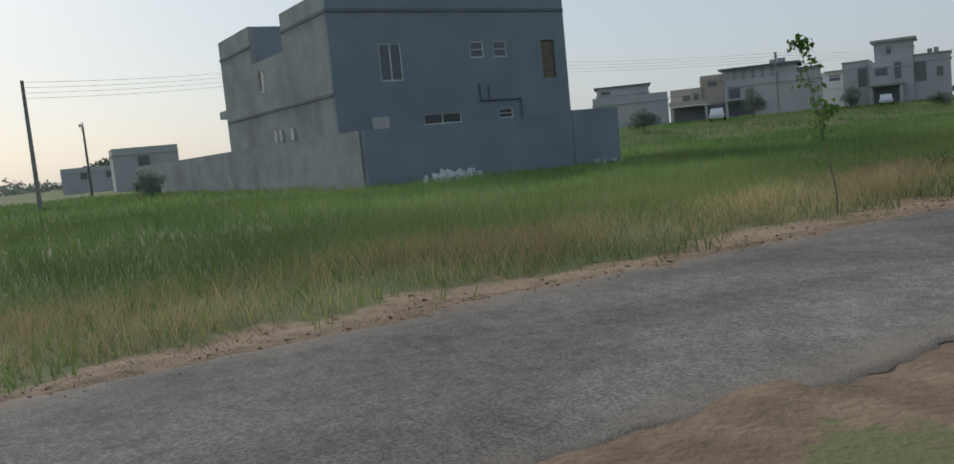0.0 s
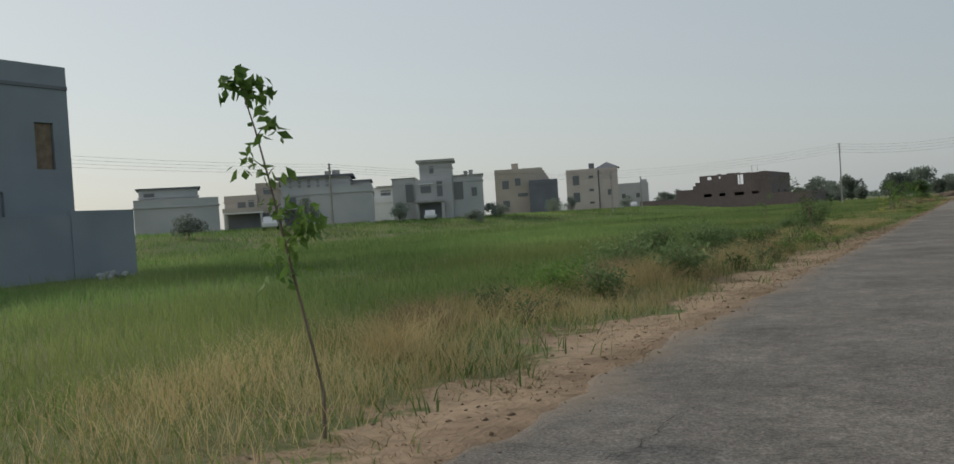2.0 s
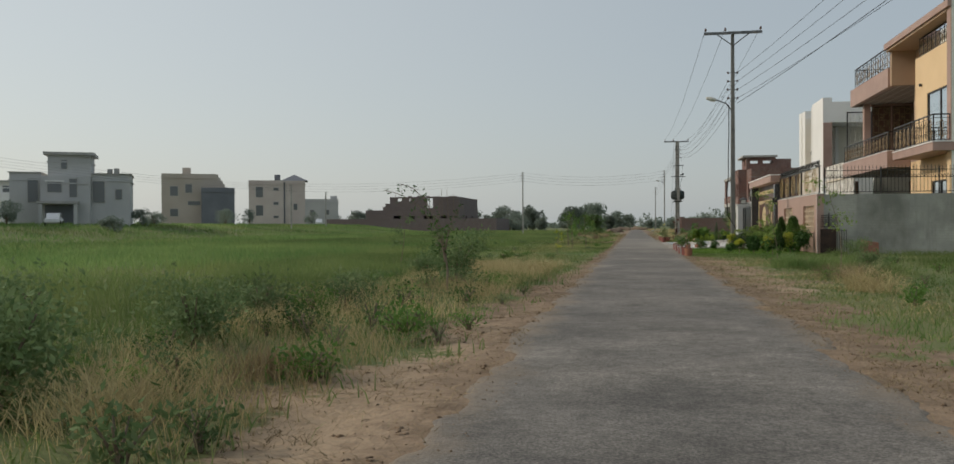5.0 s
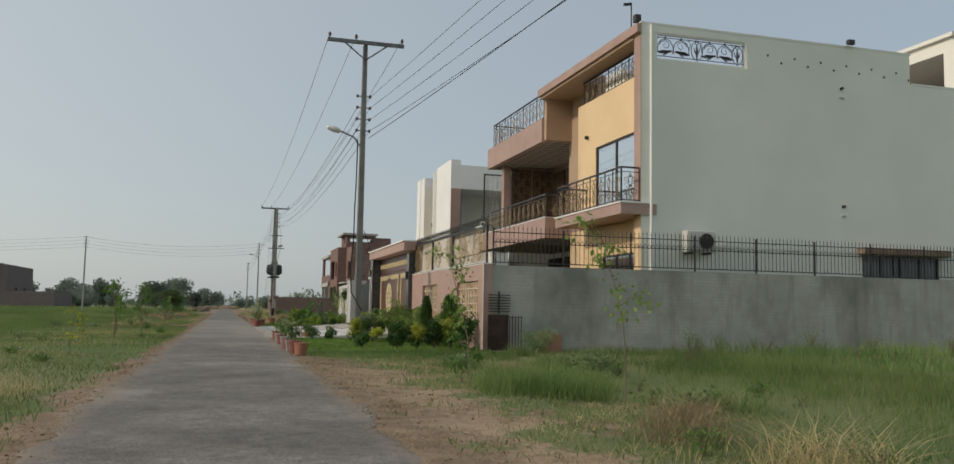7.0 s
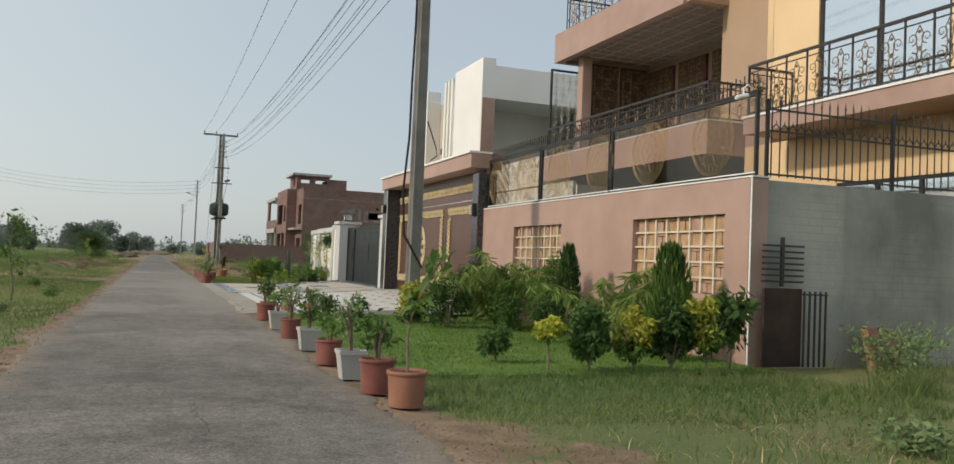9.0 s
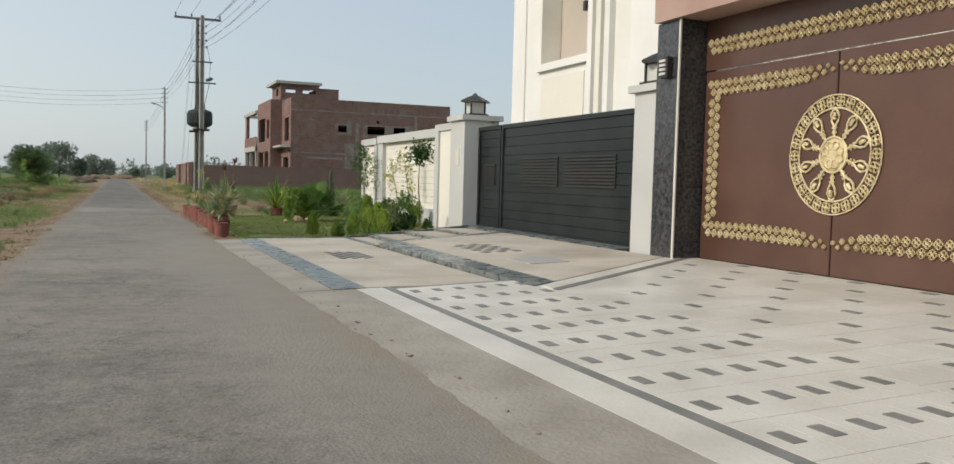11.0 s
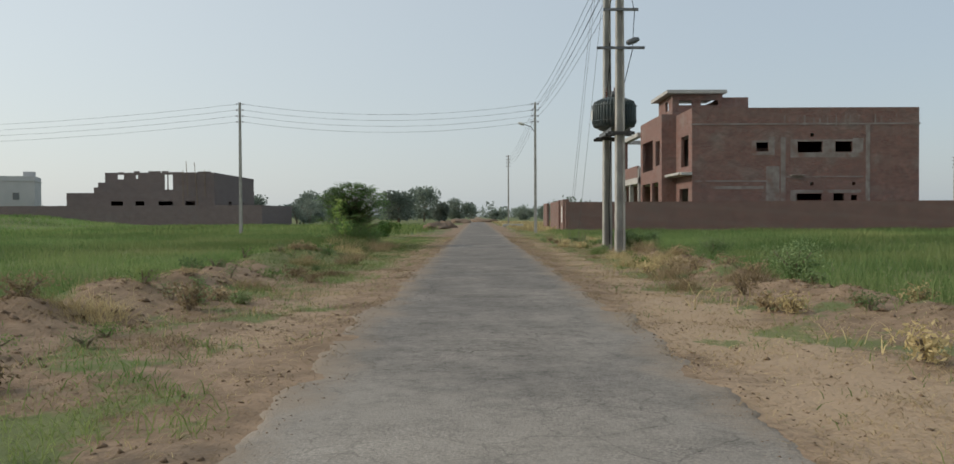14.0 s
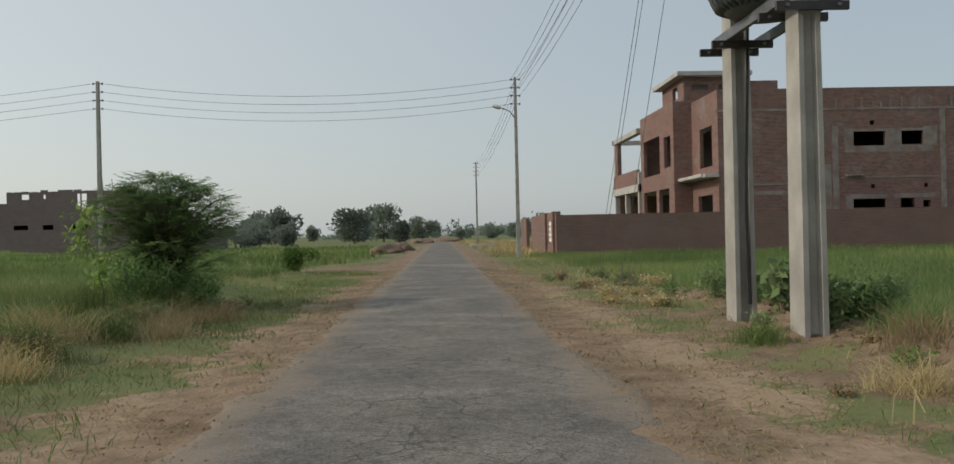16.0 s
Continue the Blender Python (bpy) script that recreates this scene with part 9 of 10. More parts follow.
sapling(-7.0, 34.5, 1.5, [(.5, .2), (.7, .25), (.9, .2)], weed_leaf, "wild seedling in a field", 231, .1, 24, (.1, .1), "young verge trees", .14, .014)
for i, (x, y, h, w) in enumerate(((4.9, 108.2, .6, .9), (4.3, 112.6, .5, .8), (6.2, 105.5, .6, 1.2), (5.6, 97.5, .7, 1.3), (-3.7, 12.0, .6, 1.0), (-4.6, 16.5, .8, 1.4), (-5.2, 20.0, .7, 1.3), (-4.0, 9.5, .5, .8), (-4.6, 23.0, .4, .8), (-6.3, 18.5, .9, 1.5), (-5.3, 13.5, .7, 1.2), (-5.2, 25.0, .45, 1.0), (6.4, 40.5, .5, .9), (7.5, 46.6, .6, 1.0))):
    shrub("weed_clump", x, y, h, w, weed_leaf, int(2400 * w * h), .065, "clump of broad-leaved weeds on the verge", 240 + i, .02, "weed clumps", "weed", wild=True)

# ---- far trees ----
def far_tree(x, y, h, w, label, seed):
    rng = np.random.default_rng(seed)
    t = thing("tree", x, y, gz(x, y), label, "tree", "far trees on the horizon")
    z0 = gz(x, y)
    bm = tube(bmesh.new(), [(x, y, z0 - .3), (x + .1, y, z0 + h * .2), (x, y + .1, z0 + h * .5)], .28, 7, .16)
    for i in range(6):
        a, e = rng.uniform(0, 6.28), rng.uniform(.4, .9)
        tube(bm, [(x, y, z0 + h * (.2 + .05 * i)), (x + math.cos(a) * w * .18, y + math.sin(a) * w * .18, z0 + h * (.4 + .06 * i)), (x + math.cos(a) * w * .36, y + math.sin(a) * w * .36, z0 + h * (.5 + .06 * i))], .1, 5, .03)
    part("trunk", bm, bark, t)
    p = lumpy_points(2600, x, y, z0 + h * .55, w * .56, w * .56, h * .5, rng, .3, 22)
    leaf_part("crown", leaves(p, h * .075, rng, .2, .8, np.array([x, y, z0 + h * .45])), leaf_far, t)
    return t


TREES = [far_tree(-14, 300, 8.5, 9, "broad-crowned tree far off in haze", 301), far_tree(-30, 262, 7.0, 5.5, "narrow tree far off in haze", 302), far_tree(-48, 330, 9.0, 10, "spreading tree far off in haze", 303)]
_r = random.Random(5)
ROWS_T = [(-22, 318), (-38, 290), (-6, 345), (-27, 350), (-60, 300), (-75, 345), (-18, 272), (-90, 300), (-105, 330), (-12, 390), (9, 420), (-33, 242), (-50, 268), (-120, 290), (18, 430), (30, 400), (44, 440), (60, 410), (80, 430), (100, 390), (120, 420), (75, 330), (-140, 260), (-165, 230), (-3, 430), (-45, 400), (-70, 420), (-100, 400), (5, 360), (-135, 380), (-170, 330), (-190, 280), (-200, 180), (-210, 120), (-190, 60), (-180, 20), (-140, -15), (-160, -40), (-110, -25), (-95, -12), (-24, 230), (14, 340), (22, 365), (-8, 255)]
for i, (x, y) in enumerate(ROWS_T):
    k = _r.uniform(.5, .85)
    copy_thing(TREES[i % 3], Matrix.Translation((x, y, gz(x, y) - .1)) @ Matrix.Rotation(_r.uniform(0, 6.28), 4, 'Z') @ Matrix.Diagonal((k * _r.uniform(.9, 1.2), k * _r.uniform(.9, 1.2), k * _r.uniform(.8, 1.1), 1)))
for i, (x, y, h, w) in enumerate(((-62, 70, 3.4, 3.2), (-64, 90, 2.6, 3.0), (-63, 113, 2.4, 2.6), (-70, 150, 3.0, 4.0), (-74, 158, 2.8, 3.0), (-76, 172, 3.2, 3.0), (-60, 52, 2.2, 3.5), (-66, 121, 2.0, 3.0), (-57, 98, 1.6, 3.0), (-70, 190, 3.0, 4.0), (-58, 5.5, 2.0, 3.0), (-33, 236, 4.5, 5.0), (-28, 222, 3.8, 4.0))):
    shrub("hedge_tree", x, y, h, w, leaf_far, 1500, .22, "haze-paled green shrub before far houses", 330 + i, .05, "shrubs before the far houses", "bush")


# ---- far woods ----
def woods(n, seed):
    """A low uneven belt of trees along the horizon."""
    rng = np.random.default_rng(seed)
    a = rng.uniform(-1.75, .75, 420)
    d = rng.uniform(320, 600, 420)
    c = np.stack([np.sin(a) * d, np.cos(a) * d + 60], -1)
    w, h = rng.uniform(5, 13, 420), rng.uniform(4, 9.5, 420) * (.75 + .35 * np.sin(a * 9))
    k = rng.integers(0, 420, n)
    q = rng.normal(size=(n, 3))
    q /= np.linalg.norm(q, axis=1)[:, None]
    q *= rng.uniform(.6, 1, n)[:, None]
    p = np.stack([c[k, 0] + q[:, 0] * w[k] / 2, c[k, 1] + q[:, 1] * w[k] / 2, h[k] * (.5 + .5 * q[:, 2])], -1)
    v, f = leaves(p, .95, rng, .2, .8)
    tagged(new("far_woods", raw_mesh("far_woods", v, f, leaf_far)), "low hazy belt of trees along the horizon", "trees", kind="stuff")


woods(42000, 91)


# ---- parked cars far off ----
def far_car(x, y, rz, label):
    t = thing("car", x, y, gz(x, y) + .0, label, "car", "parked cars")
    t.rotation_euler.z = radians(rz)
    o = world_of(t)

    def moved(bm):
        bmesh.ops.translate(bm, vec=o, verts=bm.verts[:])
        return bm

    part("body", moved(soft_box(-1.9, 1.9, -.78, .78, .3, .85, .15, 3)), car_white, t)
    bm = soft_box(-1.1, 1.3, -.68, .68, .8, 1.42, .1, 3)
    for v in bm.verts:
        if v.co.z > 1.2:
            v.co.x *= .72
    part("cabin", moved(bm), car_white, t)
    for sy in (-1, 1):
        part("window", moved(boxes((-.7, .8, sy * .7 - .01, sy * .7 + .01, .95, 1.3))), glass, t)
        for xx in (-1.2, 1.2):
            bm = bmesh.new()
            lathe(bm, [(.2, -.1), (.3, -.1), (.3, .1), (.2, .1)], 0, 0, 0, 16)
            bmesh.ops.transform(bm, matrix=Matrix.Translation((xx, sy * .72, .3)) @ Matrix.Rotation(radians(90), 4, 'X'), verts=bm.verts[:])
            part("wheel", moved(bm), rubber, t)


far_car(-64.1, 97.5, 120, "small white hatchback parked before a grey house")
far_car(-67.1, 187, 110, "white car parked far off before houses")
far_car(-63.5, 66, 130, "white car half hidden by shrubs before houses")


# ---- lawns ----
def lawn(x0, x1, y0, y1, name, label, seed, material):
    bm = boxes((x0, x1, y0, y1, -.06, .005))
    bmesh.ops.subdivide_edges(bm, edges=[e for e in bm.edges if abs(e.verts[0].co.x - e.verts[1].co.x) > 1], cuts=60)
    for v in bm.verts:
        if v.co.y < y0 + .01 and y0 < 50:
            v.co.y += .12 * float(lumps(v.co.x, 0, .6, 2.0)) + .06 * float(lumps(v.co.x, 0, .17, 5.0))
    lone(name, bm, turf if material is lawn_blade else turf_green, label, "lawn", kind="structure")
    rng = np.random.default_rng(seed)
    n = int((x1 - x0) * (y1 - y0) * 620)
    x, y = rng.uniform(x0, x1, n), rng.uniform(y0, y1, n)
    keep = lumps(x, y, .8, seed) > -.75
    x, y = x[keep], y[keep]
    v, f = blades(x, y, np.full(len(x), .0), .032, .01, .9, rng)
    tagged(new("lawn_grass", raw_mesh("lawn_grass", v, f, material)), "short mown green lawn grass", "grass", kind="stuff")


turf = surface("lawn_turf", (0.1, 0.138, 0.038), (0.15, 0.178, 0.054), 2.0, 0.95, bump=0.4, fine=40, c=(0.14, 0.125, 0.06))
turf_green = surface("green_lawn_turf", (0.08, 0.15, 0.025), (0.13, 0.19, 0.04), 2.0, 0.95, bump=0.4, fine=40)
lawn(1.45, 6.28, 47.05, 55.85, "lawn_front", "mown green lawn before a rose wall", 11, lawn_vivid)
lawn(1.48, 6.8, 71.46, 81.2, "lawn_side", "mown green lawn before a white wall", 12, lawn_blade)
lone("bed_edging", boxes((1.75, 3.28, 71.37, 71.45, -.05, .045)), marble_dark, "dark marble strip edging a flower bed", "edging", kind="structure")


# ---- grass and weeds of the verges and fields ----
def field(name, x0, x1, y0, y1, per, height, width, lean, material, label, seed, dry=None, shape=None, zoff=-.02, worn=1.1):
    rng = np.random.default_rng(seed)
    n = int((x1 - x0) * (y1 - y0) * per)
    x, y = rng.uniform(x0, x1, n), rng.uniform(y0, y1, n)
    keep = rng.uniform(0, 1, n) > bare(x, y) * worn
    keep &= ~((x > 1.0) & (x < 45) & (y > 47.1) & (y < 81.4) & ((x < 7.2) | (y > 47.6)))
    keep &= ~((x > ROAD_L - .1) & (x < ROAD_R + .1))
    keep &= ~((x < -28.2) & (x > -50) & (y > 8.0) & (y < 21.4))
    keep &= ~((x < -24.4) & (x > -28.3) & (y > 9) & (y < 20.6) & (rng.uniform(0, 1, n) > .15))
    if shape is not None:
        keep &= rng.uniform(0, 1, n) < shape(x, y)
    x, y = x[keep], y[keep]
    h = height * (1 + .45 * lumps(x, y, 2.6, seed * .7) + .2 * lumps(x, y, .7, seed * 1.3))
    v, f = blades(x, y, land(x, y) + zoff, np.maximum(h, height * .25), width, lean, rng)
    tagged(new(name, raw_mesh(name, v, f, material)), label, "grass", kind="stuff")


def verge(x):
    return np.where(x < -.5, ROAD_L - x, x - ROAD_R)


def near_band(lo, hi, soft=1.0):
    return lambda x, y: smooth01((verge(x) - lo) / soft) * smooth01((hi - verge(x)) / soft)


field("rough_lawn_edge", 1.5, 6.3, 44.6, 47.3, 620, .075, .011, 1.0, grass_green, "rough unmown grass before a lawn", 20, zoff=0.0, worn=.5)
# left of the road: low turf by the edge, tall lush growth behind, straw between
field("verge_grass", -9, -1.9, -14, 36, 110, .17, .014, .8, grass_green, "short wild grass on the road verge", 21, shape=lambda x, y: np.clip(1.2 - verge(x) / 9, 0, 1))
field("verge_grass", -10, -1.9, 36, 84, 105, .09, .0165, .9, grass_green, "short cropped grass on the road verge", 27)
field("verge_grass", -6.5, -1.95, 52, 87, 330, .05, .012, 1.1, grass_green, "short cropped turf on the road verge", 29)
field("verge_grass", -9, -1.9, 84, 130, 230, .12, .008, 1.3, grass_green, "short wild grass on the road verge", 28, shape=lambda x, y: np.clip(1.1 - verge(x) / 8, 0, 1))
_band = (lambda x, y: smooth01((verge(x) - np.interp(y, [-15, 20, 32, 40, 76, 84, 140], [2.2, 2.6, 3.0, 6.5, 6.0, 3.6, 3.6])) / 1.5))
field("field_grass", -13, -3.2, -15, 72, 120, .32, .0115, .6, grass_green, "tall lush green wild grass in a field", 22, shape=_band)
field("field_grass", -13, -3.2, 72, 140, 95, .28, .013, .6, grass_pale, "tall pale green wild grass in a field", 25, shape=_band)
field("field_grass", -30, -13, -20, 72, 52, .32, .022, .6, grass_dark, "tall lush green wild grass in a field", 23)
field("field_grass", -30, -13, 72, 165, 34, .3, .026, .6, grass_pale, "tall pale green wild grass in a field", 26)
field("field_grass", -80, -30, -25, 215, 9, .36, .06, .6, grass_dark, "tall lush green wild grass in a far field", 24)
field("straw_grass", -7, -2.2, -14, 38, 560, .29, .005, .9, grass_dry, "dry straw-coloured seeding grass on the verge", 25, shape=lambda x, y: near_band(.5, 4.2, .7)(x, y) * np.clip(.55 + .7 * lumps(x, y, 1.4, 2.0), .08, 1))
field("straw_grass", -8, -2.2, 34, 140, 95, .12, .008, 1.1, grass_dry, "dry trampled straw on the verge", 26, shape=lambda x, y: near_band(.2, 5, .8)(x, y) * np.clip(.2 + .9 * lumps(x, y, 1.6, 4.0), 0, 1))
# right of the road
field("verge_grass", 1.2, 9, 2, 48, 180, .09, .0125, .8, grass_green, "short wild grass on the road verge", 31, shape=lambda x, y: np.clip(1.1 - verge(x) / 7, 0, 1))
field("field_grass", 3.0, 13, 2, 47.6, 170, .25, .01, .7, grass_green, "tall lush green wild grass beside a wall", 32, shape=lambda x, y: smooth01((verge(x) - np.interp(y, [0, 22, 30, 38, 47], [2.4, 2.8, 4.4, 6.2, 6.4]) + .8 * lumps(x, y, 1.2, 3.0)) / 1.6))
field("field_grass", 13, 36, 2, 47.6, 40, .36, .022, .6, grass_dark, "tall lush green wild grass beside a wall", 33)
field("straw_grass", 1.3, 6, 2, 45, 190, .11, .008, 1.6, grass_dry, "dry straw-coloured grass on the verge", 34, shape=lambda x, y: near_band(.8, 4.2, .8)(x, y) * np.clip(.3 + .9 * lumps(x, y, 1.3, 6.0), 0, 1))
field("verge_grass", 1.3, 9, 82.3, 150, 110, .11, .009, 1.3, grass_green, "short wild grass on the road verge", 35, shape=lambda x, y: np.clip(1.1 - verge(x) / 7, 0, 1))
field("field_grass", 4.2, 12, 82.3, 148.8, 100, .32, .014, .6, grass_pale, "lush green grass in a plot before a brick wall", 36, shape=lambda x, y: smooth01((verge(x) - 3.2) / 1.4))
field("field_grass", 12, 42, 84.3, 148.8, 36, .32, .026, .6, grass_pale, "lush green grass in a plot before a brick wall", 37)
field("straw_grass", 1.5, 6.5, 82.5, 160, 38, .22, .013, .9, grass_dry, "dry trampled straw on the verge", 38, shape=lambda x, y: near_band(.5, 4.4, .8)(x, y) * np.clip(.25 + .9 * lumps(x, y, 1.5, 8.0), 0, 1))
field("field_grass", -40, -2.5, 140, 205, 5, .4, .09, .5, grass_green, "grass in a field beside the road", 39, shape=lambda x, y: smooth01((verge(x) - 1.5) / 2))
field("field_grass", 2, 16, 150, 260, 6, .35, .08, .5, grass_dry, "dry roadside grass far along the road", 40, shape=lambda x, y: smooth01((verge(x) - .8) / 2))


def tufts(size, gap, seed):
    return lambda x, y: np.clip((lumps(x, y, size, seed) + .4 * lumps(x, y, size * .37, seed + 3) - gap) * 2.5, 0, 1) * smooth01((verge(x) - .08) / .3)


# short tufts and dead mats on the worn strips
for k, (x0, x1, y0, y1) in enumerate(((-6.6, -1.95, -8, 34), (-6.6, -1.95, 66, 128), (1.0, 5.6, 4, 45), (1.0, 6.0, 82.4, 128))):
    field("green_tufts", x0, x1, y0, y1, 280, .045, .008, 1.5, grass_green, "short green grass tufts on worn soil", 71 + k, shape=tufts(.9, .45 + .08 * (k % 2), 1.0 + k), worn=0)
    field("dead_tufts", x0, x1, y0, y1, 420, .05, .008, 2.4, straw_dull, "matted dead grass on worn soil", 81 + k, shape=tufts(.7, .12, 5.0 + k), worn=0)


def trampled(name, xs, ys, per, label, seed, material=straw_dull):
    """Dead straw lying flat on the worn ground."""
    rng = np.random.default_rng(seed)
    n = int((xs[1] - xs[0]) * (ys[1] - ys[0]) * per)
    x, y = rng.uniform(*xs, n), rng.uniform(*ys, n)
    b = bare(x, y)
    keep = (rng.uniform(0, 1, n) < np.clip(.4 + .9 * lumps(x, y, .8, seed), .1, 1)) & (verge(x) > -.16 + .14 * lumps(x, y, .5, 4.0)) & (b > .2)
    keep &= ~((y > 44.5) & (y < 82.5) & (x > 0))
    x, y = x[keep], y[keep]
    v, f = blades(x, y, np.maximum(land(x, y) - .004, np.where(verge(x) < .1, .004, -1)), np.full(len(x), .03), .0055, 4.5, rng)
    tagged(new(name, raw_mesh(name, v, f, material)), label, "straw", kind="stuff")


trampled("trampled_straw", (-6.2, -1.8), (-8, 130), 700, "dead straw lying flat on worn soil", 61)
trampled("trampled_straw", (.9, 5.6), (2, 130), 700, "dead straw lying flat on worn soil", 62)


trampled("hay_litter", (-6.4, -2.1), (76, 130), 240, "pale hay scattered on spoil", 63, grass_dry)
trampled("hay_litter", (1.4, 6.0), (82.5, 130), 240, "pale hay scattered on spoil", 64, grass_dry)


def clods(name, n, xs, ys, size, material, label, seed):
    """Loose clods and stones lying on bare ground, joined."""
    rng = np.random.default_rng(seed)
    x, y = rng.uniform(*xs, n), rng.uniform(*ys, n)
    keep = rng.uniform(0, 1, n) < bare(x, y) * 1.2
    x, y = x[keep], y[keep]
    n = len(x)
    s = size * rng.uniform(.3, 1.0, n) ** 2
    base = np.array([[1, 0, 0], [-1, 0, 0], [0, 1, 0], [0, -1, 0], [0, 0, .8], [0, 0, -.6]], float)
    v = base[None] * s[:, None, None] * rng.uniform(.45, 1.3, (n, 6, 3)) * np.array([1, 1, .6]) + rng.normal(size=(n, 6, 3)) * s[:, None, None] * .22
    a = rng.uniform(0, 6.28, n)
    c, q = np.cos(a)[:, None], np.sin(a)[:, None]
    v = np.stack([v[..., 0] * c - v[..., 1] * q, v[..., 0] * q + v[..., 1] * c, v[..., 2]], -1)
    v += np.stack([x, y, np.where(verge(x) < .12, np.maximum(land(x, y), .001), land(x, y))], -1)[:, None]
    f = np.array([[0, 2, 4], [2, 1, 4], [1, 3, 4], [3, 0, 4], [2, 0, 5], [1, 2, 5], [3, 1, 5], [0, 3, 5]])
    tagged(new(name, raw_mesh(name, v.reshape(-1, 3), (np.arange(n)[:, None, None] * 6 + f).reshape(-1, 3), material)), label, "clods", kind="stuff")


clod_soil = surface("dry_clod_soil", (0.16, 0.11, 0.072), (0.24, 0.172, 0.115), 6.0, 0.95, bump=0.4, c=(0.14, 0.1, 0.07), island=.25)
clods("soil_clods", 20000, (-6.5, -1.9), (-8, 140), .03, clod_soil, "loose dry soil clods on the verge", 51)
clods("soil_clods", 15000, (1.0, 6), (2, 140), .03, clod_soil, "loose dry soil clods on the verge", 52)
clods("edge_grit", 9000, (-2.35, -1.6), (-6, 126), .013, clod_soil, "grit and crumbs along a broken road edge", 55)
clods("edge_grit", 5000, (.7, 1.5), (2, 45), .013, clod_soil, "grit and crumbs along a broken road edge", 56)
clods("edge_grit", 5000, (.7, 1.5), (82, 126), .013, clod_soil, "grit and crumbs along a broken road edge", 57)
clods("soil_clods", 3200, (-6.6, -4.4), (78, 130), .075, clod_soil, "loose dry soil clods heaped by a field", 53)
clods("soil_clods", 1500, (3.7, 5.2), (84, 124), .07, clod_soil, "loose dry soil clods heaped by a plot", 54)


# ---- tussocks and weeds beside the road ----
def tussock(x, y, r, h, n, seed, lean=1.1, width=.008):
    """A tuft of long arching blades: verts and triangles."""
    rng = np.random.default_rng(seed)
    px, py = x + rng.normal(size=n) * r * .42, y + rng.normal(size=n) * r * .42
    fall = np.clip(1.15 - ((px - x) ** 2 + (py - y) ** 2) / (r * r * 1.2), .35, 1)
    return blades(px, py, land(px, py) - .02, h * fall, width, lean, rng)


def tussocks(name, rows, n, seed, material, label, lean, width):
    V, F, b = [], [], 0
    for i, q in enumerate(rows):
        v, f = tussock(*q, n, seed + i, lean, width)
        V.append(v)
        F.append(f + b)
        b += len(v)
    tagged(new(name, raw_mesh(name, np.concatenate(V), np.concatenate(F), material)), label, "grass", kind="stuff")



DRY = ((-4.3, 110.6, .8, .42), (-3.9, 111.7, .7, .32), (-4.9, 108.4, .7, .4), (-4.0, 109.4, .6, .3), (-4.5, 106.3, .6, .34), (-4.0, 103.9, .5, .26), (-4.0, 11.4, .6, .42), (-5.0, 12.2, .7, .45), (-4.25, 10.2, .5, .4), (-5.05, 12.8, .6, .45), (-3.6, 12.3, .5, .3), (-4.4, 14.6, .7, .4), (-3.9, 16.6, .6, .35), (-3.6, 18.2, .5, .3), (-4.6, 8.4, .6, .42), (-4.9, 6.5, .6, .42), (-4.2, 5.0, .5, .4), (3.6, 32.2, .7, .38), (3.9, 30.6, .8, .42), (4.4, 33.6, .6, .34), (3.3, 28.0, .6, .36), (4.6, 40.6, .6, .3), (2.9, 100.5, .5, .3), (3.1, 97.2, .6, .32), (3.55, 99.7, .6, .34), (2.7, 94.6, .4, .22), (3.3, 104.6, .5, .3), (4.3, 106.2, .6, .34), (4.1, 102.6, .6, .34), (3.9, 95.0, .6, .3), (-4.7, 101.0, .6, .24), (-4.3, 94.5, .5, .2), (-5.0, 90.2, .6, .26), (-3.6, 98.0, .4, .16), (-4.4, 106.0, .5, .24))
LUSH = ((3.32, 36.34, .6, .4), (3.88, 36.24, .6, .4), (4.36, 36.16, .6, .4), (4.21, 37.55, .6, .4), (5.01, 37.58, .6, .4), (3.46, 37.29, .6, .4), (-4.7, 107.2, .6, .4), (-5.6, 110.8, .8, .5), (-4.7, 109.2, .6, .36), (-6.3, 108.6, .8, .5), (-6.4, 112.4, .8, .55), (-4.9, 112.6, .6, .4), (-5.6, 105.4, .6, .36), (4.7, 107.1, .6, .4), (4.6, 108.6, .5, .4), (3.2, 107.6, .4, .25), (5.6, 40.6, .7, .34), (6.9, 43.7, .8, .36), (4.3, 42.6, .6, .24), (5.0, 38.0, .7, .3), (6.6, 45.6, .6, .3), (5.4, 34.6, .8, .36))
tussocks("dry_tussocks", DRY[::2], 420, 400, grass_dry, "pale dry tussocks of seeding grass by the road", 1.7, .008)
tussocks("dry_tussocks", DRY[1::2], 420, 430, straw_dull, "dull brown tussocks of dead grass by the road", 1.2, .008)
tussocks("green_tussocks", LUSH, 480, 460, grass_green, "lush green tussocks of grass by the road", .8, .01)
shrub("milkweed", -4.17, 13.3, .5, .55, weed_leaf, 150, .15, "pale broad-leaved milkweed plant on the verge", 470, .05, "weed clumps", "weed", wild=True, narrow=.6)
shrub("milkweed", -3.9, 13.7, .42, .45, weed_leaf, 110, .14, "pale broad-leaved milkweed plant on the verge", 471, .05, "weed clumps", "weed", wild=True, narrow=.6)
shrub("weed_clump", -3.15, 13.4, .28, .4, leaf_dark, 420, .05, "small dark rounded weed on bare soil", 472, .02, "weed clumps", "weed", wild=True)
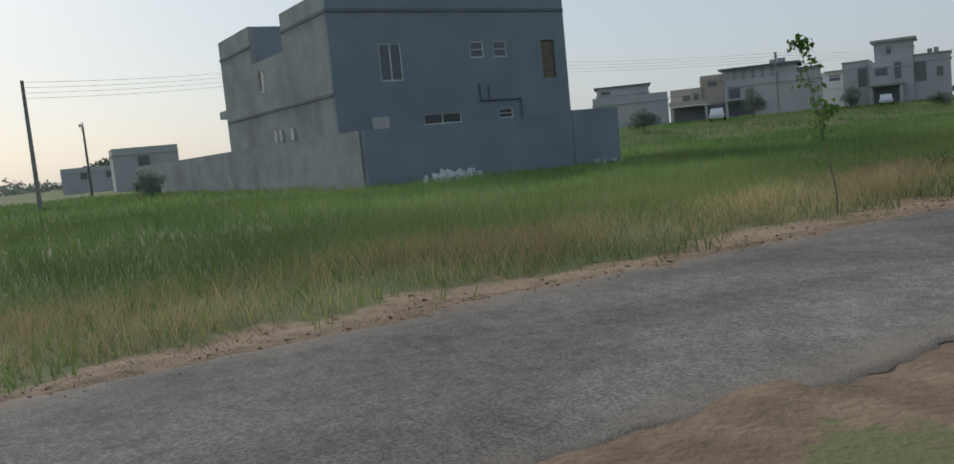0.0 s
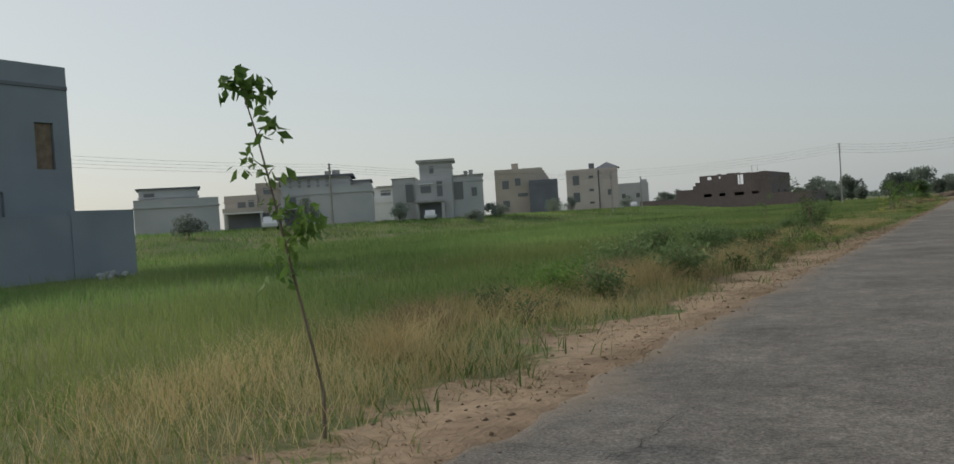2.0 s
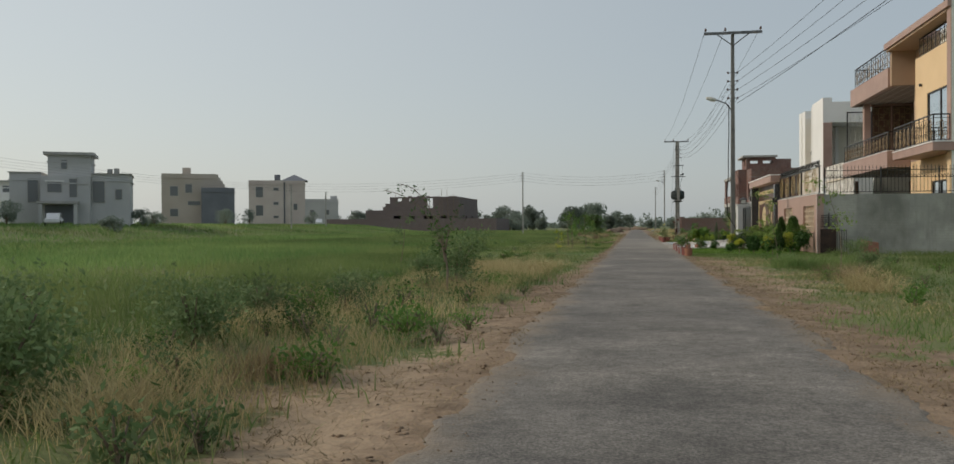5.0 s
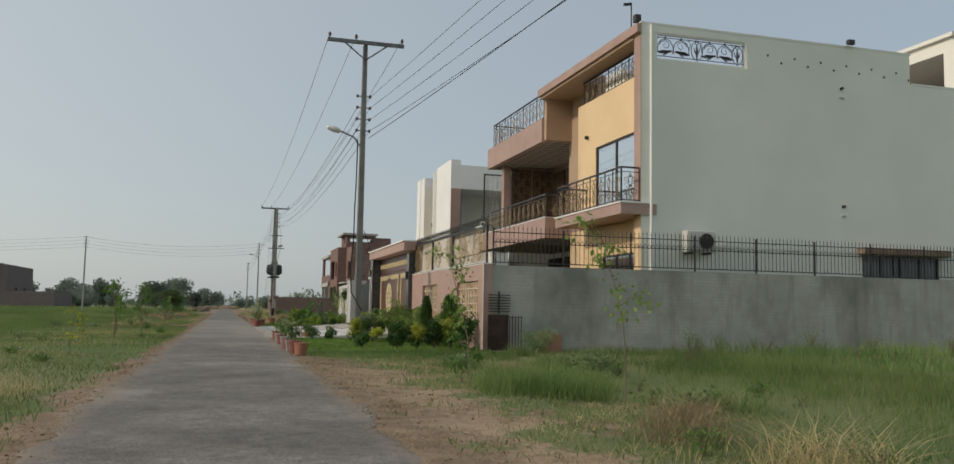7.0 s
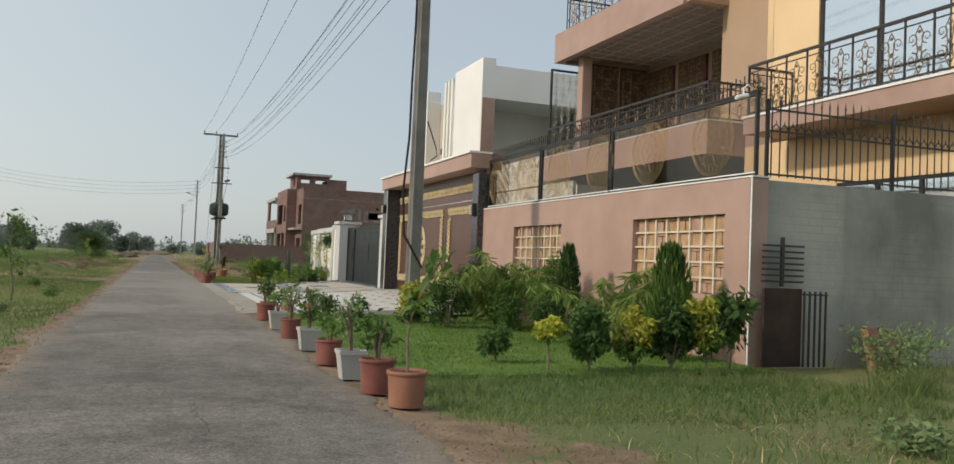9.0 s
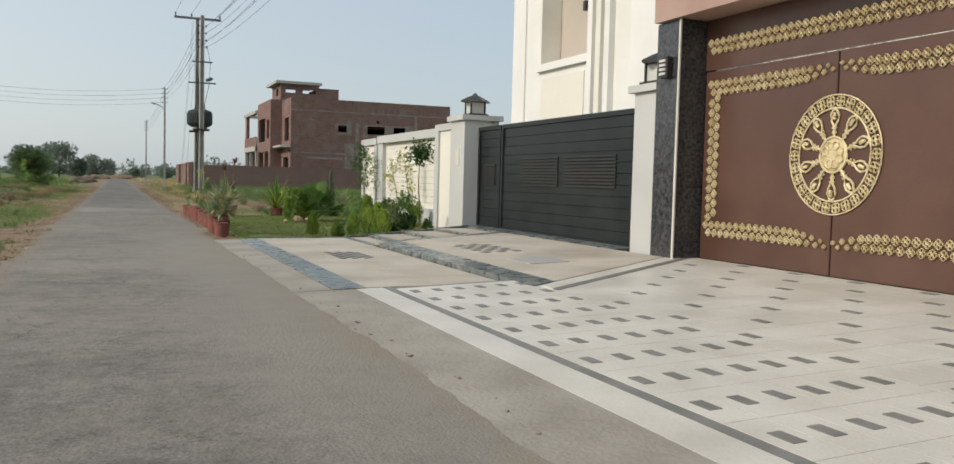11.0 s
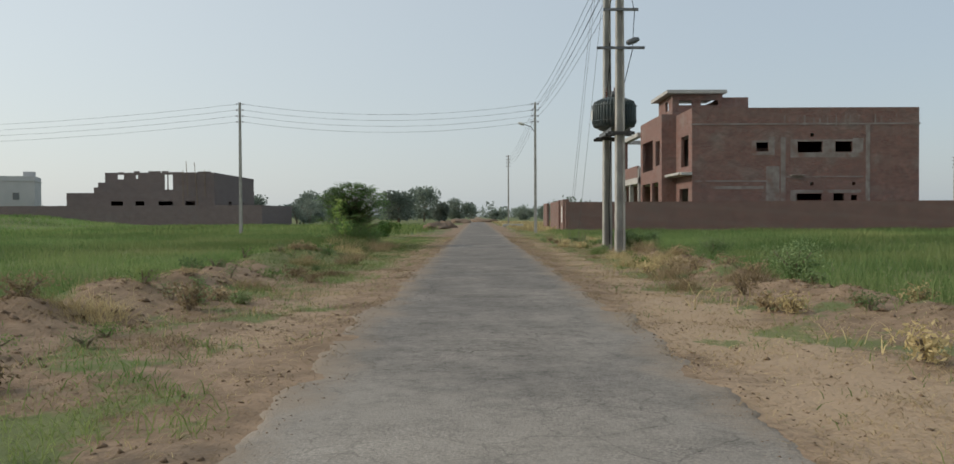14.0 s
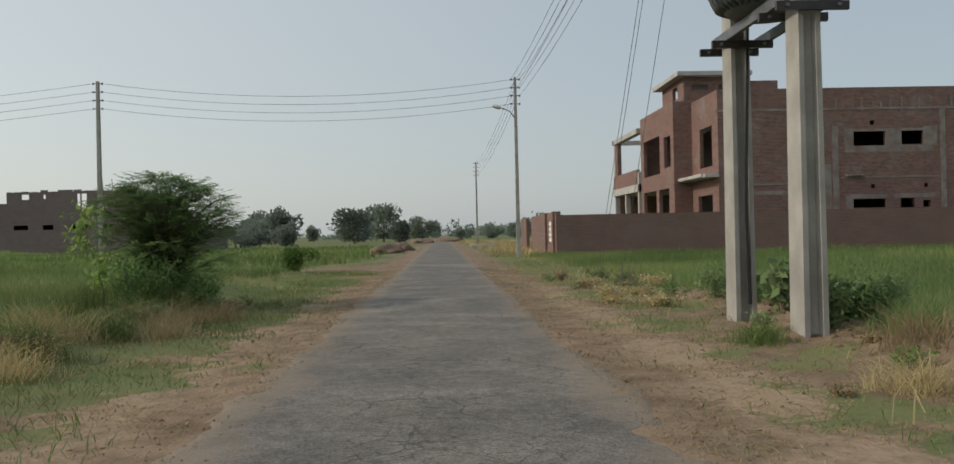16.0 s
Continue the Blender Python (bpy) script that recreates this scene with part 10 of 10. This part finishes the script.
shrub("bramble", -4.95, 10.1, .5, 1.5, leaf_mid, 1500, .06, "sprawling leafy bramble in dry grass", 473, .02, "weed clumps", "weed", wild=True)
for i, (x, y, h, w) in enumerate(((-6.4, 18.1, .7, 1.1), (-5.6, 22.5, .55, 1.2), (4.3, 111.2, .5, .8), (4.2, 108.0, .55, .6))):
    shrub("weed_bush", x, y, h, w, weed_leaf, int(1500 * w), .07, "tall loose leafy weeds at the field edge", 480 + i, .02, "wild bushes", "bush", wild=True)


# ---- spoil heaps far along the road, cut brushwood, broad-leaved weeds by the mast ----
def soil_mound(x, y, rx, ry, h, seed, label):
    """A lumpy heap of pale spoil."""
    bm = bmesh.new()
    bmesh.ops.create_icosphere(bm, subdivisions=4, radius=1)
    z0 = gz(x, y)
    for v in bm.verts:
        k = 1 + .3 * noise.noise(v.co * 1.7 + Vector((seed, 0, 0))) + .12 * noise.noise(v.co * 5 + Vector((0, seed, 0)))
        v.co = Vector((x + v.co.x * rx * k, y + v.co.y * ry * k, z0 - .1 + max(-.2, v.co.z * h * k)))
    lone("soil_mound", bm, clod_soil, label, "mound", "spoil mounds", smooth=True)


soil_mound(-4.7, 164, 1.5, 4.5, .75, 3, "pale heap of dug soil beside the road")
soil_mound(-3.9, 173, 1.1, 3.0, .8, 8, "pale heap of dug soil beside the road")
soil_mound(-3.6, 236, 2.2, 5.0, .9, 5, "grey spoil heap near the road's end")
soil_mound(1.2, 262, 3.2, 3.0, .8, 9, "grey spoil heap near the road's end")
lone("concrete_slab", soft_box(2.3, 4.6, 178, 178.7, -.02, .3, .03, 1), concrete_pale, "pale concrete slab lying beside the road", "slab")


def brushwood(x, y, seed):
    """A cut clump: short upright sticks in a mat of dead twigs."""
    r = random.Random(seed)
    z0 = gz(x, y)
    t = thing("brushwood", x, y, z0, "cut dark brushwood with upright sticks on the verge", "brushwood")
    bm = bmesh.new()
    for i in range(60):
        a, d, e = r.uniform(0, 6.28), r.uniform(0, .45), r.uniform(0, 6.28)
        p = Vector((x + d * math.cos(a), y + d * math.sin(a), z0 + r.uniform(0, .16)))
        tube(bm, [p, p + Vector((math.cos(e) * .3, math.sin(e) * .3, r.uniform(-.05, .14)))], .007, 4, .004)
    part("twig_mat", bm, wood, t, "tangled dead twigs")
    for i in range(9):
        a, d = r.uniform(0, 6.28), r.uniform(.05, .4)
        p = Vector((x + d * math.cos(a), y + d * math.sin(a), z0))
        part("stick", tube(bmesh.new(), [p, p + Vector((r.uniform(-.05, .05), r.uniform(-.05, .05), r.uniform(.3, .6)))], .012, 5, .008), bark, t)


brushwood(4.0, 117.7, 21)
shrub("milkweed", 4.25, 109.6, .75, .5, weed_leaf, 90, .2, "pale broad-leaved milkweed plant at a pole's foot", 474, .05, "weed clumps", "weed", wild=True, narrow=.6)
shrub("milkweed", 4.45, 108.3, .4, .5, leaf_dark, 260, .1, "low dark leafy weed at a pole's foot", 475, .05, "weed clumps", "weed", wild=True, narrow=.6)


def weed_strip(n, xs, ys, high, materials, label, seed):
    """Low leafy weeds scattered over a verge, thicker in drifts: a few built, the rest copied and turned."""
    r = random.Random(seed)
    kinds = []
    for i in range(6):
        x, y = r.uniform(*xs), r.uniform(*ys)
        w, h = r.uniform(.35, .7), high * r.uniform(.6, 1.1)
        kinds.append(shrub("weed_clump", x, y, h, w, materials[i % len(materials)], int(520 * w), r.uniform(.035, .065), label, seed + i, .02, "weed clumps", "weed", wild=True, narrow=r.choice((.25, .45, .6))))
    made = 0
    while made < n:
        x, y = r.uniform(*xs), r.uniform(*ys)
        if float(lumps(x, y, 1.6, seed * .1)) < r.uniform(-.5, .6):
            continue
        k = r.uniform(.55, 1.25)
        copy_thing(kinds[made % 6], Matrix.Translation((x, y, gz(x, y))) @ Matrix.Rotation(r.uniform(0, 6.28), 4, 'Z') @ Matrix.Diagonal((k, k, k * r.uniform(.7, 1.1), 1)))
        made += 1


weed_strip(60, (-6.6, -3.0), (6.0, 34.0), .32, (weed_leaf, leaf_mid, weed_leaf), "low wild weeds in grass on the verge", 600)
weed_strip(26, (-6.0, -2.6), (19.0, 28.0), .36, (leaf_dark, weed_leaf, leaf_mid), "dark low weeds in grass on the verge", 620)
weed_strip(34, (3.2, 8.5), (20.0, 45.0), .3, (leaf_mid, weed_leaf, grass_green), "low green weeds in rough grass by a wall", 640)
weed_strip(30, (-7.0, -3.8), (84.0, 126.0), .28, (weed_leaf, straw_dull, leaf_mid), "low dusty weeds on spoil beside the road", 660)
weed_strip(30, (2.6, 6.4), (84.0, 126.0), .26, (weed_leaf, straw_dull, leaf_mid), "low dusty weeds on spoil beside the road", 680)
weed_strip(22, (-9.0, -2.8), (40.0, 82.0), .22, (weed_leaf, leaf_mid, grass_green), "low weeds on a grassy verge", 700)
weed_strip(30, (8.6, 24.0), (43.6, 47.2), .75, (leaf_mid, grass_green, weed_leaf), "lush green weeds along the foot of a wall", 720)
weed_strip(40, (-6.4, -3.6), (87.0, 105.0), .26, (grass_green, straw_dull, weed_leaf), "rough grassy weeds on spoil beside the road", 740)
weed_strip(44, (2.4, 5.2), (86.0, 122.0), .2, (straw_dull, weed_leaf, grass_dry), "low dry weeds and stubble beside the road", 760)
